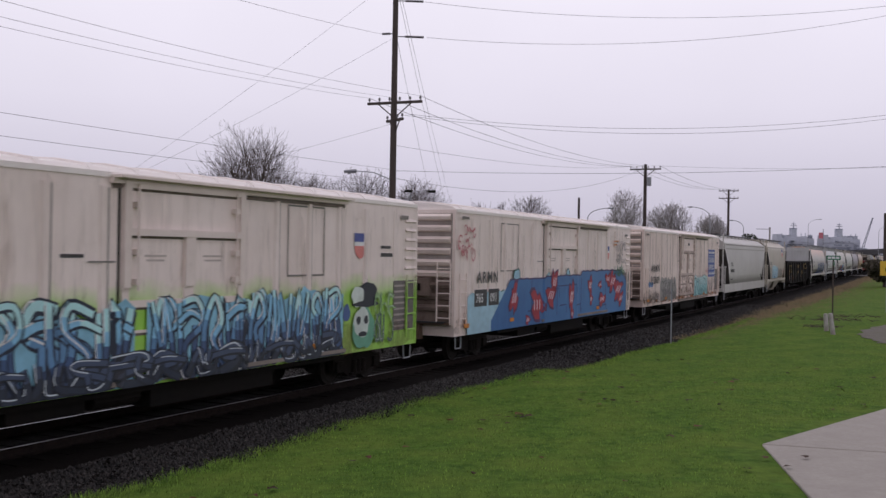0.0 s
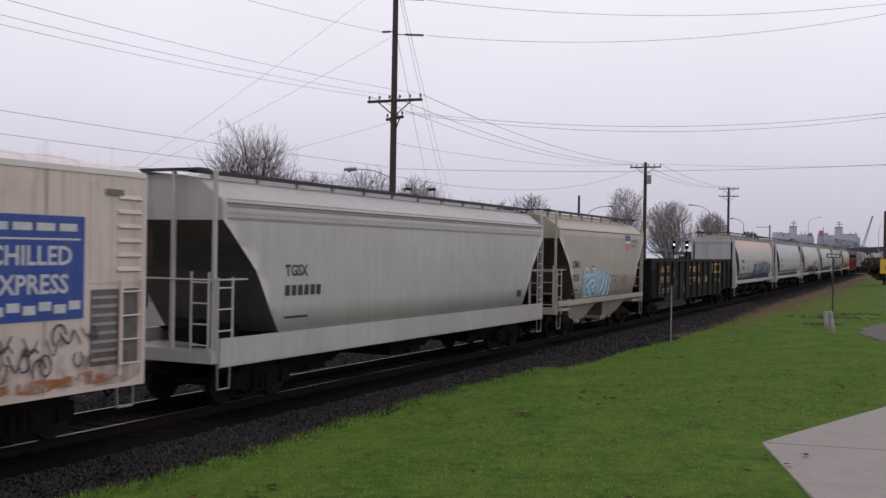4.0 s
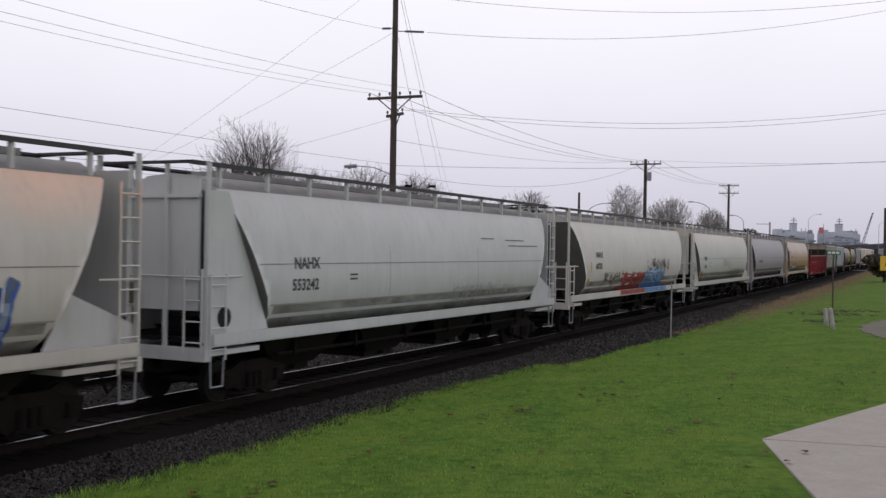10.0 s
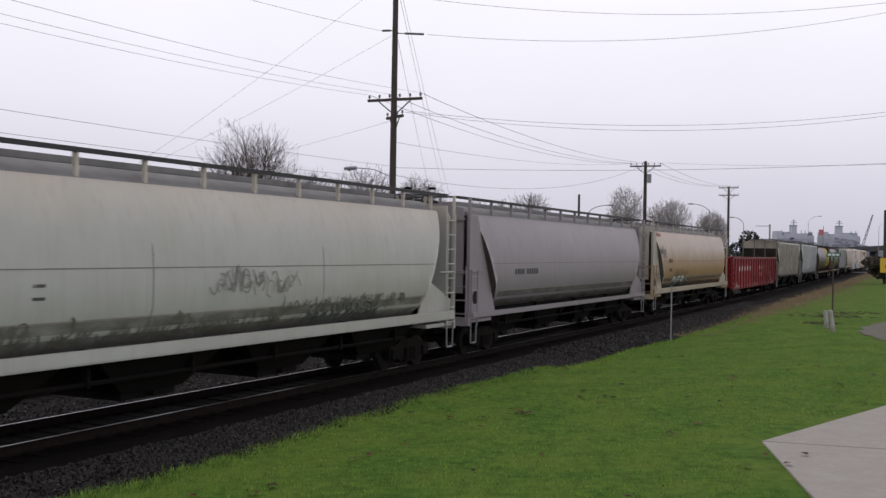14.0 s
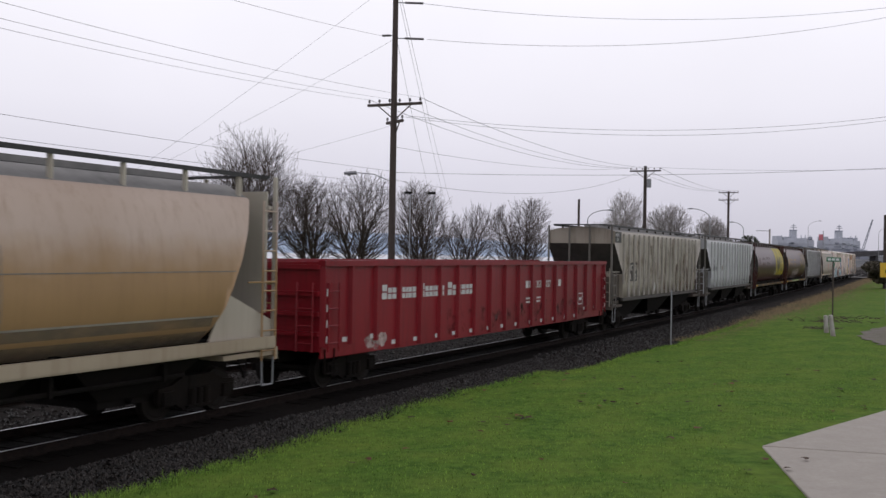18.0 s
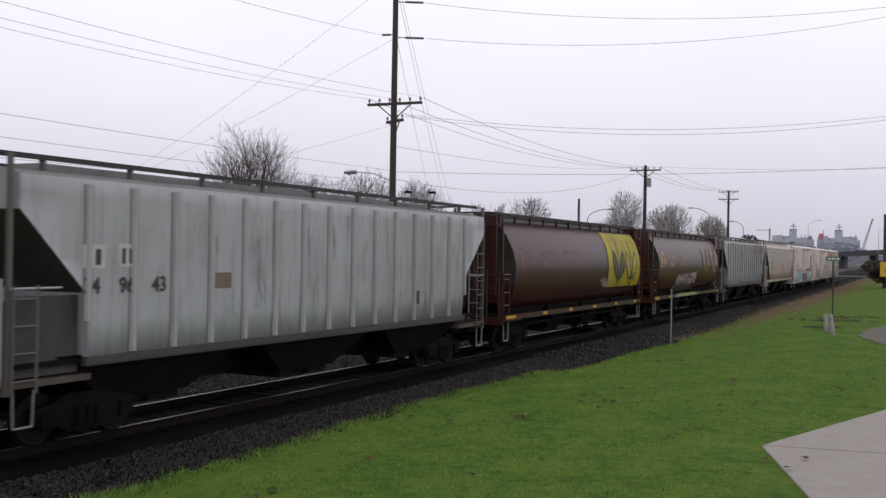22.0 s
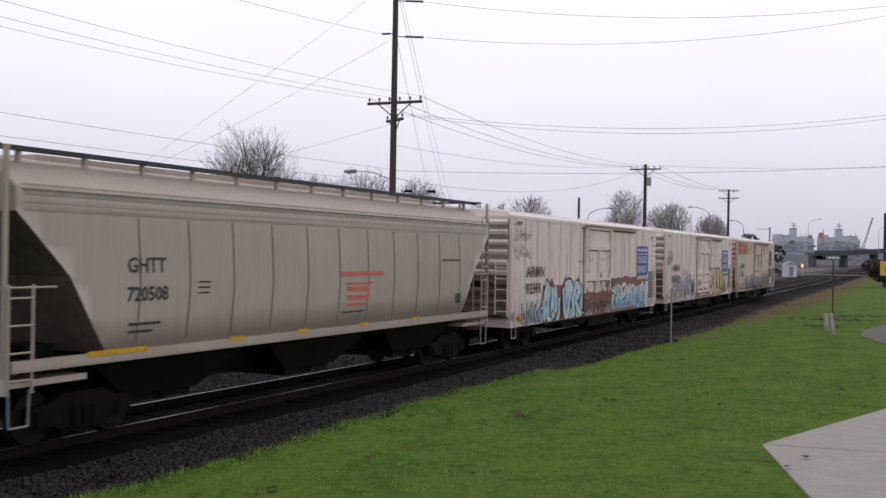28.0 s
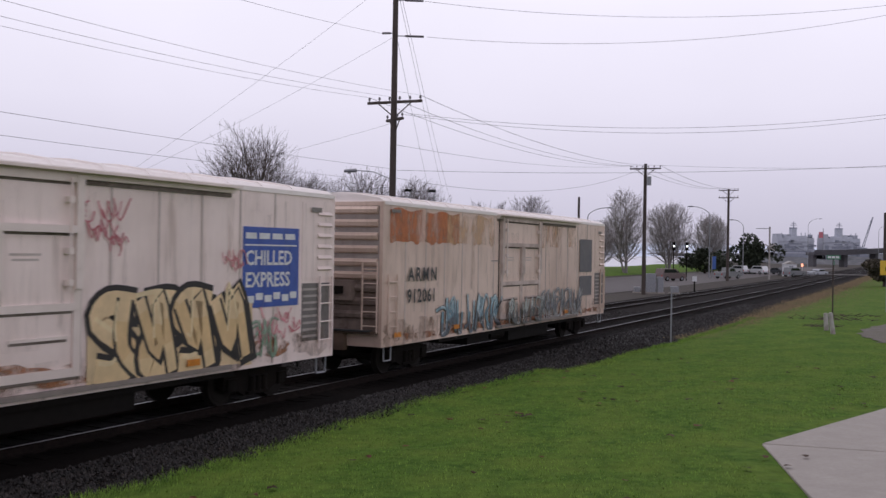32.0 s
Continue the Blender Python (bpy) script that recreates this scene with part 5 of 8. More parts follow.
def shield(car, side, X, d, z, w, h):
    """A small tri-colour shield: blue band over red and white."""
    for z0, z1, k0, k1, col in ((0.0, 0.5, 0.05, 0.95, (205, 120, 115)), (0.5, 0.66, 0.95, 1.0, (225, 225, 230)), (0.66, 1.0, 1.0, 0.9, (70, 80, 140))):
        bm = bmesh.new()
        n = 5
        for i in range(n):
            a, b = z0 + (z1 - z0) * i / n, z0 + (z1 - z0) * (i + 1) / n

            def hw(f):
                return w / 2 * (0.95 * math.sqrt(max(0.02, 1 - (1 - f / 0.5) ** 2)) if f < 0.5 else 1.0)
            q = [(X(d) + s * hw(f), z + f * h) for f, s in ((a, -1), (a, 1), (b, 1), (b, -1))]
            bm.faces.new([bm.verts.new((x, -side(zz) - 0.014, zz)) for x, zz in q])
        part("emblem", bm, paint(*col), car, "plain tri-colour shield emblem")


def leafpair(car, side, X, d0, w, z0, z1, dark, light, ribs=(0.02, 0.12)):
    """Two lens-shaped leaves on a stem, each with a pale midrib."""
    h = z1 - z0
    for i, rb in enumerate(ribs):
        c = X(d0 + w * (i + 0.5))
        for s in (-1, 1):
            bm = bmesh.new()
            for wd, off, mi, m0, m1 in ((0.185, 0.026, 0, 0.0, 1.0), (rb, 0.029, 1, 0.1, 0.9)):
                prev = None
                for k in range(13):
                    f = m0 + (m1 - m0) * k / 12
                    ax, az = c + s * w * (0.05 + 0.30 * f + 0.06 * math.sin(3.14 * f)), z0 + h * (0.22 + 0.78 * f)
                    q = wd * w * math.sin(3.1416 * (k + 0.15) / 12.3) + 0.003
                    row = [bm.verts.new((ax + e_ * q, -side(az - e_ * s * q * 0.3) - off, az - e_ * s * q * 0.3)) for e_ in (-1, 1)]
                    if prev:
                        bm.faces.new((prev[0], prev[1], row[1], row[0])).material_index = mi
                    prev = row
            part("emblem", bm, [dark, light], car)
        bm = bmesh.new()
        ribbon(bm, [(c, z0), (c, z0 + h * 0.45)], 0.09, side, 0.02)
        part("emblem", bm, dark, car)


BLUE, NAVY, PALE, WHITE, BLACK = (62, 105, 165), (38, 58, 90), (150, 188, 205), (225, 228, 230), (28, 28, 32)
# A
c, X, sd = car_a
ICE = ((164, 208, 224), (122, 176, 206), (88, 128, 166), (58, 80, 116), (40, 50, 72))
wild(c, X(0.3), X(7.9), 0.82, 2.28, sd, ICE, (30, 38, 56), WHITE, 3, 10, 0.17, (118, 168, 190), label="pale blue to navy spray-painted piece", strokes=4)
wild(c, X(8.4), X(14.7), 0.82, 2.36, sd, ICE, (30, 38, 56), WHITE, 5, 9, 0.17, (124, 176, 198), label="pale blue to navy spray-painted piece", strokes=4)
wild(c, X(0.3), X(14.6), 0.82, 1.35, sd, ((62, 74, 98), (38, 46, 62)), (28, 32, 44), (188, 198, 206), 6, 16, 0.26, None, 0.044, strokes=3)
bm = bmesh.new()
for u, z, rx, rz, k in ((15.75, 1.35, 0.52, 0.5, 3), (15.65, 1.5, 0.36, 0.36, 1), (15.9, 2.15, 0.46, 0.30, 0), (15.45, 2.12, 0.28, 0.24, 1), (15.85, 1.93, 0.62, 0.07, 0), (15.5, 1.55, 0.10, 0.10, 0), (15.85, 1.55, 0.10, 0.10, 0), (15.7, 1.22, 0.2, 0.06, 0), (14.95, 1.75, 0.16, 0.2, 2)):
    blob(bm, X(u), z, rx, rz, sd, 0.022 + 0.0007 * len(bm.verts) / 120, random.Random(int(u * 9)), k, 0.12, 20)
part("graffiti", settle(c, bm, 0.82), [paint(40, 44, 52), paint(186, 196, 190), paint(70, 92, 140), paint(96, 152, 128)], c, "dark, grey and teal sprayed rounded shapes")
wild(c, X(16.2), X(17.2), 0.9, 2.2, sd, ((150, 190, 130), (90, 120, 100)), (60, 70, 66), WHITE, 8, 3, 0.10, None, 0.03, strokes=3)
shield(c, sd, X, 15.6, 3.0, 0.56, 0.6)
bars_part(c, [(X(16.6), 3.25, 0.5, 0.07), (X(16.6), 3.05, 0.6, 0.09), (X(9.0), 2.95, 0.7, 0.05), (X(9.0), 2.85, 0.6, 0.04), (X(6.4), 3.0, 0.5, 0.06)], M_MARK, sd)
for car_, d0_, d1_ in ((car_a, 1.5, 3.1), (car_a, 12.6, 14.0), (car_b, 3.3, 4.75)):
    q, X, sd = car_
    for z in (2.62, 4.1):
        bars_part(q, [(X(d0_), z, d1_ - d0_, 0.035)], M_SEAMSHADE, sd, "hatch_edge", 0.014)
    bars_part(q, [(X(d0_), 2.62, 0.03, 1.5), (X(d1_), 2.62, 0.03, 1.5)], M_SEAMSHADE, sd, "hatch_edge", 0.014)
def swath(car, side, xs, top, z0, material, off, name="graffiti", label=""):
    """A solid band of paint between z0(x) and top(x)."""
    bm = bmesh.new()
    prev = None
    for x in xs:
        a, b = z0(x), top(x)
        row = [bm.verts.new((x, -side(a + (b - a) * k / 3) - off, a + (b - a) * k / 3)) for k in range(4)]
        if prev:
            for k in range(3):
                bm.faces.new((prev[k], row[k], row[k + 1], prev[k + 1]))
        prev = row
    return part(name, settle(car, bm), material, car, label)


# road grime on the refrigerator cars' lower sides
for k, (q, X, sd) in enumerate((car_a, car_b, car_c, car_t, car_u, car_v)):
    L_ = -2 * X(0)
    patch_of(q, sd, X, 0.2, L_ - 0.2, 0.80, 1.5, worn(120, 95, 78, 0.45, 0.75, 0.7, 1.6, (1.5, 1, 0.6)), 300 + k, "stain", 14, 0.012)
    patch_of(q, sd, X, 0.2, L_ - 0.2, 1.6, 4.3, worn(165, 145, 130, 0.5, 0.8, 0.26, 1.4, (2.5, 1, 0.25)), 320 + k, "stain", 14, 0.0125)
# weld seams of the round-sided hoppers; the lower light line paints a crease highlight
for q, X, sd in (car_g, car_h, car_i, car_j, car_k, car_l):
    L_ = -2 * X(0)
    for z, w, m_ in ((1.93, 0.035, M_RIBLIGHT), (2.78, 0.018, M_SEAMSHADE))[:1 if q is car_i[0] else 2]:
        bm = bmesh.new()
        ribbon(bm, [(X(1.95 if z < 2 else 1.5), z), (-X(1.95 if z < 2 else 1.5), z)], w, sd, 0.007)
        part("panel_seam", bm, m_, q)
    # darker see-through band along the belly, from sill to crease
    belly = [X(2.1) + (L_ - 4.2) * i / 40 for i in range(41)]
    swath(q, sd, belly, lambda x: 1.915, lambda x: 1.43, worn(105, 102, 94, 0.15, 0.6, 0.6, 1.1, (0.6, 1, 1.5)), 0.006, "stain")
    for d in (L_ * 0.36, L_ * 0.64):
        bm = bmesh.new()
        ribbon(bm, [(X(d), 1.5), (X(d), 3.2)], 0.018, sd, 0.008)
        part("panel_seam", bm, M_SEAMSHADE, q)
# B
c, X, sd = car_b
def bumps(x):
    return 0.05 * noise.noise((x * 2.3, 1, 0)) + 0.02 * noise.noise((x * 9, 4, 0))


xs = [X(0.75 + 0.1 * i) for i in range(38)]
swath(c, sd, xs, lambda x: 1.98 + 0.06 * abs(math.sin(x * 6)) - 0.35 * max(0.0, 1.1 - x + X(0)), lambda x: 0.81, paint(150, 186, 202), 0.02, label="pale blue cloud of spray paint")
bm = bmesh.new()
ribbon(bm, [(x, 1.97 + 0.06 * abs(math.sin(x * 6))) for x in xs[4:]], 0.06, sd, 0.026)
part("graffiti", bm, paint(45, 95, 85), c)
BLUE2 = mat("blue_spray_paint", srgb(52, 98, 148, 1.2), 0.45, 0, srgb(44, 86, 138, 1.2), 1.5, srgb(70, 118, 165, 1.3), 0.6, streak=0.25)
xs = [X(2.5 + 0.15 * i) for i in range(101)]


def blue_top(x):
    d = x - X(0)
    return min(2.36 + 0.14 * (d > 11.3) + 0.06 * (d > 7.2) - 0.5 * max(0, d - 16.6) + bumps(x), 1.05 + (d - 2.4) * 0.8)


for d, k in ((4.6, 0.5), (7.5, 0.4), (9.6, 0.4), (12.7, 0.36), (13.9, 0.36), (16.7, 0.3)):
    bm = bmesh.new()
    blob(bm, X(d), 2.42, k * 0.62, k * 0.62, sd, 0.018, random.Random(int(d * 10)), 0, 0.16, 20)
    blob(bm, X(d), 2.42, k * 0.5, k * 0.5, sd, 0.0195, random.Random(int(d * 10)), 1, 0.16, 20)
    part("graffiti", settle(c, bm), [paint(38, 84, 78), paint(140, 178, 196)], c)
swath(c, sd, xs, blue_top, lambda x: 0.81, BLUE2, 0.022, label="solid blue spray-painted piece with red shapes")
bm = bmesh.new()
ribbon(bm, [(x, blue_top(x)) for x in xs[10:]], 0.05, sd, 0.026)
for d in (5.9, 8.4, 11.2, 14.4):
    ribbon(bm, [(X(d), 1.0), (X(d + 0.05), 2.3)], 0.035, sd, 0.026)
part("graffiti", settle(c, bm), paint(58, 45, 85), c)
for d, z, hw, hh, ln in ((4.35, 1.75, 0.30, 0.42, 0.35), (5.6, 1.0, 0.18, 0.14, 0.1), (6.5, 1.45, 0.55, 0.45, -0.5), (7.75, 1.75, 0.42, 0.35, 0.25), (8.1, 2.2, 0.28, 0.4, 0.1), (10.0, 1.6, 0.26, 0.55, 0.1), (10.1, 0.98, 0.16, 0.16, 0.0), (12.35, 2.0, 0.22, 0.32, 0.1),
                         (12.5, 1.45, 0.16, 0.2, 0.0), (13.65, 2.0, 0.2, 0.13, -0.2), (13.95, 1.4, 0.4, 0.22, 0.1), (14.75, 2.2, 0.34, 0.22, -0.4), (15.4, 2.1, 0.42, 0.36, 0.6), (16.2, 1.75, 0.5, 0.36, 0.7), (16.6, 1.35, 0.3, 0.26, 0.9)):
    bm = bmesh.new()
    for g_, k, o in ((1.2, 1, 0.030), (1.0, 0, 0.032)):
        blob(bm, X(d), z, hw * g_, hh * g_, sd, o, random.Random(int(d * 7)), k, 0.55, 18)
    for q in (-0.45, 0.0, 0.45):
        ribbon(bm, [(X(d) + (q - 0.15) * hw, z - hh * 0.35), (X(d) + (q + 0.15 + ln * 0.3) * hw, z + hh * 0.4)], 0.07 * (hw + 0.5), sd, 0.0345, 2)
    for v in bm.verts:
        v.co.x += ln * (v.co.z - z) * 0.5
    part("graffiti", settle(c, bm, 0.82), [paint(150, 40, 56), paint(74, 40, 84), paint(206, 188, 196)], c)
bm = bmesh.new()
for d0_, d1_, z in ((5.6, 6.6, 1.28), (7.3, 8.6, 1.95), (8.5, 10.6, 2.05), (8.7, 9.4, 1.35), (10.6, 11.2, 1.3), (13.2, 14.5, 1.15)):
    ribbon(bm, [(X(d0_), z), (X(d1_), z + 0.02), (X(d1_) + 0.06, z - 0.3)], 0.045, sd, 0.028, 0)
part("graffiti", settle(c, bm), paint(42, 58, 104), c)
scrawl(c, X(15.9), X(17.1), 2.75, 3.9, sd, (58, 56, 60), 14, 4, 0.06, off=0.05)
scrawl(c, X(15.8), X(17.0), 2.3, 2.75, sd, (44, 96, 70), 15, 3, 0.09, off=0.05)
for d0, w, t_ in ((1.22, 0.94, "765"), (2.28, 0.82, "091")):
    bars_part(c, [(X(d0), 1.6, w, 0.5)], M_MARK, sd, "number_panel", 0.060)
    text_part(c, t_, X(d0 + 0.1), 1.72, 0.27, M_WHITEMARK, sd, 0.066)
text_part(c, "ARMN", X(1.45), 2.3, 0.34, M_MARK, sd, 0.05, 1.35)
scrawl(c, X(0.15), X(1.2), 2.95, 4.0, sd, (165, 70, 80), 4, 3, 0.06)
shield(c, sd, X, 14.85, 3.0, 0.4, 0.55)
bars_part(c, [(X(15.6), 3.75, 0.7, 0.05), (X(15.6), 3.6, 0.5, 0.05), (X(0.6), 1.05, 0.5, 0.22), (X(4.1), 1.25, 0.4, 0.16), (X(6.4), 1.2, 0.4, 0.16)], M_ORANGE, sd, "reflector", 0.05)
# C
c, X, sd = car_c
wild(c, X(3.3), X(6.5), 0.95, 2.05, sd, ((150, 146, 143), (124, 121, 120)), (44, 42, 44), (172, 168, 165), 21, 5, 0.20, (150, 145, 141), label="grey spray-painted tag", strokes=2)
wild(c, X(11.1), X(14.7), 0.98, 2.1, sd, ((176, 218, 220), (140, 196, 200), (112, 172, 178)), (34, 74, 82), (212, 234, 234), 23, 6, 0.19, (150, 198, 200), label="teal spray-painted tag", strokes=2)
scrawl(c, X(0.2), X(3.2), 0.9, 1.3, sd, (90, 84, 84), 28, 4, 0.06)
scrawl(c, X(15.0), X(17.2), 1.05, 1.95, sd, (60, 62, 75), 24, 4, 0.05)
scrawl(c, X(14.2), X(15.2), 2.2, 2.5, sd, (170, 95, 95), 25, 2, 0.04)
scrawl(c, X(1.2), X(2.8), 1.15, 1.5, sd, (140, 125, 118), 26, 4, 0.04)
patch_of(c, sd, X, 0.9, 1.7, 1.7, 1.95, worn(90, 130, 175), 5, "graffiti", 2, 0.024)
bars_part(c, [(X(9.25), 3.78, 0.36, 0.14)], M_MARK, sd, "vent", 0.06)
patch_of(c, sd, X, 0.3, 17.6, 0.9, 1.12, worn(165, 105, 60, 0.42, 0.62), 6, "stain", 16)
patch_of(c, sd, X, 7.3, 11.3, 1.1, 2.3, worn(120, 75, 55, 0.45, 0.7, 0.7), 7, "stain", 5, 0.014)
# D
c, X, sd = car_d
text_part(c, "TGSX", X(2.2), 2.6, 0.24, M_MARK, sd)
bars_part(c, [(X(2.2 + 0.24 * i), 2.18, 0.17, 0.22) for i in range(6)] + [(X(15.3), 1.72, 0.4, 0.22), (X(2.2), 1.7, 0.9, 0.05)], M_MARK, sd)
# E
c, X, sd = car_e
text_part(c, "CMO", X(1.56), 2.62, 0.26, M_MARK, sd, 0.012, 1.1)
text_part(c, "15123", X(1.54), 2.13, 0.24, M_MARK, sd)
swath(c, sd, [X(4.8 + 0.1 * i) for i in range(24)], lambda x: 2.3 + 0.12 * noise.noise((x * 2, 3, 0)), lambda x: 1.62, worn(120, 150, 168, 0.35, 0.6, 0.75, 1.8), 0.012, "graffiti")
wild(c, X(2.9), X(6.1), 1.48, 2.5, sd, ((128, 178, 198), (98, 152, 178), (84, 138, 168)), (205, 216, 220), (222, 230, 232), 31, 4, 0.24, (104, 154, 178), label="pale blue spray-painted tag with white edges", strokes=2)
wild(c, X(6.25), X(9.1), 1.62, 2.3, sd, ((172, 164, 152), (160, 153, 143)), (26, 25, 26), (184, 177, 166), 33, 5, 0.15, (150, 143, 134), label="black outlined spray-painted tag", strokes=2, straight=True)
scrawl(c, X(9.3), X(10.6), 1.6, 2.2, sd, (165, 125, 115), 34, 3, 0.04)
shield(c, sd, X, 9.18, 3.27, 0.8, 0.7)
bars_part(c, [(X(9.75 + 0.22 * i), 3.68, 0.16, 0.12) for i in range(5)] + [(X(9.75 + 0.22 * i), 3.46, 0.16, 0.12) for i in range(4)], mat("grey_marking", (0.3, 0.3, 0.31), 0.6), sd)
bars_part(c, [(X(1.5), 1.75, 0.8, 0.05), (X(1.5), 1.62, 0.6, 0.05), (X(3.9), 2.62, 0.4, 0.04)], M_MARK, sd)
# F
c, X, sd = car_f
GOLD = mat("gold_lettering", srgb(214, 180, 100, 1.2), 0.6, 0, srgb(180, 148, 80, 1.2), 4, srgb(60, 52, 45), 0.5, spots=0.5)
for w_, d, z in (("GN", 2.26, 2.28), ("TX", 3.52, 2.28), ("295", 2.24, 1.78), ("015", 3.52, 1.78)):
    text_part(c, w_, X(d), z, 0.30, GOLD, sd, 0.03)
bars_part(c, [(X(8.95), 2.22, 0.12, 0.32), (X(9.1), 2.44, 0.3, 0.1), (X(9.9), 2.22, 0.5, 0.32), (X(10.9), 2.22, 0.22, 0.32), (X(11.3), 2.22, 0.2, 0.42), (X(11.1), 1.55, 0.5, 0.36), (X(12.3), 1.6, 0.5, 0.34), (X(13.3), 1.6, 0.48, 0.34),
              (X(9.05), 1.85, 1.5, 0.06), (X(9.05), 1.53, 0.06, 0.34), (X(9.05), 1.53, 0.5, 0.06), (X(9.5), 1.53, 0.06, 0.25), (X(9.9), 1.72, 0.6, 0.05)], GOLD, sd, "block_mark", 0.03)
bars_part(c, [(X(15.3), 2.08, 2.75, 0.6)], GOLD, sd, "block_panel", 0.03)
bars_part(c, [(X(15.5), 2.2, 0.62, 0.34), (X(16.36), 2.2, 0.62, 0.34), (X(17.22), 2.2, 0.62, 0.34)], M_BLACK, sd, "block_mark", 0.034)
bars_part(c, [(X(1.55), 1.2, 0.09, 0.5), (X(4.25), 1.18, 0.09, 0.42), (X(7.1), 1.18, 0.09, 0.34), (X(11.6), 1.2, 0.06, 0.3)], M_ORANGE, sd, "reflector", 0.13)
bars_part(c, [(X(2.6), 1.38, 0.5, 0.08), (X(2.6), 1.24, 0.4, 0.08), (X(3.6), 1.40, 0.5, 0.08), (X(3.6), 1.26, 0.4, 0.08), (X(4.95), 2.0, 0.3, 0.3), (X(16.2), 1.6, 0.5, 0.1), (X(17.4), 1.45, 0.4, 0.3)], mat("faded_white", (0.28, 0.28, 0.28), 0.7), sd, "marking", 0.03)
scrawl(c, X(4.6), X(8.0), 1.3, 1.9, sd, (46, 44, 44), 35, 5, 0.07)
# G
c, X, sd = car_g
text_part(c, "NAHX", X(2.75), 2.66, 0.25, M_MARK, sd)
text_part(c, "553241", X(2.7), 2.2, 0.25, M_MARK, sd)
wild(c, X(8.0), X(16.6), 1.28, 2.68, sd, ((74, 84, 104), (120, 130, 148), (52, 62, 92)), (44, 78, 152), (226, 230, 236), 41, 9, 0.17, (46, 80, 154), label="blue and white spray-painted piece with sharp corners", strokes=3, straight=True)
wild(c, X(8.4), X(16.3), 1.45, 2.55, sd, ((206, 212, 222), (188, 196, 210)), (34, 38, 50), (230, 234, 238), 42, 9, 0.07, None, 0.048, strokes=2, straight=True)
scrawl(c, X(4.6), X(7.8), 1.42, 1.85, sd, (95, 92, 88), 42, 4, 0.04)
bars_part(c, [(X(5.0), 2.5, 0.35, 0.04), (X(5.0), 2.4, 0.35, 0.04), (X(5.0), 2.3, 0.3, 0.04), (X(2.9), 1.7, 0.5, 0.05)], M_MARK, sd)
# H
c, X, sd = car_h
text_part(c, "NAHX", X(2.72), 2.68, 0.25, M_MARK, sd)
text_part(c, "553242", X(2.65), 2.22, 0.25, M_MARK, sd)
scrawl(c, X(10.5), X(15.0), 1.75, 2.1, sd, (150, 150, 146), 44, 5, 0.06)
bars_part(c, [(X(12.7), 3.45, 1.0, 0.03), (X(14.6), 3.42, 1.6, 0.03), (X(14.8), 3.25, 2.6, 0.03), (X(5.0), 2.5, 0.35, 0.04), (X(5.0), 2.4, 0.35, 0.04)], M_MARK, sd)
# I
c, X, sd = car_i
text_part(c, "NAHX", X(3.03), 2.88, 0.24, M_MARK, sd)
text_part(c, "60758", X(3.0), 2.42, 0.24, M_MARK, sd)
scrawl(c, X(4.0), X(6.7), 1.6, 2.3, sd, (62, 70, 62), 45, 5, 0.07)
swath(c, sd, [X(6.8 + 0.1 * i) for i in range(40)], lambda x: 2.18 + 0.12 * noise.noise((x * 1.6, 2, 0)), lambda x: 1.3, worn(150, 52, 56, 0.25, 0.5, 0.92, 2.0), 0.014, "graffiti", "faded red spray-painted patch")
wild(c, X(7.0), X(10.6), 1.35, 2.2, sd, ((160, 62, 64), (112, 66, 54)), (104, 52, 46), (176, 92, 88), 46, 6, 0.13, None, 0.022, strokes=2)
swath(c, sd, [X(10.7 + 0.1 * i) for i in range(40)], lambda x: 2.2 + 0.14 * noise.noise((x * 1.6, 5, 0)), lambda x: 1.32, worn(62, 112, 170, 0.25, 0.5, 0.92, 2.0), 0.015, "graffiti", "faded blue spray-painted patch")
wild(c, X(10.8), X(14.5), 1.38, 2.3, sd, ((120, 162, 200), (70, 118, 174)), (44, 84, 136), (176, 200, 218), 47, 6, 0.13, None, 0.023, strokes=2)
scrawl(c, X(11.3), X(15.3), 2.2, 2.75, sd, BLACK, 48, 4, 0.08)
bars_part(c, [(X(2.3), 2.3, 0.14, 0.4), (X(2.0), 1.85, 0.2, 0.2), (X(5.4), 1.8, 0.3, 0.25)], worn(215, 170, 40), sd, "graffiti", 0.02)
for d0_, d1_, col in ((6.7, 10.75, (150, 62, 64)), (10.8, 14.9, (84, 134, 186))):
    swath(c, lambda z: 1.52, [X(d0_ + (d1_ - d0_) * i / 30) for i in range(31)], lambda x: 1.455, lambda x: 1.26, worn(*col, 0.2, 0.5, 0.9, 2.0), 0.008, "graffiti")
# J
c, X, sd = car_j
bars_part(c, [(X(2.82 + 0.2 * i), 2.68, 0.15, 0.22) for i in range(4)] + [(X(2.84 + 0.17 * i), 2.22, 0.12, 0.2) for i in range(4)] + [(X(4.4), 2.5, 0.25, 0.05), (X(4.4), 2.3, 0.25, 0.05)], worn(70, 68, 66, 0.3, 0.5), sd)
scrawl(c, X(8.6), X(11.4), 2.25, 2.65, sd, (120, 118, 112), 51, 6, 0.045)
scrawl(c, X(11.5), X(16.5), 1.8, 2.05, sd, (110, 108, 100), 52, 7, 0.06)
wild(c, X(12.0), X(15.4), 1.5, 1.95, sd, ((118, 120, 114), (98, 102, 98)), (78, 82, 78), (140, 142, 138), 53, 6, 0.14, None, strokes=2)
scrawl(c, X(3.0), X(11.5), 1.5, 1.9, sd, (112, 110, 102), 50, 7, 0.06)
patch_of(c, sd, X, 1.9, 2.5, 1.6, 2.1, worn(175, 115, 65), 8, "stain", 2)
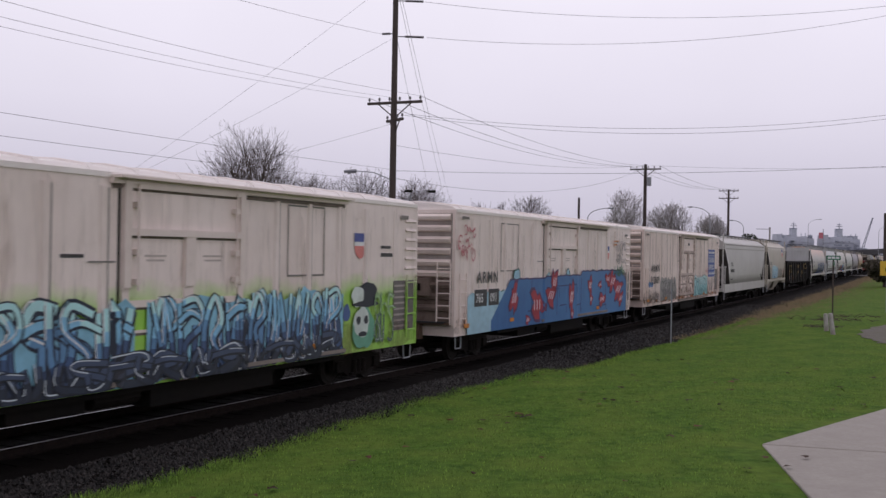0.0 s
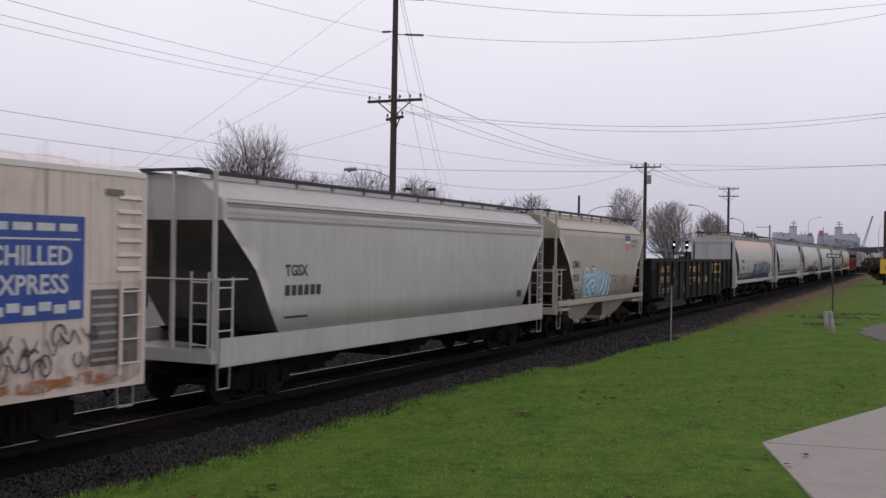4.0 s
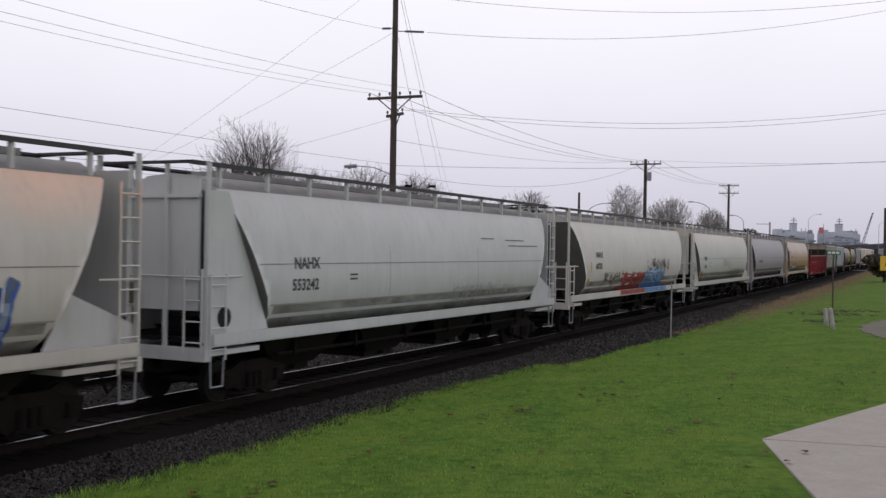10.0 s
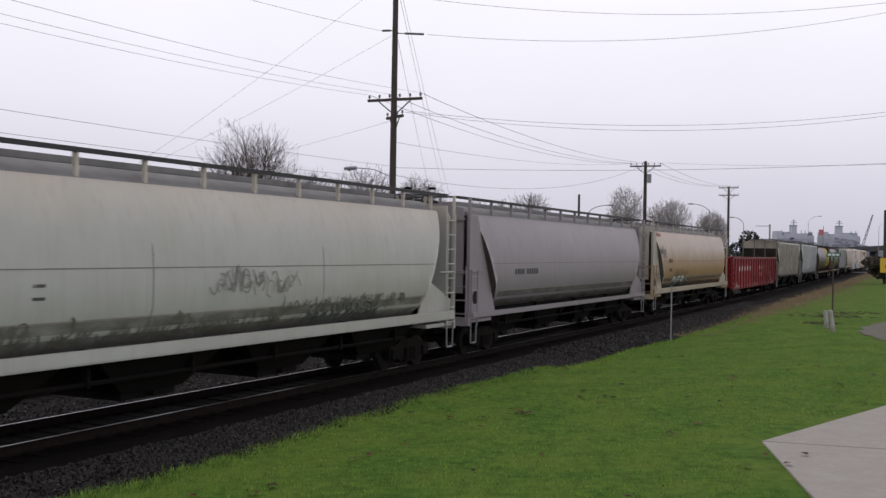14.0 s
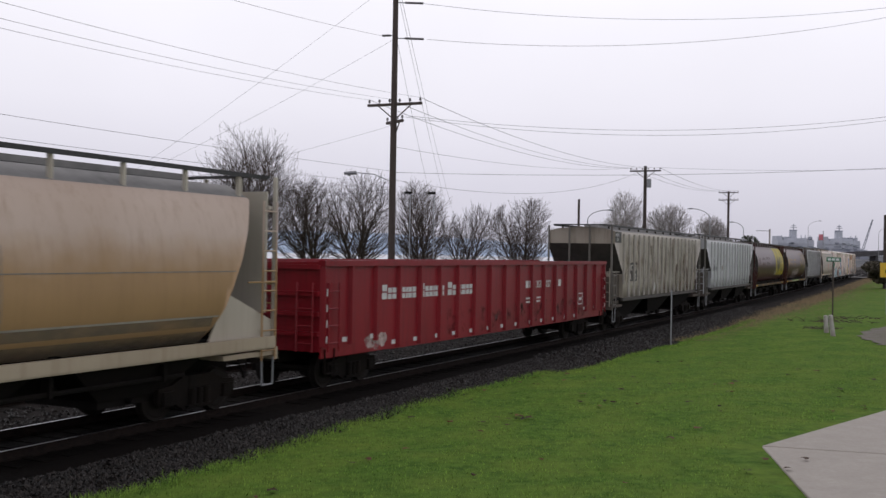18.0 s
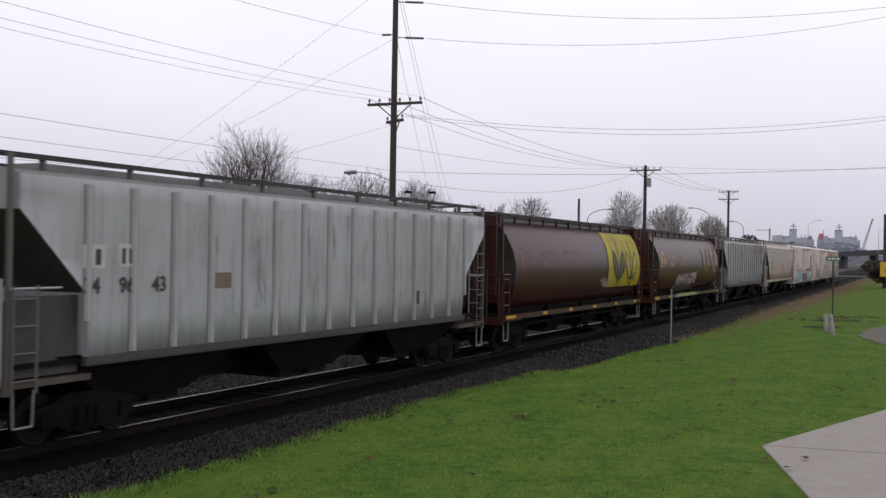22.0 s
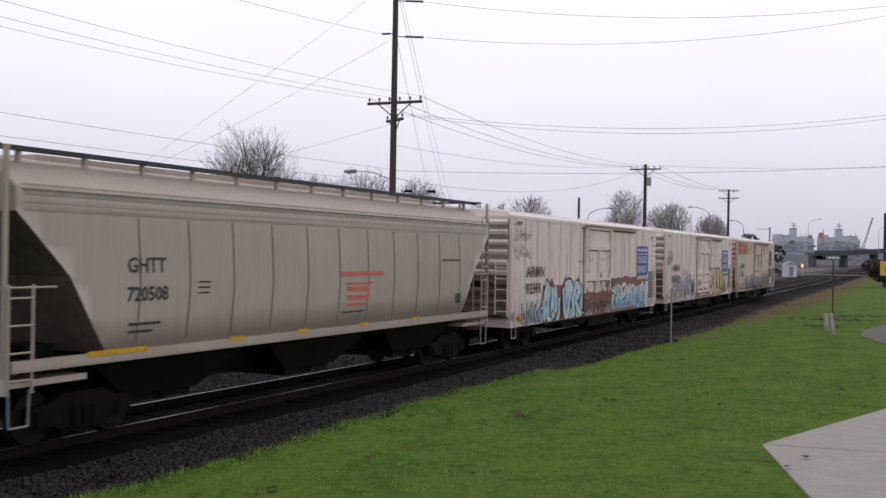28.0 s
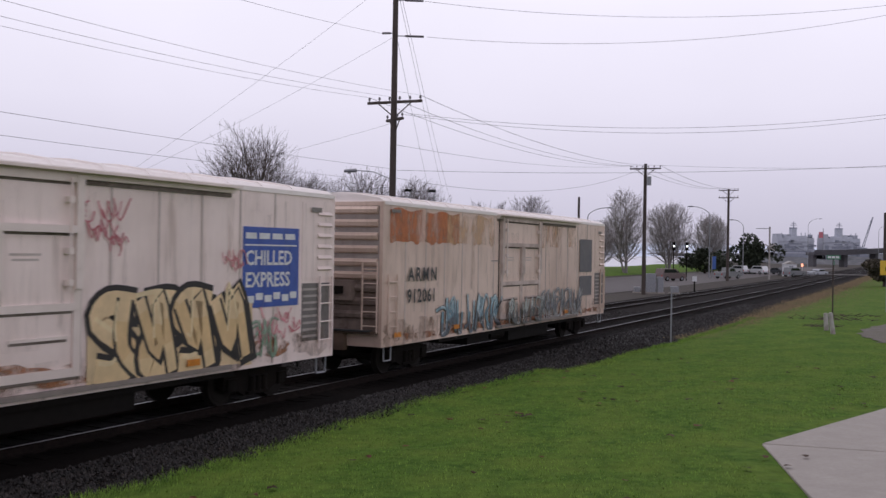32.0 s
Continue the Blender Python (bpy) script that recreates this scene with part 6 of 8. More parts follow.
scrawl(c, X(0.7), X(1.5), 2.0, 2.28, lambda z: 1.36, (70, 85, 130), 54, 3, 0.06)
# K
c, X, sd = car_k
bars_part(c, [(X(3.3 + 0.22 * i), 2.42, 0.16, 0.18) for i in range(4)] + [(X(4.35 + 0.22 * i), 2.42, 0.16, 0.18) for i in range(5)], M_MARK, sd)
# L
c, X, sd = car_l
bars_part(c, [(X(2.85 + 0.2 * i), 2.70, 0.14, 0.2) for i in range(4)] + [(X(2.88 + 0.17 * i), 2.24, 0.12, 0.18) for i in range(4)], worn(90, 75, 60, 0.3, 0.5), sd)
wild(c, X(3.9), X(7.3), 1.36, 2.0, sd, ((214, 212, 206), (150, 150, 148), (110, 112, 112)), (22, 22, 24), WHITE, 55, 4, 0.24, (38, 38, 40), label="white and black spray-painted tag", strokes=2)
scrawl(c, X(1.2), X(2.2), 3.0, 3.6, sd, (70, 62, 58), 56, 3, 0.07)
scrawl(c, X(0.35), X(1.5), 1.5, 2.45, lambda z: 1.36, (60, 58, 58), 57, 4, 0.06)
scrawl(c, X(7.4), X(10.9), 1.35, 1.95, sd, (105, 90, 75), 58, 5, 0.05)
scrawl(c, X(3.8), X(7.0), 2.0, 2.3, sd, (85, 70, 58), 59, 6, 0.05)
patch_of(c, sd, X, 0.6, 2.2, 4.0, 4.24, worn(150, 95, 80), 8, "stain", 3)
# M
c, X, sd = car_m
x = 2.75
for i, w_ in enumerate((0.40, 0.32, 0.32, 0.32, 0.32, 0.18, 0.32, 0.32, 0, 0.40, 0.32, 0.32, 0.17, 0.30, 0.17, 0.32, 0, 0.42, 0.34, 0.16, 0.32, 0.40, 0.32, 0.32)):
    w_ *= 0.75
    if w_:
        hh_ = 0.36 if i in (0, 9, 17) else 0.28
        bars_part(c, [(X(x), 2.04, w_ * 0.84, hh_ * 0.45), (X(x), 2.04 + hh_ * 0.55, w_ * 0.84, hh_ * 0.45)], M_WHITEMARK, sd, "block_mark", 0.03)
    x += w_ or 0.20
bars_part(c, [(X(12.55), 2.1, 0.26, 0.24), (X(12.9), 2.1, 0.26, 0.24)], M_WHITEMARK, sd, "block_mark", 0.03)
text_part(c, "353", X(13.55), 2.1, 0.24, M_WHITEMARK, sd, 0.03)
text_part(c, "037", X(14.5), 2.1, 0.24, M_WHITEMARK, sd, 0.03)
bars_part(c, [(X(18.08), 1.35, 0.56, 0.04), (X(18.08), 1.75, 0.56, 0.04), (X(18.08), 1.39, 0.04, 0.36), (X(18.6), 1.39, 0.04, 0.36), (X(15.8), 2.1, 0.28, 0.24), (X(12.6), 1.72, 0.4, 0.06), (X(12.6), 1.6, 0.4, 0.06), (X(13.6), 1.72, 0.4, 0.06), (X(13.6), 1.6, 0.35, 0.06), (X(18.18), 1.52, 0.36, 0.1)], worn(200, 200, 200, 0.3, 0.5), sd, "marking", 0.03)
for i in range(17):
    bars_part(c, [(X(0.9 + i * 1.19 + k), 0.90 if 3 < 1 + i * 1.19 < 18 else 1.12, 0.2, 0.11) for k in ((0.0, 0.32) if i % 3 != 1 else (0.1,))], M_WHITEMARK, sd, "reflector", 0.03)
bars_part(c, [(X(0.05), z, 0.08, 0.16) for z in (1.15, 1.5, 1.85, 2.2)] + [(X(21.2), z, 0.08, 0.16) for z in (1.15, 1.5, 1.85, 2.2)], M_WHITEMARK, sd, "reflector", 0.125)
patch_of(c, sd, X, 2.0, 3.0, 0.85, 1.25, worn(190, 175, 170), 9, "graffiti", 3, 0.025)
patch_of(c, sd, X, 6.5, 19.5, 0.9, 1.7, worn(60, 30, 30, 0.5, 0.7, 0.7), 10, "stain", 7, 0.022)
# N
c, X, sd = car_n
bars_part(c, [(X(2.42), 2.12, 1.4, 0.82)], mat("dark_panel", (0.05, 0.05, 0.05), 0.7, 0, (0.09, 0.085, 0.08), 4), sd, "number_panel", 0.012)
for w_, d, z in (("NC", 2.5, 2.6), ("SX", 3.3, 2.6), ("8", 2.6, 2.2), ("70", 3.25, 2.2)):
    text_part(c, w_, X(d), z, 0.27, worn(190, 185, 178, 0.3, 0.5), sd, 0.016)
bars_part(c, [(X(0.2), 3.80, 0.95, 0.46)], mat("dark_panel", (0.05, 0.05, 0.05), 0.7, 0, (0.09, 0.085, 0.08), 4), sd, "number_panel", 0.012)
text_part(c, "NCSX", X(0.28), 4.06, 0.13, M_WHITEMARK, sd, 0.02)
text_part(c, "870", X(0.40), 3.86, 0.13, M_WHITEMARK, sd, 0.02)
bm = bmesh.new()
blob(bm, X(7.05), 1.78, 0.16, 0.22, sd, 0.03, random.Random(1), 0, 0.0, 4)
part("marking", bm, M_WHITEMARK, c)
patch_of(c, sd, X, 11.5, 16.8, 1.45, 2.7, worn(84, 58, 42, 0.46, 0.66, 0.8, 1.6, (1.6, 1, 0.4)), 62, "stain", 5, 0.0135)
patch_of(c, sd, X, 2.0, 16.5, 1.45, 4.1, worn(110, 85, 62, 0.50, 0.70, 0.7, 1.6, (1, 1, 0.35)), 61, "stain", 9)
patch_of(c, sd, X, 1.8, 17.0, 1.45, 4.2, worn(72, 62, 53, 0.5, 0.72, 0.35, 1.1, (2.5, 1, 0.3)), 161, "stain", 10, 0.009)
# O
c, X, sd = car_o
patch_of(c, sd, X, 1.8, 16.6, 1.45, 4.2, worn(105, 102, 100, 0.52, 0.78, 0.35, 1.2, (2.0, 1, 0.4)), 163, "stain", 10, 0.01)
bars_part(c, [(X(1.4), 2.85, 0.5, 0.38), (X(2.2), 2.87, 0.45, 0.38)], M_WHITEMARK, sd, "block_panel", 0.012)
bars_part(c, [(X(1.5), 2.9, 0.08, 0.26), (X(1.68), 2.9, 0.12, 0.26), (X(2.28), 2.92, 0.08, 0.26), (X(2.45), 2.92, 0.12, 0.26), (X(13.0), 1.85, 0.26, 0.34)], worn(60, 62, 64, 0.3, 0.5), sd, "marking", 0.016)
for w_, d in (("34", 1.42), ("96", 2.22), ("43", 3.02)):
    text_part(c, w_, X(d), 2.44, 0.27, M_MARK, sd, 0.02)
bars_part(c, [(X(4.65), 2.45, 0.6, 0.3)], worn(120, 105, 92, 0.2, 0.4), sd, "marking", 0.012)
# P
c, X, sd = car_p
YEL = mat("yellow_panel", srgb(196, 180, 40, 1.1), 0.5, 0, srgb(176, 160, 36, 1.1), 2.5, srgb(92, 78, 34), 0.55, streak=0.45, spec=0.3)
DARKB = mat("dark_brown_mark", (0.03, 0.022, 0.02), 0.5)
bm = bmesh.new()
for i in range(10):
    for j in range(9):
        q = [(X(11.2 + 4.9 * a / 10), 1.90 + 2.26 * b_ / 9) for a, b_ in ((i, j), (i + 1, j), (i + 1, j + 1), (i, j + 1))]
        bm.faces.new([bm.verts.new((u, -sd(v) - 0.02, v)) for u, v in q])
bmesh.ops.remove_doubles(bm, verts=bm.verts[:], dist=0.001)
part("painted_panel", bm, YEL, c, "bright yellow panel with dark leaf shapes", True)
leafpair(c, sd, X, 11.75, 1.95, 1.8, 3.45, DARKB, YEL, (0.015, 0.13))
bm = bmesh.new()
for d in (11.9, 12.68, 12.80, 13.62, 13.95, 14.6, 14.72, 15.5):
    ribbon(bm, [(X(d), 3.0), (X(d) - 0.02, 3.95)], 0.04, sd, 0.026)
part("emblem", bm, DARKB, c)
bm = bmesh.new()
for z in (1.95, 2.25):
    ribbon(bm, curve([(X(13.9), z + 0.55), (X(14.3), z + 0.2), (X(14.68), z), (X(15.06), z + 0.2), (X(15.46), z + 0.55)], 4), 0.05, sd, 0.027)
part("emblem", bm, DARKB, c)
FADE = worn(140, 118, 105, 0.4, 0.62, 0.6)
bars_part(c, [(X(1.3), 2.7, 0.36, 0.72), (X(1.8), 2.85, 0.6, 0.45), (X(3.3), 3.15, 1.7, 0.18), (X(3.3), 2.75, 1.5, 0.2), (X(5.6), 3.2, 2.0, 0.18), (X(5.6), 2.8, 1.8, 0.2)], FADE, sd, "faded_mark", 0.013)
scrawl(c, X(10.3), X(11.7), 1.9, 2.3, sd, (165, 160, 165), 63, 4, 0.06)
bars_part(c, [(X(d), 1.14, 0.85 if d < 0.3 else 0.42, 0.1) for d in (0.1, 3.5, 6.3, 9.2, 12.2, 15.2)], M_YELLOW, lambda z: 1.53, "reflector", 0.012)
# Q
c, X, sd = car_q
TANM = worn(196, 165, 112, 0.3, 0.58, 0.85)
bars_part(c, [(X(1.2), 2.68, 0.36, 0.72)], TANM, sd, "block_mark", 0.013)
bm = bmesh.new()
rng = random.Random(3)
blob(bm, X(2.0), 3.05, 0.3, 0.3, sd, 0.013, rng, 0, 0.75, 22)
part("emblem", bm, TANM, c, "faded leaf emblem")
for d in (2.8, 5.6):
    text_part(c, "Government" if d < 4 else "Gouvernement", X(d), 3.12, 0.22, TANM, sd, 0.013)
    text_part(c, "of Canada" if d < 4 else "du Canada", X(d), 2.74, 0.22, TANM, sd, 0.013)
wild(c, X(4.95), X(9.6), 1.3, 2.35, sd, ((168, 152, 148), (150, 134, 130), (132, 116, 112)), (56, 42, 40), (196, 186, 182), 65, 6, 0.20, (128, 112, 106), label="grey spray-painted tag", strokes=2)
patch_of(c, lambda z: 1.53, X, 4.7, 9.7, 1.12, 1.28, worn(160, 175, 120, 0.25, 0.45), 66, "graffiti", 8, 0.012)
LEAFY = worn(196, 170, 92, 0.36, 0.6, 0.85)
leafpair(c, sd, X, 11.1, 2.3, 1.9, 3.9, LEAFY, next(o for o in c.children if o.name.startswith("body")).data.materials[0], (0.135, 0.135))
bars_part(c, [(X(d), 1.14, 0.85 if d < 0.3 else 0.42, 0.1) for d in (0.1, 3.0, 7.0, 9.4, 12.6, 15.4)], M_YELLOW, lambda z: 1.53, "reflector", 0.012)
# R
c, X, sd = car_r
patch_of(c, sd, X, 1.8, 17.0, 1.45, 4.2, worn(84, 80, 78, 0.5, 0.75, 0.45, 1.2, (2.5, 1, 0.3)), 165, "stain", 10, 0.01)
for d0_, d1_, zl, lo_ in ((12.2, 17.6, 3.6, 0.42), (14.4, 16.8, 2.7, 0.50)):
    swath(c, sd, [X(d0_) + (d1_ - d0_) * i / 40 for i in range(41)], lambda x: 4.24, lambda x: zl - 0.3 * noise.noise((x * 2.5, 6, 0)), worn(136, 84, 58, lo_, lo_ + 0.24, 0.85, 1.3, (1.8, 1, 0.35)), 0.014 + zl * 0.001, "stain")
bars_part(c, [(X(2.2 + 0.5 * i), 2.3 + 0.02 * i, 0.3, 0.2) for i in range(8)], worn(95, 95, 95, 0.45, 0.65, 0.6), sd, "faded_mark", 0.012)
# S
c, X, sd = car_s
text_part(c, "GHTT", X(2.45), 2.76, 0.26, M_MARK, sd)
text_part(c, "720508", X(2.45), 2.27, 0.25, M_MARK, sd)
REDM = paint(190, 95, 80)
bars_part(c, [(X(9.3), 2.6, 2.0, 0.1), (X(9.5), 2.4, 1.3, 0.05), (X(9.6), 2.25, 1.0, 0.1), (X(9.6), 2.05, 1.0, 0.1), (X(9.6), 1.9, 0.9, 0.06)], REDM, sd, "marking", 0.012)
bars_part(c, [(X(2.5), 1.85, 0.8, 0.05), (X(2.5), 1.72, 0.6, 0.05), (X(9.4), 1.75, 1.0, 0.04), (X(4.3), 2.55, 0.35, 0.03), (X(4.3), 2.45, 0.35, 0.03), (X(4.3), 2.35, 0.3, 0.03), (X(15.5), 1.75, 0.35, 0.28), (X(14.6), 2.95, 1.2, 0.04)], M_MARK, sd)
bars_part(c, [(X(d), 1.40, 1.4 if d < 2 else 0.42, 0.09) for d in (1.6, 5.3, 7.6, 10.2, 12.9)], M_YELLOW, lambda z: 1.52, "reflector", 0.012)
SEAM = mat("seam_grime", (0.13, 0.115, 0.10), 0.7)
for i in range(11):
    bm = bmesh.new()
    ribbon(bm, [(X(2.7 + 1.3 * i), 1.55), (X(2.78 + 1.3 * i), 2.5), (X(2.72 + 1.3 * i), 3.68)], 0.03, sd, 0.008)
    part("panel_seam", bm, SEAM, c)
# T
c, X, sd = car_t
scrawl(c, X(0.1), X(1.5), 3.55, 4.1, sd, (120, 100, 98), 71, 4, 0.035)
scrawl(c, X(0.1), X(1.6), 3.0, 3.4, sd, (120, 100, 98), 72, 4, 0.035)
M_MAROON = mat("maroon_spray_paint", srgb(112, 62, 54, 1.35), 0.5, 0, srgb(92, 50, 44, 1.35), 1.6, srgb(130, 90, 74, 1.35), 0.5, streak=0.4)


def ragged(x):
    return 0.10 * noise.noise((x * 1.1, 5, 0)) + 0.07 * abs(noise.noise((x * 7, 8, 0))) - 0.05


swath(c, sd, [X(2.9 + 0.1 * i) for i in range(42)], lambda x: 2.12 + 0.3 * max(0.0, 1 - abs(((x - X(0)) % 1.5) - 0.75) / 0.3) + ragged(x), lambda x: 0.81, paint(132, 62, 60), 0.02, label="maroon backing with arrow points")
swath(c, sd, [X(6.9 + 0.06 * i) for i in range(163)], lambda x: (1.75 if x < X(10.9) else 2.28) + ragged(x), lambda x: 0.81, M_MAROON, 0.022, label="ragged band of maroon spray paint")
wild(c, X(2.8), X(7.1), 0.84, 2.1, sd, ((176, 200, 220), (160, 190, 212), (176, 206, 222)), (40, 38, 52), (214, 228, 236), 74, 4, 0.30, None, 0.028, "pale blue spray-painted piece on maroon", 2)
wild(c, X(10.95), X(16.6), 0.84, 1.95, sd, ((226, 232, 236), (190, 214, 228), (140, 184, 208), (120, 170, 198)), (52, 42, 46), WHITE, 75, 7, 0.22, (150, 190, 212), 0.03, "white and pale blue spray-painted piece", 2)
wild(c, X(7.2), X(10.9), 0.84, 1.55, sd, ((120, 84, 72), (96, 62, 54), (150, 168, 160)), (60, 42, 40), (196, 190, 180), 79, 5, 0.12, None, 0.03, "", 2)
patch_of(c, lambda z: sd(z), X, 9.3, 10.4, 3.32, 3.5, worn(205, 165, 110, 0.3, 0.5), 78, "stain", 3, 0.02)
wild(c, X(0.9), X(2.8), 0.86, 1.62, sd, ((190, 204, 208), (150, 172, 182)), (56, 58, 64), WHITE, 76, 4, 0.16, None, 0.03, "", 2)
patch_of(c, sd, X, 0.5, 1.3, 0.95, 1.2, worn(190, 120, 50), 77, "stain", 2, 0.03)
patch_of(c, sd, X, 6.9, 11.1, 0.85, 2.3, worn(66, 48, 42, 0.42, 0.66, 0.75, 1.7, (1.2, 1, 0.7)), 98, "stain", 6, 0.04)
# U
c, X, sd = car_u
wild(c, X(1.5), X(6.8), 0.82, 2.05, sd, ((150, 146, 150), (166, 160, 172), (142, 138, 156), (188, 184, 188)), (96, 94, 104), (206, 204, 206), 81, 6, 0.20, (160, 155, 162), label="lavender-grey spray-painted piece", strokes=2)
scrawl(c, X(0.2), X(1.4), 2.6, 3.5, sd, (70, 66, 66), 82, 3, 0.06)
scrawl(c, X(3.4), X(5.4), 2.15, 2.4, sd, (60, 60, 66), 83, 4, 0.04)
scrawl(c, X(6.0), X(6.9), 1.0, 2.4, sd, (60, 60, 66), 84, 2, 0.05)
wild(c, X(11.2), X(15.4), 0.88, 2.35, sd, ((206, 180, 140), (200, 170, 124), (206, 180, 136)), (34, 28, 28), (214, 190, 150), 85, 4, 0.30, (196, 172, 134), label="tan spray-painted piece with black outline", strokes=2)
scrawl(c, X(11.1), X(11.9), 3.0, 4.0, sd, (175, 95, 105), 86, 2, 0.05)
scrawl(c, X(14.6), X(15.2), 2.75, 3.1, sd, (180, 110, 115), 87, 2, 0.05)
scrawl(c, X(15.3), X(17.2), 1.2, 1.9, sd, (185, 105, 115), 88, 5, 0.05)
wild(c, X(15.1), X(16.4), 0.95, 1.8, sd, ((140, 160, 140), (120, 145, 122)), (82, 100, 84), (176, 186, 174), 89, 4, 0.10, None, strokes=2)
patch_of(c, sd, X, 7.0, 16.6, 0.95, 1.35, worn(150, 100, 65, 0.45, 0.62), 90, "stain", 9)
bars_part(c, [(X(7.7), 1.55, 0.6, 0.35), (X(4.2), 1.2, 0.4, 0.13), (X(6.2), 1.45, 0.4, 0.12), (X(3.0), 1.1, 0.4, 0.13)], M_YELLOW, sd, "reflector", 0.1)
# V
c, X, sd = car_v
for d0_, d1_, col, lo_ in ((0.3, 4.4, (172, 98, 50), 0.33), (3.6, 7.0, (196, 160, 122), 0.42), (11.2, 14.8, (190, 150, 112), 0.46)):
    swath(c, sd, [X(d0_) + (d1_ - d0_) * i / 30 for i in range(31)], lambda x: 4.25 + 0.04 * math.sin(5 * x), lambda x: 3.45 - 0.25 * abs(noise.noise((x * 2.2, 2, 0))), worn(*col, lo_, lo_ + 0.24, 0.9, 1.0, (1.3, 1, 0.5)), 0.013 + d0_ * 0.0002, "stain")
wild(c, X(3.0), X(7.4), 0.84, 1.95, sd, ((150, 176, 184), (110, 140, 152), (90, 100, 108)), (48, 48, 52), WHITE, 93, 7, 0.13, None, label="faded pale blue spray-painted piece", strokes=2)
wild(c, X(7.9), X(10.8), 0.9, 1.75, sd, ((150, 156, 150), (90, 92, 92)), (50, 50, 52), WHITE, 94, 5, 0.12, None, 0.09, strokes=2)
wild(c, X(11.1), X(15.6), 0.84, 1.95, sd, ((150, 150, 150), (110, 112, 116), (170, 172, 172)), (42, 42, 46), WHITE, 95, 9, 0.10, None, strokes=3)
bars_part(c, [(X(15.3), 2.5, 1.5, 1.25), (X(15.3), 1.6, 1.5, 0.75)], mat("dark_grey_panel", (0.085, 0.085, 0.10), 0.6, 0, (0.13, 0.125, 0.13), 3, (0.20, 0.18, 0.17), 0.4), sd, "hatch_panel", 0.03, "dark grey machinery panel")
patch_of(c, sd, X, 0.6, 17.6, 0.9, 1.1, worn(140, 90, 60, 0.42, 0.62), 96, "stain", 14)

# shadow lines under the smooth hoppers' eaves, drawn as dark strips
for q, X, sd in (car_d, car_e, car_s):
    bm = bmesh.new()
    ribbon(bm, [(X(0.25), 4.03), (-X(0.25), 4.03)], 0.035, lambda z: 1.5, 0.01)
    part("eave_line", bm, M_SEAMSHADE, q)
# ---- poles and wires ----
def tube_net(paths, sides=3):
    """Verts and faces of many thin tubes; each path is a list of (point, radius)."""
    vs, fs = [], []
    for path in paths:
        prev = None
        for i, (p, r) in enumerate(path):
            a = path[max(0, i - 1)][0]
            b = path[min(len(path) - 1, i + 1)][0]
            d = Vector((b[0] - a[0], b[1] - a[1], b[2] - a[2]))
            if d.length < 1e-6:
                d = Vector((0, 0, 1))
            u = d.orthogonal().normalized()
            w = d.normalized().cross(u)
            o = len(vs)
            for k in range(sides):
                c, s = math.cos(6.2832 * k / sides), math.sin(6.2832 * k / sides)
                vs.append((p[0] + (u.x * c + w.x * s) * r, p[1] + (u.y * c + w.y * s) * r, p[2] + (u.z * c + w.z * s) * r))
            if prev is not None:
                for k in range(sides):
                    j = (k + 1) % sides
                    fs.append((prev + k, prev + j, o + j, o + k))
            prev = o
    return vs, fs


def wire(p, q, sag=0.4, r=0.010, label="thin dark overhead wire between poles", n=24):
    pts = []
    for i in range(n + 1):
        f = i / n
        pts.append(((p[0] + (q[0] - p[0]) * f, p[1] + (q[1] - p[1]) * f, p[2] + (q[2] - p[2]) * f - 4 * sag * f * (1 - f)), r))
    v, f = tube_net([pts], 4)
    return tagged(cloud_mesh("overhead_wire", v, f, M_WIRE), label, "wire", "overhead wires")


def pole_part(pole, p, q, r, material=M_WOOD, name="crossarm", square=False, n=8, r2=None):
    bm = bmesh.new()
    rod(bm, p, q, r, 4 if square else n, r2)
    return part(name, bm, material, pole)


def arm(pole, x, y, z, dx, dy, ln, drop=0.75, pins=6):
    """A crossarm with two braces and its pin insulators; returns the pin tops."""
    pole_part(pole, (x - dx * ln / 2, y - dy * ln / 2, z), (x + dx * ln / 2, y + dy * ln / 2, z), 0.085, square=True)
    for s in (-1, 1):
        pole_part(pole, (x + s * dx * ln * 0.3, y + s * dy * ln * 0.3, z - 0.05), (x, y, z - drop), 0.03, name="brace")
    out = []
    for i in range(pins):
        f = -0.47 + 0.94 * i / (pins - 1)
        px, py = x + dx * ln * f, y + dy * ln * f
        bm = bmesh.new()
        rod(bm, (px, py, z + 0.06), (px, py, z + 0.16), 0.02, 6)
        rod(bm, (px, py, z + 0.14), (px, py, z + 0.27), 0.065, 8, 0.045)
        part("insulator", bm, M_INSUL, pole)
        out.append((px, py, z + 0.28))
    return out


def utility_pole(x, y, top, r0, r1, label, material=M_WOOD, lean=(0, 0)):
    p = tagged(empty("utility_pole"), label, "utility pole", "utility poles")
    pole_part(p, (x, y, -0.55), (x + lean[0], y + lean[1], top), r0, material, "pole", n=12, r2=r1)
    return p


main = utility_pole(-2.50, 50, 16.6, 0.19, 0.13, "tall dark wooden utility pole with crossarm and street lamp")
pins1 = arm(main, -2.47, 50, 10.4, 0.91, -0.41, 2.95)
arm(main, -2.45, 50, 9.55, 0.55, -0.83, 1.5, 0.7, 4)
for z, dx in ((13.75, -0.62), (13.62, 1.4), (15.35, 1.35)):
    pole_part(main, (-2.5, 50, z), (-2.5 + dx * 0.45, 50 - 0.1, z - 0.02), 0.025, M_GALV, "bracket")
    pole_part(main, (-2.5 + dx * 0.35, 50 - 0.1, z - 0.02), (-2.5 + dx, 50 - 0.2, z - 0.06), 0.055, M_INSUL, "insulator")
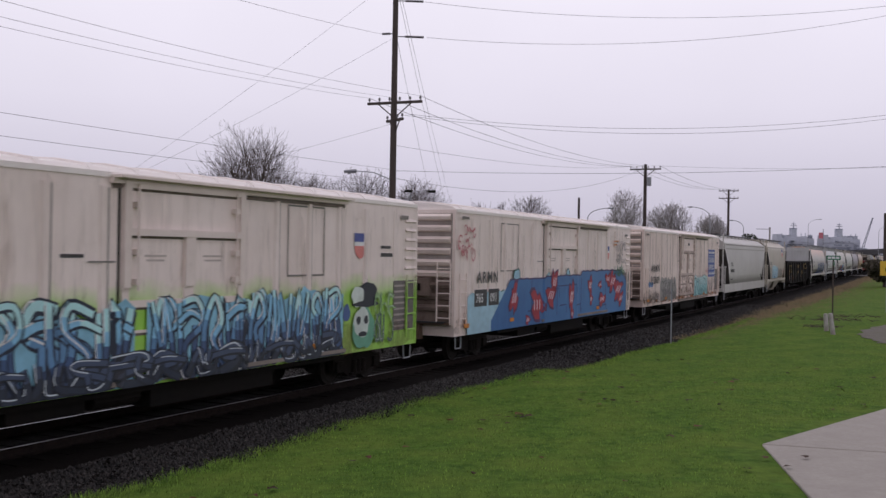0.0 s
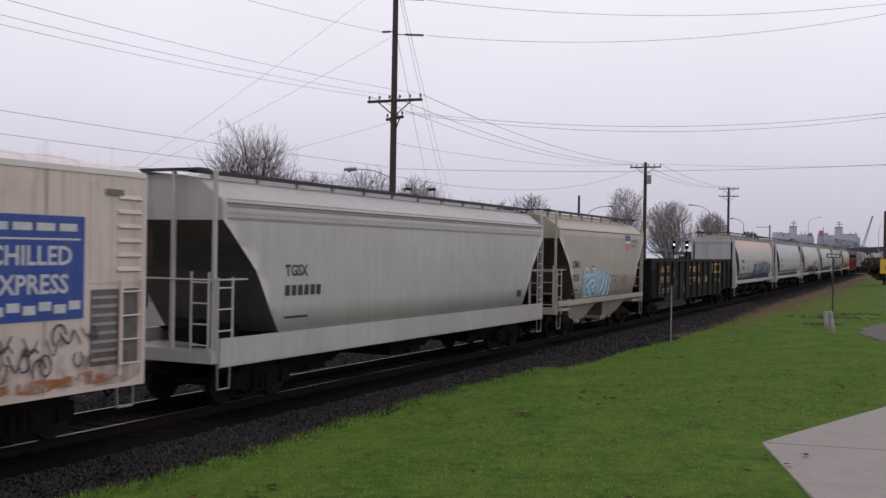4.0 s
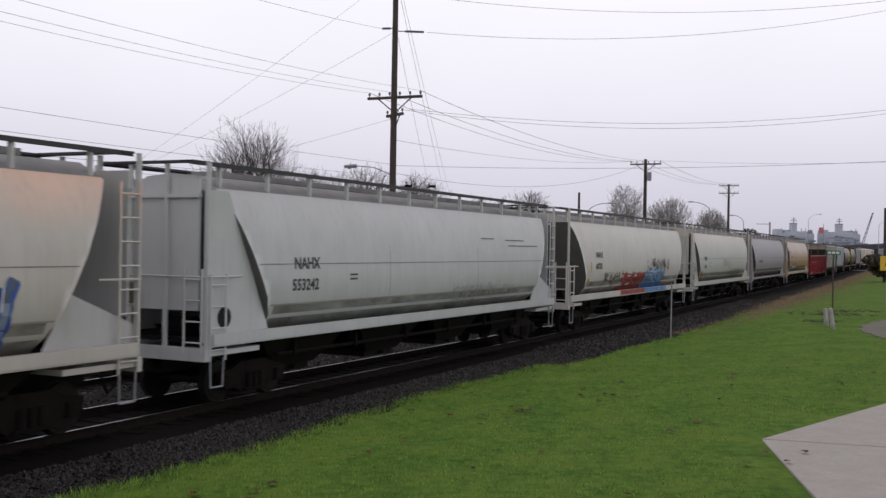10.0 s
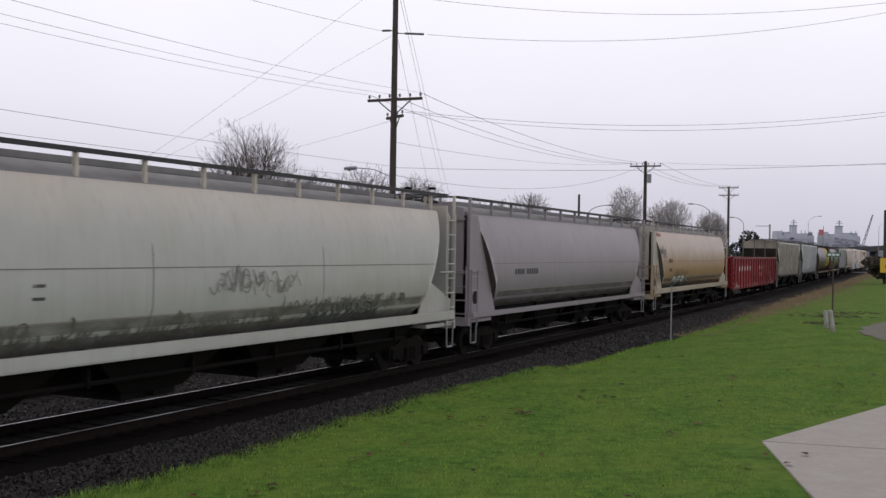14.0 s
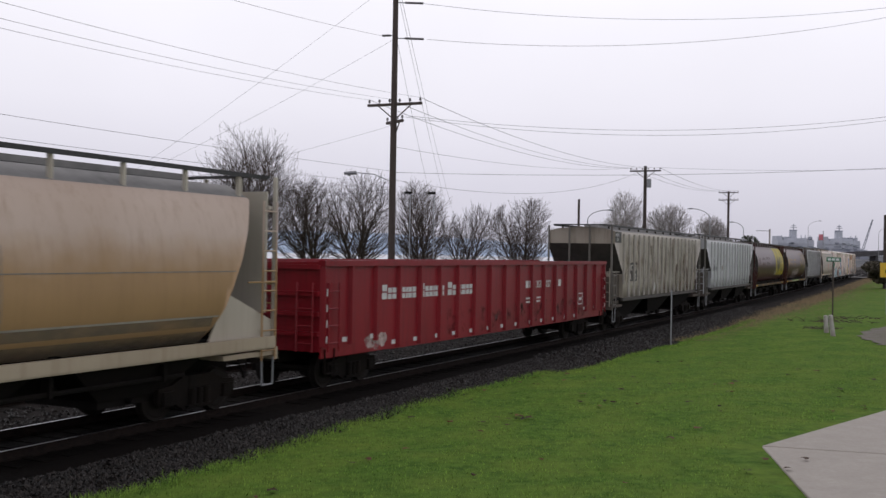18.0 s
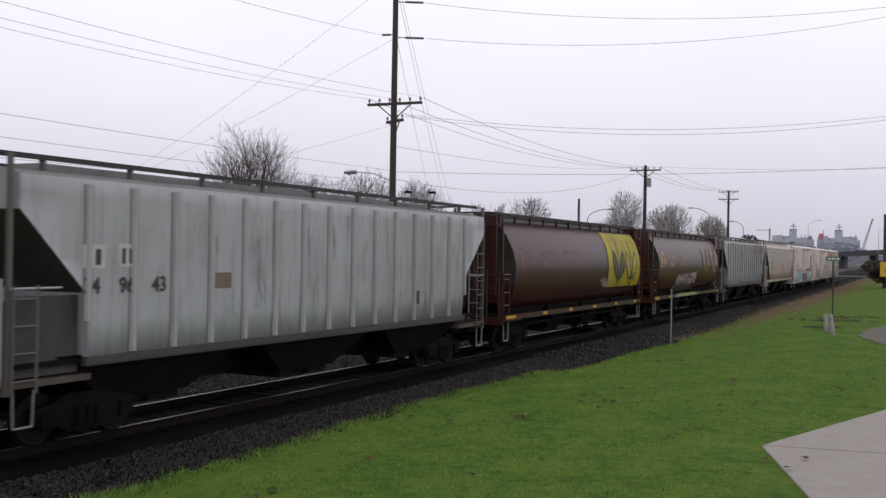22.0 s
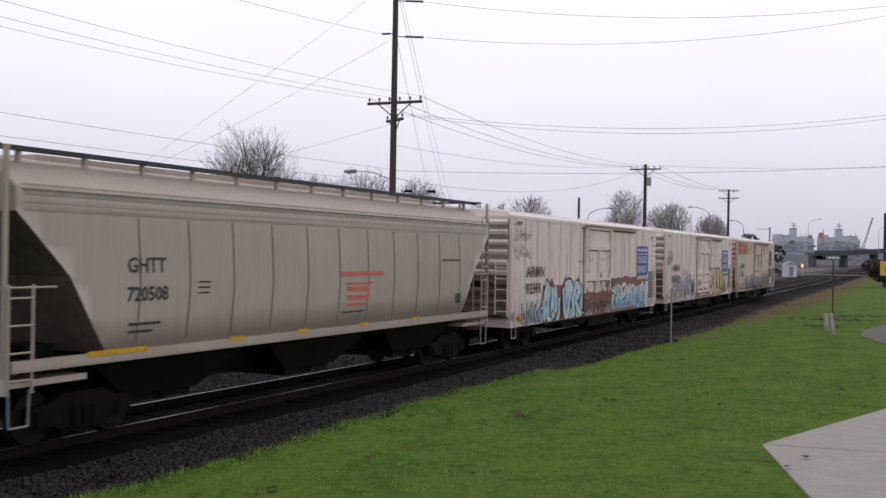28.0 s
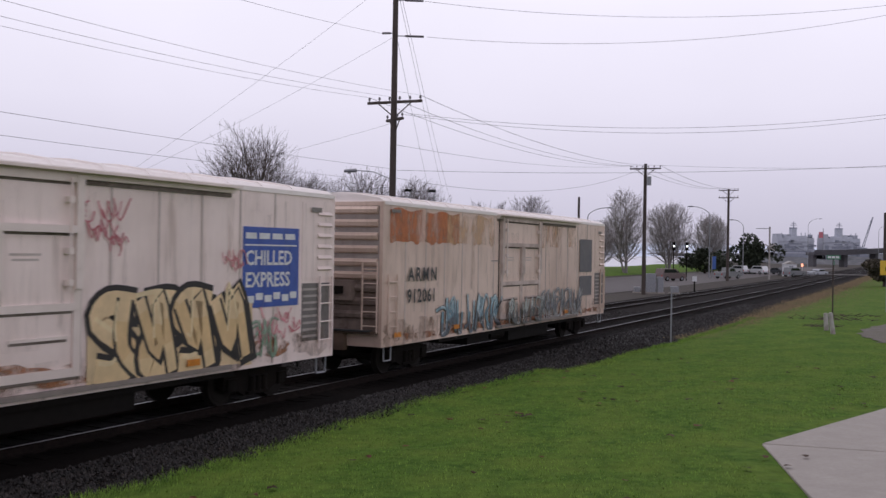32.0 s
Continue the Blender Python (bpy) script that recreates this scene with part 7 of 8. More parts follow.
pole_part(main, (-2.5, 50, 6.62), (-3.4, 49.9, 6.98), 0.022, M_GALV, "lamp_arm")
pole_part(main, (-3.4, 49.9, 6.98), (-4.3, 49.85, 7.05), 0.022, M_GALV, "lamp_arm")
bm = bmesh.new()
rod(bm, (-4.25, 49.85, 7.04), (-4.85, 49.8, 7.00), 0.10, 8, 0.07)
rod(bm, (-4.6, 49.83, 6.96), (-4.6, 49.83, 6.88), 0.10, 8, 0.08)
part("lamp_head", bm, M_GALV, main, "grey cobra-head street lamp")
pole2 = utility_pole(18.55, 95, 11.6, 0.20, 0.14, "wooden utility pole with one crossarm and a transformer")
pins2 = arm(pole2, 18.55, 95, 11.15, 0.91, -0.41, 2.9)
bm = bmesh.new()
rod(bm, (18.85, 94.7, 9.6), (18.85, 94.7, 10.4), 0.2, 12)
part("transformer", bm, M_GALV, pole2)
pole3 = utility_pole(42.3, 153, 13.2, 0.22, 0.15, "distant wooden utility pole with two crossarms")
pins3 = arm(pole3, 42.3, 153, 13.0, 0.91, -0.41, 2.9)
arm(pole3, 42.3, 153, 11.9, 0.91, -0.41, 2.9)
left_pole = utility_pole(-19.4, 60, 7.1, 0.17, 0.14, "short leaning weathered grey pole by the car park", M_WOOD2, (0.32, 0))
pole_part(left_pole, (-19.72, 59.9, -0.4), (-19.58, 59.9, 5.2), 0.06, M_GALV, "conduit")
pole_part(left_pole, (-19.58, 59.9, 5.2), (-19.3, 59.9, 5.3), 0.06, M_GALV, "conduit")
short_pole = utility_pole(10.5, 80, 7.6, 0.10, 0.09, "short dark post behind the second track")

NX, NY = -23.5, 5.0
for i, k in enumerate((0, 2, 5)):
    a, b = pins1[k], pins2[k]
    wire((NX + (a[0] + 2.47), NY + (a[1] - 50), 10.2), a, 0.85, 0.007)
    wire(a, b, 0.9, 0.012)
    wire(b, pins3[k], 0.7, 0.016)
wire((-23.8, 5, 12.5), (-3.1, 49.9, 13.7), 1.0, 0.008)
for z0, z1, sg in ((7.1, 7.15, 0.25), (6.6, 6.55, 0.35), (5.9, 6.35, 0.5), (5.7, 6.0, 0.5)):
    wire((NX, NY, z0), (-2.5, 50, z1), sg, 0.008)
wire((-20, 12, 5.3), (-2.2, 58, 1.3), 0.15, 0.011)
wire((-2.5, 50, 16.5), (-19.1, 60, 7.0), 0.2, 0.006)
wire((-2.5, 50, 13.6), (-19.1, 60, 6.85), 0.2, 0.006)
wire((-2.5, 50, 9.4), (-19.1, 60, 6.4), 0.2, 0.006)
wire((-2.5, 50, 6.3), (-19.1, 60, 5.7), 0.25, 0.011)
wire((-1.1, 49.8, 15.28), (23.1, 50, 15.75), 0.78)
wire((-0.95, 49.8, 13.55), (23.5, 50, 15.5), 0.92)
wire((-1.75, 49.2, 9.75), (23.5, 50, 10.5), 0.80)
wire((-1.95, 49.6, 9.75), (23.5, 50, 10.35), 0.95)
wire((-2.5, 50, 8.35), pins2[0], 0.5)
wire((-2.5, 50, 7.1), (23.5, 50, 7.85), 0.27, 0.011)
wire((-2.5, 50, 6.75), pins2[3], 1.4, 0.011)
wire(pins2[5], (60, 80, 12.6), 0.9, 0.011)
for a, b in (((-2.3, 50, 15.9), (0.9, 120, 8.6)), ((-2.35, 50, 15.6), (0.3, 120, 8.6)), ((-2.4, 50, 13.5), (-1.4, 120, 9.0))):
    wire(a, b, 0.3, 0.011)


# ---- bare trees ----
def bare_tree(x, y, z, height, width, seed, label, stems=6, material=M_BARK, twigs=1):
    """A bare tree: upright stems from one foot, long side branches that curve upwards, and fine twigs that fill a rounded crown."""
    rng = random.Random(seed)
    t = tagged(empty("tree", x, y, z), label, "tree", "bare trees by the shore")
    least = y * 0.000105
    R = Vector((width, width, height * 0.52))
    mid = Vector((0, 0, height * 0.48))
    ph = [rng.uniform(0, 6.28) for _ in range(3)]
    limbs, fine = [], []

    def inside(p):
        q = Vector(((p.x - mid.x) / R.x, (p.y - mid.y) / R.y, (p.z - mid.z) / R.z))
        a = math.atan2(q.y, q.x)
        lim = 1 + 0.06 * math.sin(3 * a + ph[0]) + 0.05 * math.sin(5 * a + 4 * q.z + ph[1]) + 0.04 * math.sin(7 * q.z + ph[2])
        return (abs(q.x) ** 2.4 + abs(q.y) ** 2.4 + abs(q.z) ** 2.2) < lim ** 2.3

    def shoot(p, d, r, length, level, lift):
        """One branch from p along d; its side shoots leave it alternately."""
        seg = height * (0.030, 0.036, 0.030)[level]
        n = max(2, int(length / seg))
        line, a = [(tuple(p), r)], rng.uniform(0, 6.28)
        for k in range(n):
            d = (d + Vector((rng.gauss(0, 0.045), rng.gauss(0, 0.045), lift))).normalized()
            p = p + d * seg
            if p.z > 0.3 * height and not inside(p) and level > 0 or p.z > height * 1.02:
                break
            f = (k + 1) / n
            rr = max(least, r * (1 - 0.9 * f))
            line.append((tuple(p), rr))
            bare = 0.13 if level == 0 else 0.16
            if f < bare:
                continue
            for _ in range((1 + k % 2, 1 + (k % 4 == 0), twigs)[level]):
                a += 2.4 + rng.uniform(-0.3, 0.3)
                o = d.orthogonal().normalized()
                o.rotate(Matrix.Rotation(a, 3, d))
                if level == 0:
                    out = (d + o * rng.uniform(0.8, 1.15) * (1.45 - 0.7 * f) + Vector((p.x, p.y, 0)) * (0.5 / width)).normalized()
                    shoot(p, out, rr * 0.55, (1.1 - 0.72 * f) * rng.uniform(0.75, 1.0) * height * 0.54, 1, 0.045)
                elif level == 1:
                    out = (d + o * rng.uniform(0.45, 0.8) + Vector((0, 0, 0.12))).normalized()
                    shoot(p, out, max(least, rr * 0.55), height * rng.uniform(0.09, 0.2) * (1.1 - 0.4 * f), 2, 0.03)
                elif k % 2 == 0:
                    q = p + (d + o * rng.uniform(0.4, 0.8) + Vector((0, 0, 0.15))).normalized() * height * rng.uniform(0.025, 0.055)
                    fine.append([(tuple(p), least), (tuple(q), least * 0.75)])
        (limbs if level == 0 else fine).append(line)

    for i in range(stems):
        a = 6.283 * i / stems + rng.uniform(-0.3, 0.3)
        k = 0.06 if i == 0 else rng.uniform(0.16, 0.40) * min(1.3, 2.6 * width / height)
        d = Vector((math.sin(k) * math.cos(a), math.sin(k) * math.sin(a), math.cos(k)))
        shoot(Vector((0.02 * height * math.cos(a), 0.02 * height * math.sin(a), 0.3)), d, 0.0125 * height, height * rng.uniform(0.88, 1.0) * (1 - 0.35 * k), 0, 0.012)
    v, f = tube_net([[((0, 0, -0.4), 0.034 * height), ((0, 0, 0.5), 0.026 * height), ((0, 0, 0.8), 0.012 * height)]], 10)
    cloud_mesh("trunk", v, f, material).parent = t
    for path in limbs:
        v, f = tube_net([path], 6)
        cloud_mesh("limb", v, f, material).parent = t
    v, f = tube_net(fine, 3)
    cloud_mesh("crown", v, f, material).parent = t
    return t


for x, y, h, w, sd, lb, lm, bk, tw in ((-19.8, 105, 16.0, 6.8, 11, "large bare many-stemmed tree with a rounded crown", 7, M_BARK, 1), (-13.6, 106, 11.6, 3.9, 12, "bare many-limbed tree by the shore", 5, M_BARK, 1), (-8.6, 105, 12.2, 3.7, 13, "bare many-limbed tree by the shore", 5, M_BARK, 1),
                                       (-2.2, 105, 11.2, 3.4, 14, "bare many-limbed tree by the shore", 5, M_BARK, 1), (2.6, 110, 9.6, 3.0, 15, "bare many-limbed tree by the shore", 4, M_BARK, 1), (9.3, 120, 10.2, 4.4, 16, "broad dense bare tree by the shore", 5, M_BARK, 1),
                                       (24.2, 160, 8.8, 3.2, 17, "small bare tree at the water's edge", 4, M_HAZEBARK, 1), (33.6, 190, 15.5, 4.2, 18, "tall bare tree beside the road", 5, M_HAZEBARK, 1), (43.8, 200, 14.0, 5.0, 19, "broad bare tree beside the road", 5, M_HAZEBARK, 1),
                                       (59.3, 230, 13.4, 4.6, 20, "bare tree beside the road", 5, M_HAZEBARK, 1)):
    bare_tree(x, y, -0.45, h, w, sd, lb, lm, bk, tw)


# ---- leafy clumps ----
def foliage(name, x, y, z, rx, ry, rz, n, leaf, material, label, category, seed):
    rng = np.random.default_rng(seed)
    t = tagged(empty(name, x, y, z), label, category)
    vs, fs = [], []
    cs = [(rng.normal(0, 0.45, 3) * (rx, ry, rz * 0.75), rng.uniform(0.35, 0.6)) for _ in range(14)]
    for i in range(n):
        c, k = cs[i % len(cs)]
        d = rng.normal(0, 1, 3)
        d /= np.linalg.norm(d)
        p = c + d * (rx, ry, rz) * k * rng.uniform(0.7, 1.05)
        if p[2] < -rz * 0.95:
            p[2] = -rz * 0.95
        u, w = rng.normal(0, 1, 3), rng.normal(0, 1, 3)
        u, w = u / np.linalg.norm(u) * leaf, w / np.linalg.norm(w) * leaf
        o = len(vs)
        vs.extend([tuple(p - u), tuple(p + w), tuple(p + u), tuple(p - w)])
        fs.append((o, o + 1, o + 2, o + 3))
    c = cloud_mesh("crown", vs, fs, material)
    c.parent = t
    c.location = (0, 0, rz)
    v, f = tube_net([[((0, 0, -0.3), 0.22), ((0, 0, rz * 1.2), 0.14)]], 8)
    tr = cloud_mesh("trunk", v, f, M_BARK)
    tr.parent = t
    return t


M_DARKLEAF = island(mat("evergreen_leaf", (0.030, 0.040, 0.022), 0.8, 0, (0.018, 0.026, 0.011), 1.0), 0.5)
M_BROWNLEAF = island(mat("hedge_leaf", (0.10, 0.08, 0.06), 0.9, 0, (0.06, 0.055, 0.04), 1.0), 0.5)
foliage("evergreen_tree", 66.5, 222, -0.4, 4.2, 3.5, 4.0, 2600, 0.35, M_DARKLEAF, "dark rounded evergreen tree beyond the road", "tree", 3)
foliage("evergreen_bush", 54.5, 214, -0.4, 4.0, 2.5, 2.6, 1800, 0.3, M_DARKLEAF, "dark evergreen bush beyond the road", "bush", 4)
foliage("evergreen_bush", 63.0, 235, -0.4, 2.6, 2.0, 2.4, 1200, 0.3, M_DARKLEAF, "dark evergreen bush beyond the road", "bush", 5)
foliage("hedge", 52.0, 120, 0.6, 3.2, 3.0, 1.35, 5200, 0.2, M_BROWNLEAF, "dense dark brown-green hedge on the bank", "hedge", 6)
foliage("hedge", 57.5, 121, 0.7, 3.2, 3.0, 1.4, 5000, 0.2, M_BROWNLEAF, "dense dark brown-green hedge on the bank", "hedge", 7)
foliage("hedge", 63.5, 122, 0.8, 3.5, 3.0, 1.4, 5000, 0.2, M_BROWNLEAF, "dense dark brown-green hedge on the bank", "hedge", 8)
foliage("hedge", 70.5, 124, 0.8, 3.8, 3.0, 1.5, 5000, 0.2, M_BROWNLEAF, "dense dark brown-green hedge on the bank", "hedge", 9)

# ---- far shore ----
# distance haze is in the hills' blue-grey base colours and their glow
M_HILL = mat("hazed_wooded_hill", (0.22, 0.26, 0.34), 1.0, 0, (0.19, 0.23, 0.31), 0.012, (0.26, 0.30, 0.38), 0.6)
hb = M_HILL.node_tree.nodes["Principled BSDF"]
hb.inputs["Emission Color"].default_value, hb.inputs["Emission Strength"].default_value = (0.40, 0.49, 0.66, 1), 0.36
M_HILL2 = mat("hazed_farther_hill", (0.30, 0.33, 0.40), 1.0, 0, (0.28, 0.31, 0.38), 0.01)
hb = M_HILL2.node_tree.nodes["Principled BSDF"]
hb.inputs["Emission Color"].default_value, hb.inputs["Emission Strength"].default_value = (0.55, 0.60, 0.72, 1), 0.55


def ridge(name, x0, x1, y, top, seed, material, label):
    vs, fs = [], []
    n = 160
    for i in range(n + 1):
        x = x0 + (x1 - x0) * i / n
        t = top(x) + 7 * noise.noise((x * 0.004, seed, 0)) + 3.5 * noise.noise((x * 0.03, seed, 2)) + 3.5 * max(0, noise.noise((x * 0.11, seed, 4)))
        t = max(t, -2.0)
        for k, (dy, f) in enumerate(((0, 0), (40, 0.35), (90, 0.7), (160, 1.0), (400, 1.0))):
            vs.append((x, y + dy, -2.7 + (t + 2.7) * f))
    for i in range(n):
        for k in range(4):
            fs.append((i * 5 + k, (i + 1) * 5 + k, (i + 1) * 5 + k + 1, i * 5 + k + 1))
    return tagged(cloud_mesh(name, vs, fs, material), label, "hill", kind="structure")


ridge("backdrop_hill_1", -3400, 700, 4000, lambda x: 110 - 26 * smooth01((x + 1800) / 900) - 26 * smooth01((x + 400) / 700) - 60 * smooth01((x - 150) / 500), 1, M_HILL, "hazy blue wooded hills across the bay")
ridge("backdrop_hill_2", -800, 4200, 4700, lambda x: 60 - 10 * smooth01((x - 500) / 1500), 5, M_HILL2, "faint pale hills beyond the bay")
M_TREELINE = mat("far_treeline", (0.16, 0.165, 0.18), 1.0, 0, (0.05, 0.055, 0.06), 0.2)
ridge("backdrop_treeline", 190, 760, 560, lambda x: 4 + 3 * noise.noise((x * 0.05, 3, 3)), 9, M_TREELINE, "dark treeline behind the port")

# ---- port: two grey ships, crane and overpass ----
# greys lightened and blued to stand for the haze before the ships
M_SHIP = mat("hazed_ship_grey", (0.54, 0.56, 0.62), 0.7, 0, (0.46, 0.48, 0.54), 0.6, (0.38, 0.40, 0.46), 0.5, streak=0.3)
M_SHIPDARK = mat("hazed_ship_dark_grey", (0.32, 0.34, 0.40), 0.7, 0, (0.24, 0.26, 0.31), 0.5)
M_FLAG = mat("red_flag", (0.65, 0.20, 0.24), 0.7)


def ship(x, y, w, base, label, seed):
    rng = random.Random(seed)
    s = tagged(empty("ship", x, y, 0), label, "ship", "moored grey ships")

    def bx(name, x0, x1, y0, y1, z0, z1, m=M_SHIP):
        b = bmesh.new()
        box(b, x0, x1, y0, y1, z0, z1)
        return part(name, b, m, s)
    bx("hull", -w * 0.75, w * 0.75, -8, 8, -2, base - 5, M_SHIPDARK)
    z = base - 5
    bx("deck_house", -w * 0.5, w * 0.47, -6, 6, z, z + 10.6)
    bx("deck_house", -w * 0.5, -w * 0.36, -5, 5, z + 10.6, z + 13.2)
    bx("deck_house", -w * 0.30, w * 0.30, -5, 5, z + 10.6, z + 11.8)
    for k, (u0, u1, h0, h1) in enumerate(((-0.28, 0.20, 3.4, 4.9), (-0.22, 0.16, 5.9, 6.9), (-0.46, -0.36, 2.0, 6.0), (0.30, 0.44, 3.0, 6.5), (-0.30, 0.40, 0.8, 1.8))):
        bx("deck_recess", w * u0, w * u1, -6.2, -5.9, z + h0, z + h1, M_SHIPDARK)
    for k in range(3):
        bx("deck_edge", -w * 0.51, w * 0.48, -6.6, -5.9, z + 2.6 + 2.7 * k, z + 2.9 + 2.7 * k)
    z += 10.6
    bx("funnel", -2.0, 1.6, -2, 3, z, z + 6.2)
    bx("mast_house", -2.6, 2.2, -1, 1, z + 6.2, z + 7.0, M_SHIPDARK)
    b = bmesh.new()
    rod(b, (0, 0, z + 7), (0, 0, z + 11), 0.35, 6, 0.2)
    rod(b, (-2.2, 0, z + 8.6), (2.2, 0, z + 8.6), 0.22, 5)
    rod(b, (-1.5, 0, z + 9.8), (1.5, 0, z + 9.8), 0.22, 5)
    part("mast", b, M_SHIPDARK, s)
    for _ in range(12):
        u, hh = rng.uniform(-0.30, 0.44) * w, rng.uniform(0.6, 2.4)
        bx("deck_gear", u, u + rng.uniform(0.6, 2.0), -4, 2, z - 0.1, z + hh, rng.choice((M_SHIP, M_SHIP, M_SHIPDARK)))
    for _ in range(10):
        u, zz = rng.uniform(-0.47, 0.42) * w, rng.uniform(base - 4, z - 2)
        bx("side_gear", u, u + rng.uniform(0.8, 3), -7.2, -5, zz, zz + rng.uniform(0.6, 1.6), rng.choice((M_SHIP, M_SHIP, M_SHIPDARK)))
    for u in (-0.45, -0.30, 0.22, 0.33, 0.46):
        b = bmesh.new()
        rod(b, (w * u, 1, z - 3), (w * u, 1, z + rng.uniform(1.0, 4.0)), 0.28, 6)
        part("vent_post", b, M_SHIP, s)
    return s


ship(238, 700, 25.5, 11.0, "grey moored ship with a square superstructure and funnel mast", 1)
ship(269, 700, 25.5, 11.0, "second grey moored ship with a square superstructure", 2)
fl = tagged(empty("flag", 253.2, 690, 12), "pale red flag on a pole by the ships", "flag")
b = bmesh.new()
box(b, -1.6, 1.3, -0.05, 0.05, 4.6, 8.6)
part("cloth", b, M_FLAG, fl)
b = bmesh.new()
rod(b, (1.4, 0, -12), (1.4, 0, 11), 0.2, 6)
part("pole", b, M_GALV, fl)
cr_ = tagged(empty("dock_crane", 281, 690, 0), "grey lattice boom crane at the dock", "crane")
b = bmesh.new()
for o in (-0.7, 0.7):
    rod(b, (o, 0, 10), (6.5 + o * 0.3, 0, 31), 0.25, 5)
for i in range(7):
    f = i / 7
    rod(b, (-0.7 + 6.5 * f, 0, 10 + 21 * f), (0.7 + 6.5 * (f + 0.14), 0, 10 + 21 * (f + 0.14)), 0.15, 4)
part("boom", b, M_SHIPDARK, cr_)
b = bmesh.new()
box(b, -2.5, 2.5, -2, 2, -2, 10.5)
part("cab", b, M_SHIPDARK, cr_)
M_BRIDGE = mat("bridge_concrete", (0.13, 0.125, 0.14), 0.85, 0, (0.09, 0.085, 0.095), 0.5, (0.06, 0.06, 0.065), 0.4, streak=0.4)
br = tagged(empty("overpass"), "grey concrete overpass rising behind the crossing", "bridge")
for i in range(8):
    x0 = 155 + i * 13
    za, zb = 5.6 + 5.4 * smooth01(i / 7), 5.6 + 5.4 * smooth01((i + 1) / 7)
    b = bmesh.new()
    prism(b, ((x0, za - 1.3), (x0 + 12.98, zb - 1.3), (x0 + 12.98, zb), (x0, za)), "y", 430, 440)
    part("deck", b, M_BRIDGE, br)
    b = bmesh.new()
    prism(b, ((x0, za + 0.02), (x0 + 12.98, zb + 0.02), (x0 + 12.98, zb + 0.95), (x0, za + 0.95)), "y", 429.7, 430.1)
    part("parapet", b, M_BRIDGE, br)
    b = bmesh.new()
    box(b, x0 + 0.4, x0 + 1.8, 432, 438, -1, za - 1.2)
    part("pier", b, M_BRIDGE, br)


# a freighter far out in the bay
# pale, low-contrast hull and house colours carry the bay's haze
M_FAR = mat("hazed_hull", (0.56, 0.55, 0.66), 0.9, 0, (0.60, 0.55, 0.64), 0.05)
ft = tagged(empty("freighter", -493.0, 1500.0, -2.6), "faint freighter far out in the hazy bay", "ship")
b = bmesh.new()
prism(b, ((-40, 0), (36, 0), (44, 8), (30, 7), (-40, 7)), "y", -6, 6)
part("hull", b, M_FAR, ft)
b = bmesh.new()
box(b, -38, -28, -5, 5, 7, 15)
part("deck_house", b, mat("hazed_white", (0.62, 0.62, 0.68), 0.8), ft)
for k in (-10, 6, 20):
    b = bmesh.new()
    rod(b, (k, 0, 7), (k, 0, 13), 0.5, 5)
    part("mast", b, M_FAR, ft)


# ---- roadside things ----
def lamp_post(x, y, h, reach, label, side=-1):
    t = tagged(empty("street_lamp", x, y, -0.45), label, "street lamp", "street lamps")
    b = bmesh.new()
    rod(b, (0, 0, 0), (0, 0, h * 0.86), 0.10, 8, 0.07)
    part("post", b, M_GALV, t)
    b = bmesh.new()
    last = (0, 0, h * 0.86)
    for i in range(1, 7):
        a = i / 6 * 1.5
        p = (side * reach * (1 - math.cos(a)), 0, h * 0.86 + h * 0.14 * math.sin(a))
        rod(b, last, p, 0.055, 6)
        last = p
    part("arm", b, M_GALV, t)
    b = bmesh.new()
    rod(b, last, (last[0] + side * 0.8, 0, last[2] - 0.03), 0.13, 8, 0.07)
    part("lamp_head", b, M_GALV, t)
    return t


lamp_post(19.6, 140, 10.0, 3.0, "curved grey street lamp beside the road", 1)
lamp_post(44.5, 172, 11.9, 3.2, "curved grey street lamp beside the road")
lamp_post(57.7, 198, 10.7, 2.2, "curved grey street lamp beside the road")
lamp_post(124, 350, 17, 4.0, "tall distant street lamp", 1)
lamp_post(148, 350, 15, 3.0, "tall distant street lamp", 1)
box_lamp = tagged(empty("car_park_lamp", -17.2, 60, -0.45), "dark car-park lamp with a flat box head", "street lamp")
b = bmesh.new()
rod(b, (0, 0, 0), (0, 0, 4.35), 0.06, 8)
part("post", b, M_BLACK, box_lamp)
b = bmesh.new()
box(b, -0.1, 0.55, -0.15, 0.15, 4.25, 4.42)
part("lamp_head", b, M_BLACK, box_lamp)
for x, y, hh in ((-3.1, 95, 9.2), (-0.9, 95, 9.2)):
    t = tagged(empty("floodlight", x, y, -0.45), "small floodlight on a thin post among the trees", "lamp")
    b = bmesh.new()
    rod(b, (0, 0, 0), (0, 0, hh), 0.05, 6)
    part("post", b, M_GALV, t)
    b = bmesh.new()
    box(b, -0.55, 0.15, -0.2, 0.2, hh - 0.1, hh + 0.12)
    part("lamp_head", b, M_BLACK, t)
# piers out on the water
for x0, x1, y, zd, zp in ((-84.4, -79.2, 200, 1.9, 4.3), (-76.4, -71.0, 200, 2.5, 2.9)):
    t = tagged(empty("pier", 0, y, 0), "low dark wooden pier with bollards over the water", "pier")
    b = bmesh.new()
    box(b, x0, x1, -1.5, 1.5, zd - 0.5, zd)
    part("deck", b, M_WOOD, t)
    for i in range(5):
        x = x0 + (x1 - x0) * (i + 0.5) / 5
        b = bmesh.new()
        rod(b, (x, 0, -3), (x, 0, zp if i % 2 == 0 else zp - 0.9), 0.16, 6)
        part("post", b, M_WOOD, t)

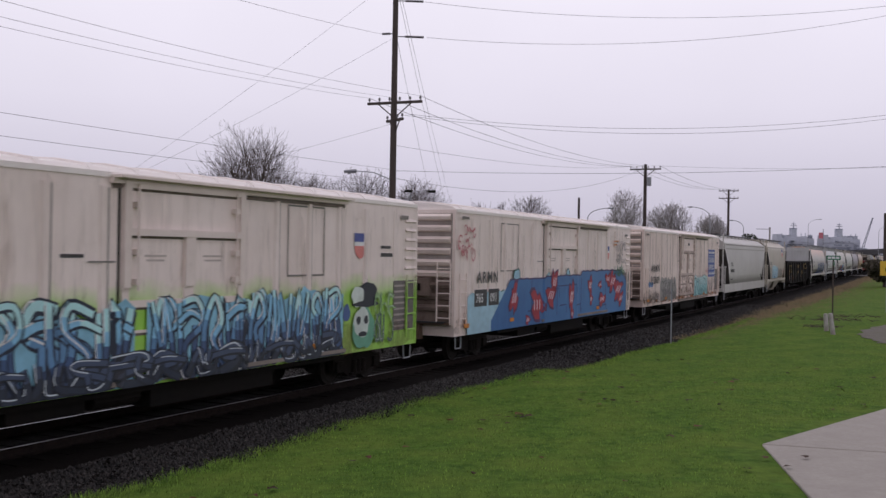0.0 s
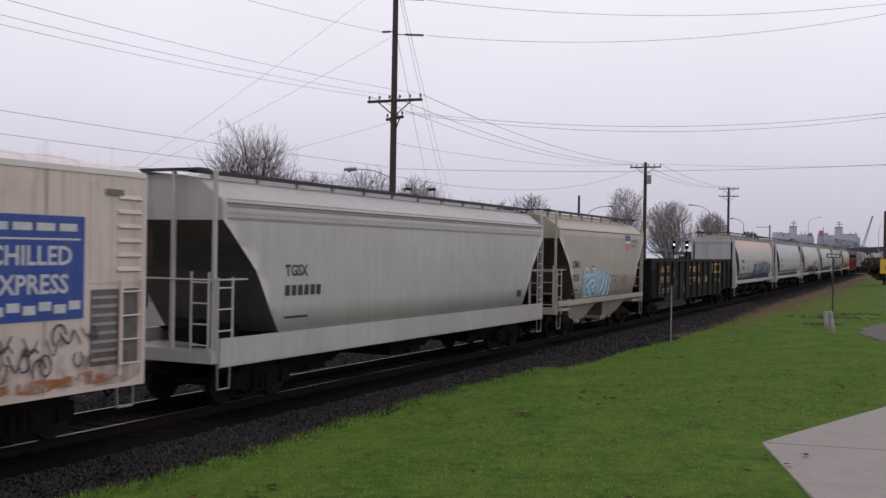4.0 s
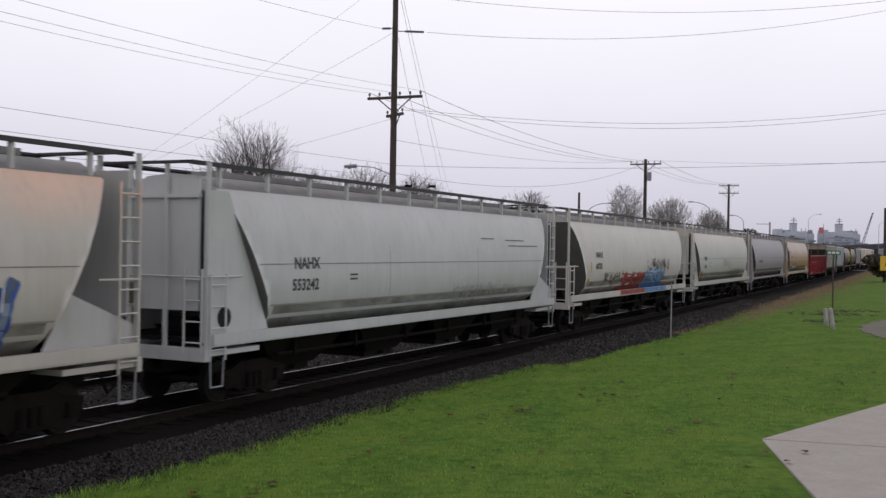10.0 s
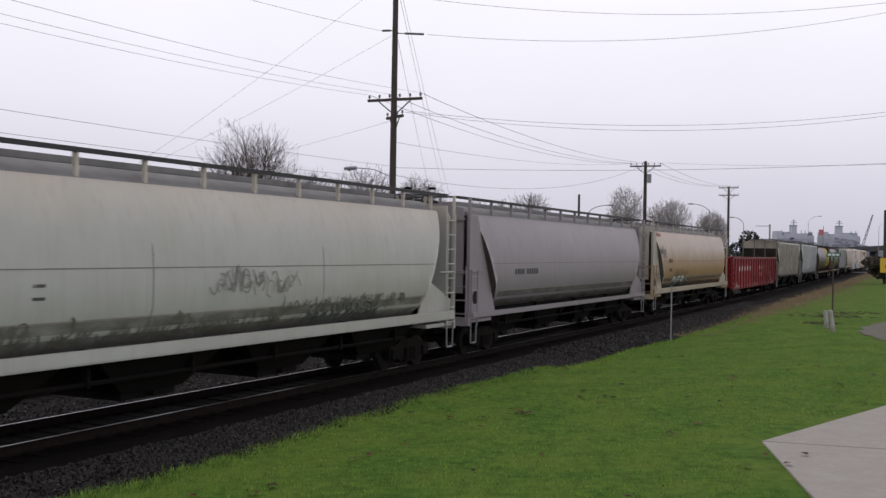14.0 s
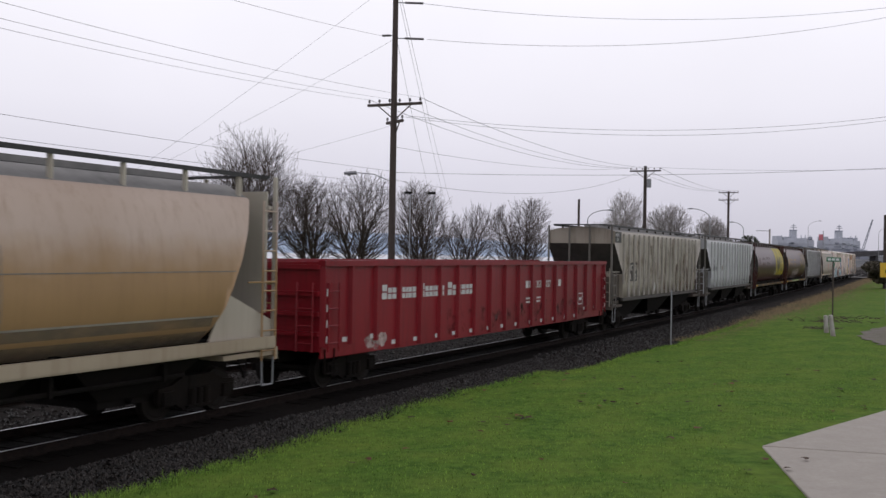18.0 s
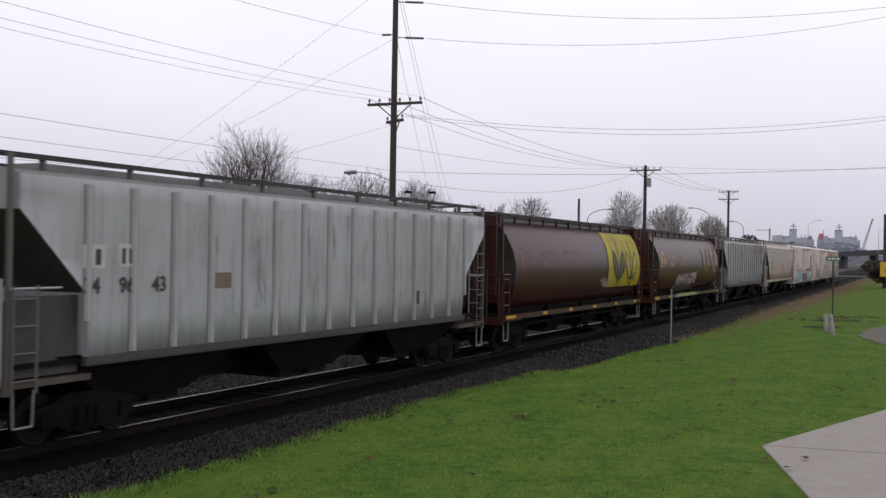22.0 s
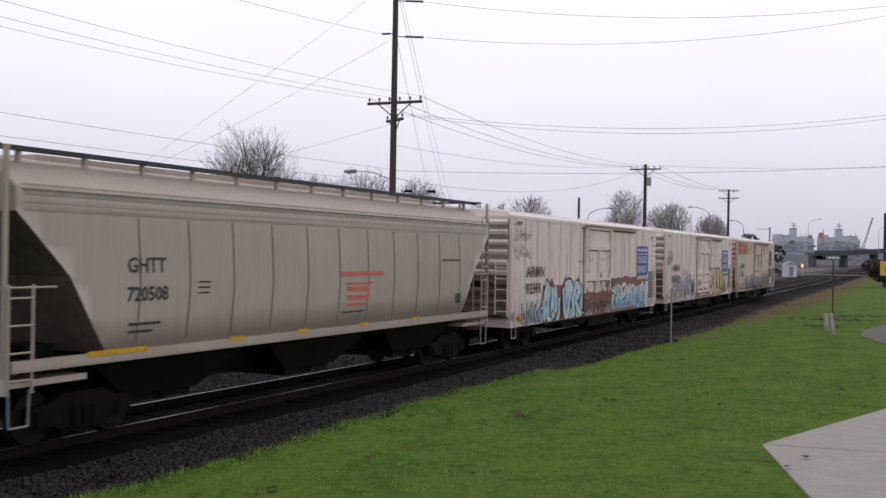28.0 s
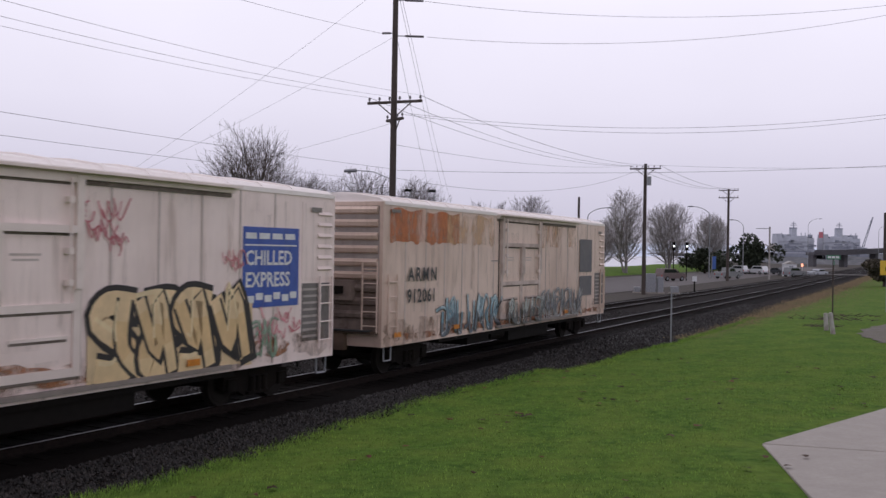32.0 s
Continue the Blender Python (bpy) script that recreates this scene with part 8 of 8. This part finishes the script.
M_WHITEPOST = mat("white_post", (0.55, 0.54, 0.53), 0.7, 0, (0.40, 0.38, 0.36), 6, (0.16, 0.12, 0.09), 0.75, spots=0.6)
M_GREENSIGN = mat("green_sign", (0.02, 0.17, 0.08), 0.4, 0, (0.02, 0.14, 0.07), 6)
M_YELLOWSIGN = mat("yellow_sign", (0.75, 0.48, 0.03), 0.4, 0, (0.65, 0.4, 0.03), 5)
M_BANNER = mat("blue_banner", (0.06, 0.14, 0.42), 0.6)
stake = tagged(empty("marker_post", 9.13, 41, -0.30), "thin pale metal marker post at the edge of the lawn", "post")
b = bmesh.new()
box(b, -0.025, 0.025, -0.02, 0.02, -0.1, 2.2)
part("post", b, M_GALV, stake)
sg = tagged(empty("street_sign", 17.82, 47, 0.25), "green street-name sign on a thin dark pole", "street sign")
b = bmesh.new()
rod(b, (0, 0, -0.1), (0, 0, 3.05), 0.035, 8)
part("pole", b, M_WOOD, sg)
for a0, z in ((8, 2.98), (75, 2.72)):
    b = bmesh.new()
    box(b, -0.34, 0.34, -0.01, 0.01, -0.10, 0.10)
    bd = part("board", b, M_GREENSIGN, sg)
    bd.matrix_basis = pose(0, -0.03, z, 0, 0, a0)
    for k in range(3):
        b = bmesh.new()
        box(b, -0.29 + k * 0.2, -0.13 + k * 0.2, -0.016, -0.011, -0.05, 0.05)
        part("panel_bar", b, M_SIGNWHITE, bd)
for x, y, z, hh, tl in ((16.55, 43.6, 0.10, 0.75, -8), (16.95, 45.4, 0.15, 0.58, -4)):
    t = tagged(empty("bollard", x, y, z), "short chipped white concrete bollard in the grass", "bollard", "bollards by the path")
    t.rotation_euler = (0, radians(tl), 0)
    b = bmesh.new()
    rod(b, (0, 0, -0.15), (0, 0, hh), 0.105, 10, 0.09)
    rod(b, (0, 0, hh), (0, 0, hh + 0.04), 0.09, 10, 0.06)
    part("post", b, M_WHITEPOST, t)
yl = tagged(empty("warning_sign", 25.9, 60, 0.4), "yellow warning sign with a black mark on a post", "road sign")
b = bmesh.new()
box(b, -0.04, 0.04, 0.0, 0.05, -0.3, 2.0)
part("post", b, M_GALV, yl)
b = bmesh.new()
box(b, -0.42, 0.42, -0.02, 0.0, 1.85, 2.7)
pl = part("board", b, M_YELLOWSIGN, yl)
b = bmesh.new()
box(b, -0.12, 0.12, -0.03, -0.021, 2.1, 2.3)
part("panel_bar", b, M_BLACK, pl)
rp = utility_pole(51.5, 120, 8.6, 0.2, 0.18, "dark wooden pole behind the hedge")
xs = tagged(empty("crossing_signal", 52.3, 165, -0.45), "white railway crossing signal mast", "signal")
b = bmesh.new()
rod(b, (0, 0, 0), (0, 0, 8.5), 0.14, 8)
part("mast", b, M_WHITEPOST, xs)
for s in (-1, 1):
    b = bmesh.new()
    rod(b, (s * 0.5, -0.1, 4.2), (s * 0.5, 0.15, 4.2), 0.28, 12)
    part("lamp_hood", b, M_BLACK, xs)
    b = bmesh.new()
    rod(b, (-0.8, -0.16, 5.2 - s * 0.5), (0.8, -0.16, 5.2 + s * 0.5), 0.12, 4)
    part("crossbuck", b, M_WHITEPOST, xs)
b = bmesh.new()
rod(b, (-2.2, 0, 8.2), (0, 0, 8.2), 0.05, 6)
part("arm", b, M_GALV, xs)
hut = tagged(empty("equipment_hut", 67.0, 199, -0.45), "small white railway equipment hut with a gabled roof", "hut")
b = bmesh.new()
box(b, -1.1, 1.1, -1, 1, 0, 2.35)
part("wall", b, mat("hut_white", (0.72, 0.73, 0.76), 0.6, 0, (0.66, 0.67, 0.7), 3), hut)
b = bmesh.new()
prism(b, ((-1.25, 2.35), (1.25, 2.35), (0, 2.95)), "y", -1.1, 1.1)
part("roof", b, M_WHITEPOST, hut)
b = bmesh.new()
box(b, -0.4, 0.4, -1.03, -1.0, 0.1, 2.0)
part("door", b, M_GALV, hut)
for x, w, hh, lb in ((19.9, 0.9, 1.9, "grey steel signal cabinet beside the tracks"), (20.8, 0.55, 1.6, "grey steel signal cabinet beside the tracks"), (18.6, 0.5, 0.6, "low grey equipment box beside the tracks"), (22.2, 0.7, 0.7, "low grey equipment box beside the tracks")):
    t = tagged(empty("signal_cabinet", x, 98.5, -0.47), lb, "cabinet", "signal cabinets")
    b = bmesh.new()
    box(b, -w / 2, w / 2, -0.35, 0.35, 0.12, hh)
    bmesh.ops.bevel(b, geom=b.edges[:], offset=0.03, segments=1, affect="EDGES")
    part("case", b, M_GALV, t)
    b = bmesh.new()
    box(b, -w / 2 - 0.1, w / 2 + 0.1, -0.45, 0.45, -0.05, 0.12)
    part("plinth", b, M_CONC, t)
ws = tagged(empty("white_sign", 25.2, 103, -0.47), "small square white sign on a dark post", "sign")
b = bmesh.new()
box(b, -0.06, 0.06, -0.06, 0.06, 0, 1.4)
part("post", b, M_BLACK, ws)
b = bmesh.new()
box(b, -0.22, 0.22, -0.09, -0.06, 1.1, 1.6)
part("board", b, M_SIGNWHITE, ws)
G_LAMP = glow("signal_lamp", (0.95, 1.0, 0.98), 2.2)
for x in (33.6, 35.5):
    t = tagged(empty("traffic_signal", x, 150, -0.45), "dark traffic signal with a lit pale lamp", "traffic light", "traffic signals")
    b = bmesh.new()
    rod(b, (0, 0, 0), (0, 0, 4.9), 0.07, 8)
    part("post", b, M_BLACK, t)
    b = bmesh.new()
    box(b, -0.2, 0.2, -0.2, 0.1, 4.4, 5.6)
    part("housing", b, M_BLACK, t)
    b = bmesh.new()
    rod(b, (0, -0.26, 5.0), (0, -0.2, 5.0), 0.13, 12)
    part("lens", b, G_LAMP, t)
bn = tagged(empty("banner_post", 43.9, 168, -0.45), "post with a hanging blue banner", "banner")
b = bmesh.new()
rod(b, (0, 0, 0), (0, 0, 3.8), 0.06, 6)
part("post", b, M_GALV, bn)
b = bmesh.new()
box(b, 0.08, 0.65, -0.02, 0.02, 1.5, 3.6)
part("cloth", b, M_BANNER, bn)
cn = tagged(empty("barrier_lamp", 69.8, 200, -0.45), "orange-lit barrier lamp beside the crossing", "lamp")
b = bmesh.new()
rod(b, (0, 0, 0), (0, 0, 1.9), 0.07, 6)
part("post", b, M_WHITEPOST, cn)
b = bmesh.new()
rod(b, (0, 0, 1.9), (0, 0, 2.5), 0.2, 10)
part("lens", b, glow("orange_lamp", (1.0, 0.45, 0.28), 1.3), cn)
M_PATCH = mat("patch_gravel", (0.20, 0.18, 0.165), 0.9, 0, (0.13, 0.115, 0.10), 5, (0.10, 0.105, 0.06), 0.6, bump=0.6, spots=0.5, spec=0.2)
patch = sheet("gravel_path", list(np.arange(42, 60, 0.5)), list(range(6)), lambda s, a: lawn_z(s, a) + 0.03, M_PATCH, "bare grey gravel patch in the grass", "path",
              lambda s, i: 10.75 + 1.2 * (abs(s - 48.5) / 6.5) ** 1.6 + 0.35 * noise.noise((s * 0.8, 4, 1)) + 0.15 * noise.noise((s * 2.6, 4, 7)) + i * 1.6)

# ---- road vehicles ----
M_GLASS = mat("car_glass", (0.02, 0.022, 0.025), 0.08)
M_TYRE = mat("tyre", (0.015, 0.015, 0.011), 0.8)
G_HEAD = glow("head_lamp", (1.0, 1.0, 0.97), 3.0)


def vehicle(name, kind, color, label, lit=False):
    t = tagged(empty(name), label, "car", "vehicles on the road")
    m = mat("car_paint", color, 0.3, 0.3, tuple(v * 0.92 for v in color), 3)
    L, hood, roof = {"suv": (4.7, 1.05, 1.75), "pickup": (5.5, 1.05, 1.8), "sedan": (4.7, 0.92, 1.42)}[kind]
    b = bmesh.new()
    prism(b, ((-L / 2, 0.35), (L / 2, 0.35), (L / 2, hood * 0.85), (L / 2 - 0.15, hood), (L * 0.18, hood + 0.06), (-L / 2 + 0.05, hood + 0.03), (-L / 2, 0.8)), "y", -0.88, 0.88)
    part("body", b, m, t)
    if kind == "pickup":
        cab, bedx = ((-0.75, hood), (1.25, hood), (0.75, roof), (-0.55, roof)), -L / 2
    elif kind == "suv":
        cab, bedx = ((-L / 2 + 0.1, hood), (1.05, hood), (0.4, roof), (-L / 2 + 0.35, roof)), None
    else:
        cab, bedx = ((-1.75, hood), (1.25, hood), (0.45, roof), (-0.95, roof)), None
    b = bmesh.new()
    prism(b, cab, "y", -0.76, 0.76)
    cb = part("cabin", b, m, t)
    k = [((x - sum(p[0] for p in cab) / 4) * 0.86 + sum(p[0] for p in cab) / 4, (z - (hood + roof) / 2) * 0.68 + (hood + roof) / 2) for x, z in cab]
    b = bmesh.new()
    prism(b, k, "y", -0.775, 0.775)
    part("window", b, M_GLASS, cb)
    b = bmesh.new()
    box(b, cab[1][0] - 0.4, cab[1][0] - 0.02, -0.68, 0.68, hood + 0.08, roof - 0.28)
    part("windscreen", b, M_GLASS, cb)
    for sx in (-1, 1):
        for sy in (-1, 1):
            b = bmesh.new()
            rod(b, (sx * L * 0.31, sy * 0.68, 0.34), (sx * L * 0.31, sy * 0.92, 0.34), 0.34, 16)
            w = part("wheel", b, M_TYRE, t)
            b = bmesh.new()
            rod(b, (sx * L * 0.31, sy * 0.9, 0.34), (sx * L * 0.31, sy * 0.935, 0.34), 0.19, 10)
            part("rim", b, M_GALV, w)
    for sy in (-1, 1):
        b = bmesh.new()
        box(b, L / 2 - 0.05, L / 2 + 0.02, sy * 0.62 - 0.17, sy * 0.62 + 0.17, 0.62, 0.80)
        part("headlight", b, G_HEAD if lit else M_GALV, t)
        b = bmesh.new()
        box(b, -L / 2 - 0.02, -L / 2 + 0.05, sy * 0.66 - 0.1, sy * 0.66 + 0.1, 0.62, 0.85)
        part("tail_light", b, mat("tail_light", (0.4, 0.02, 0.02), 0.3), t)
    for sx in (-1, 1):
        b = bmesh.new()
        box(b, sx * L / 2 - 0.08, sx * L / 2 + 0.08, -0.86, 0.86, 0.36, 0.55)
        part("bumper", b, M_GALV if kind != "sedan" else m, t)
    return t


# (thing, [(t, x, y, heading)])
for nm, kd, col, lb, lit, keys in (
        ("pickup_truck", "pickup", (0.24, 0.25, 0.25), "silver-grey pickup truck waiting on the road", False, ((0, 40.5, 163.9, 40), (30.6, 40.8, 164.1, 40), (31.2, 44.3, 166.6, 40), (32, 46.6, 168.3, 42))),
        ("sport_utility_vehicle", "suv", (0.16, 0.12, 0.115), "dark maroon sport utility vehicle on the road", True, ((0, 12, 133, 30), (27, 12, 133, 30), (31.0, 30.4, 145.3, 34), (32, 32.4, 146.6, 34))),
        ("sport_utility_vehicle", "suv", (0.23, 0.24, 0.25), "grey sport utility vehicle nearing the level crossing", False, ((0, 55.2, 186.2, 38), (30.0, 55.6, 186.5, 38), (31.0, 60.6, 189.4, 35), (32, 65.9, 193.0, 35))),
        ("sedan", "sedan", (0.45, 0.48, 0.52), "pale blue-silver sedan driving over the crossing", False, ((0, 150, 262, 218), (27, 118, 237, 218), (30.8, 82.5, 209.4, 218), (31.4, 78.0, 206, 218), (32, 74.0, 203.2, 218))),
        ("sport_utility_vehicle", "suv", (0.70, 0.71, 0.73), "white parked sport utility vehicle beyond the road", False, ((0, 61.5, 215, 120), (32, 61.5, 215, 120))),
        ("sport_utility_vehicle", "suv", (0.72, 0.73, 0.75), "white parked sport utility vehicle beyond the road", False, ((0, 65.5, 214.5, 120), (32, 65.5, 214.5, 120))),
        ("sedan", "sedan", (0.05, 0.055, 0.065), "dark parked car beyond the road", False, ((0, 70.0, 216, 120), (32, 70.0, 216, 120)))):
    v = vehicle(nm, kd, col, lb, lit)
    TRAFFIC.append((v, [(t, pose(x, y, -0.43, 0, 0, h)) for t, x, y, h in keys]))


# fallen leaves on the lawn
def leaves():
    rng = np.random.default_rng(21)
    vs, fs = [], []
    spots = [(7 + 22 * rng.uniform() ** 1.2, rng.uniform(0.4, 9.5)) for _ in range(70)] + [(16 + rng.normal(0, 0.3), 2.6 + rng.normal(0, 0.25)) for _ in range(9)]
    for s, w in spots:
        lat = edge_lat(s) + w
        p = on_line(s + 4, lat)
        z = lawn_z(s + 4, lat) + 0.045
        a, r = rng.uniform(0, 6.28), rng.uniform(0.06, 0.13)
        o = len(vs)
        for i in range(7):
            b_ = a + 6.28 * i / 7
            rr = r * (1.0 if i % 2 else 0.55)
            vs.append((p.x + rr * math.cos(b_), p.y + rr * math.sin(b_), z + rng.uniform(0, 0.03)))
        fs.append(tuple(range(o, o + 7)))
    m = island(mat("dead_leaf", (0.11, 0.042, 0.018), 0.7, 0, (0.008, 0.006, 0.005), 1.5, spec=0.2), 0.7)
    tagged(cloud_mesh("fallen_leaves", vs, fs, m), "scattered brown fallen leaves on the lawn", "leaves", kind="stuff")


leaves()


# heaps of cut twigs in the rough grass by the signs
def brush(x, y, z, w, h, n, seed, label):
    rng = random.Random(seed)
    paths = []
    for _ in range(n):
        px, py = rng.gauss(0, w), rng.gauss(0, w * 0.5)
        a, e_ = rng.uniform(0, 6.28), rng.uniform(0.1, 1.0)
        ln = rng.uniform(0.4, 1.2) * h * 1.8
        q = (px + math.cos(a) * ln, py + math.sin(a) * ln, ln * e_ * 0.5)
        paths.append([((px, py, 0), 0.018), (((px + q[0]) / 2, (py + q[1]) / 2, q[2] * 0.6), 0.013), (q, 0.007)])
    v, f = tube_net(paths, 3)
    o = cloud_mesh("brush_heap", v, f, M_BARK)
    o.location = (x, y, z)
    return tagged(o, label, "brush", kind="stuff")


brush(17.3, 47.2, 0.05, 0.5, 0.2, 40, 1, "low heap of dark twigs in the grass")
brush(18.9, 50.0, 0.2, 0.8, 0.25, 60, 2, "low heap of dark twigs in the grass")
brush(20.2, 51.5, 0.3, 0.7, 0.2, 40, 3, "low heap of dark twigs in the grass")
# ---- movement ----
def travelled(t):
    return 12.7251 * (t - 16) - 0.0142237 * (t - 16) ** 2 / 2


def motions():
    for car, q0, q1 in TRAIN:
        rows = []
        for t in [i * 1.0 for i in range(33)]:
            c = (q0 + q1) / 2 - travelled(t)
            w = (q1 - q0) * 0.36
            a, b = on_line(c - w), on_line(c + w)
            d = b - a
            rows.append((t, Matrix.Translation((a + b) / 2) @ Matrix.Rotation(math.atan2(d.y, d.x), 4, "Z")))
        walk(car, rows)
    for car, keys in TRAFFIC:
        walk(car, keys)


motions()
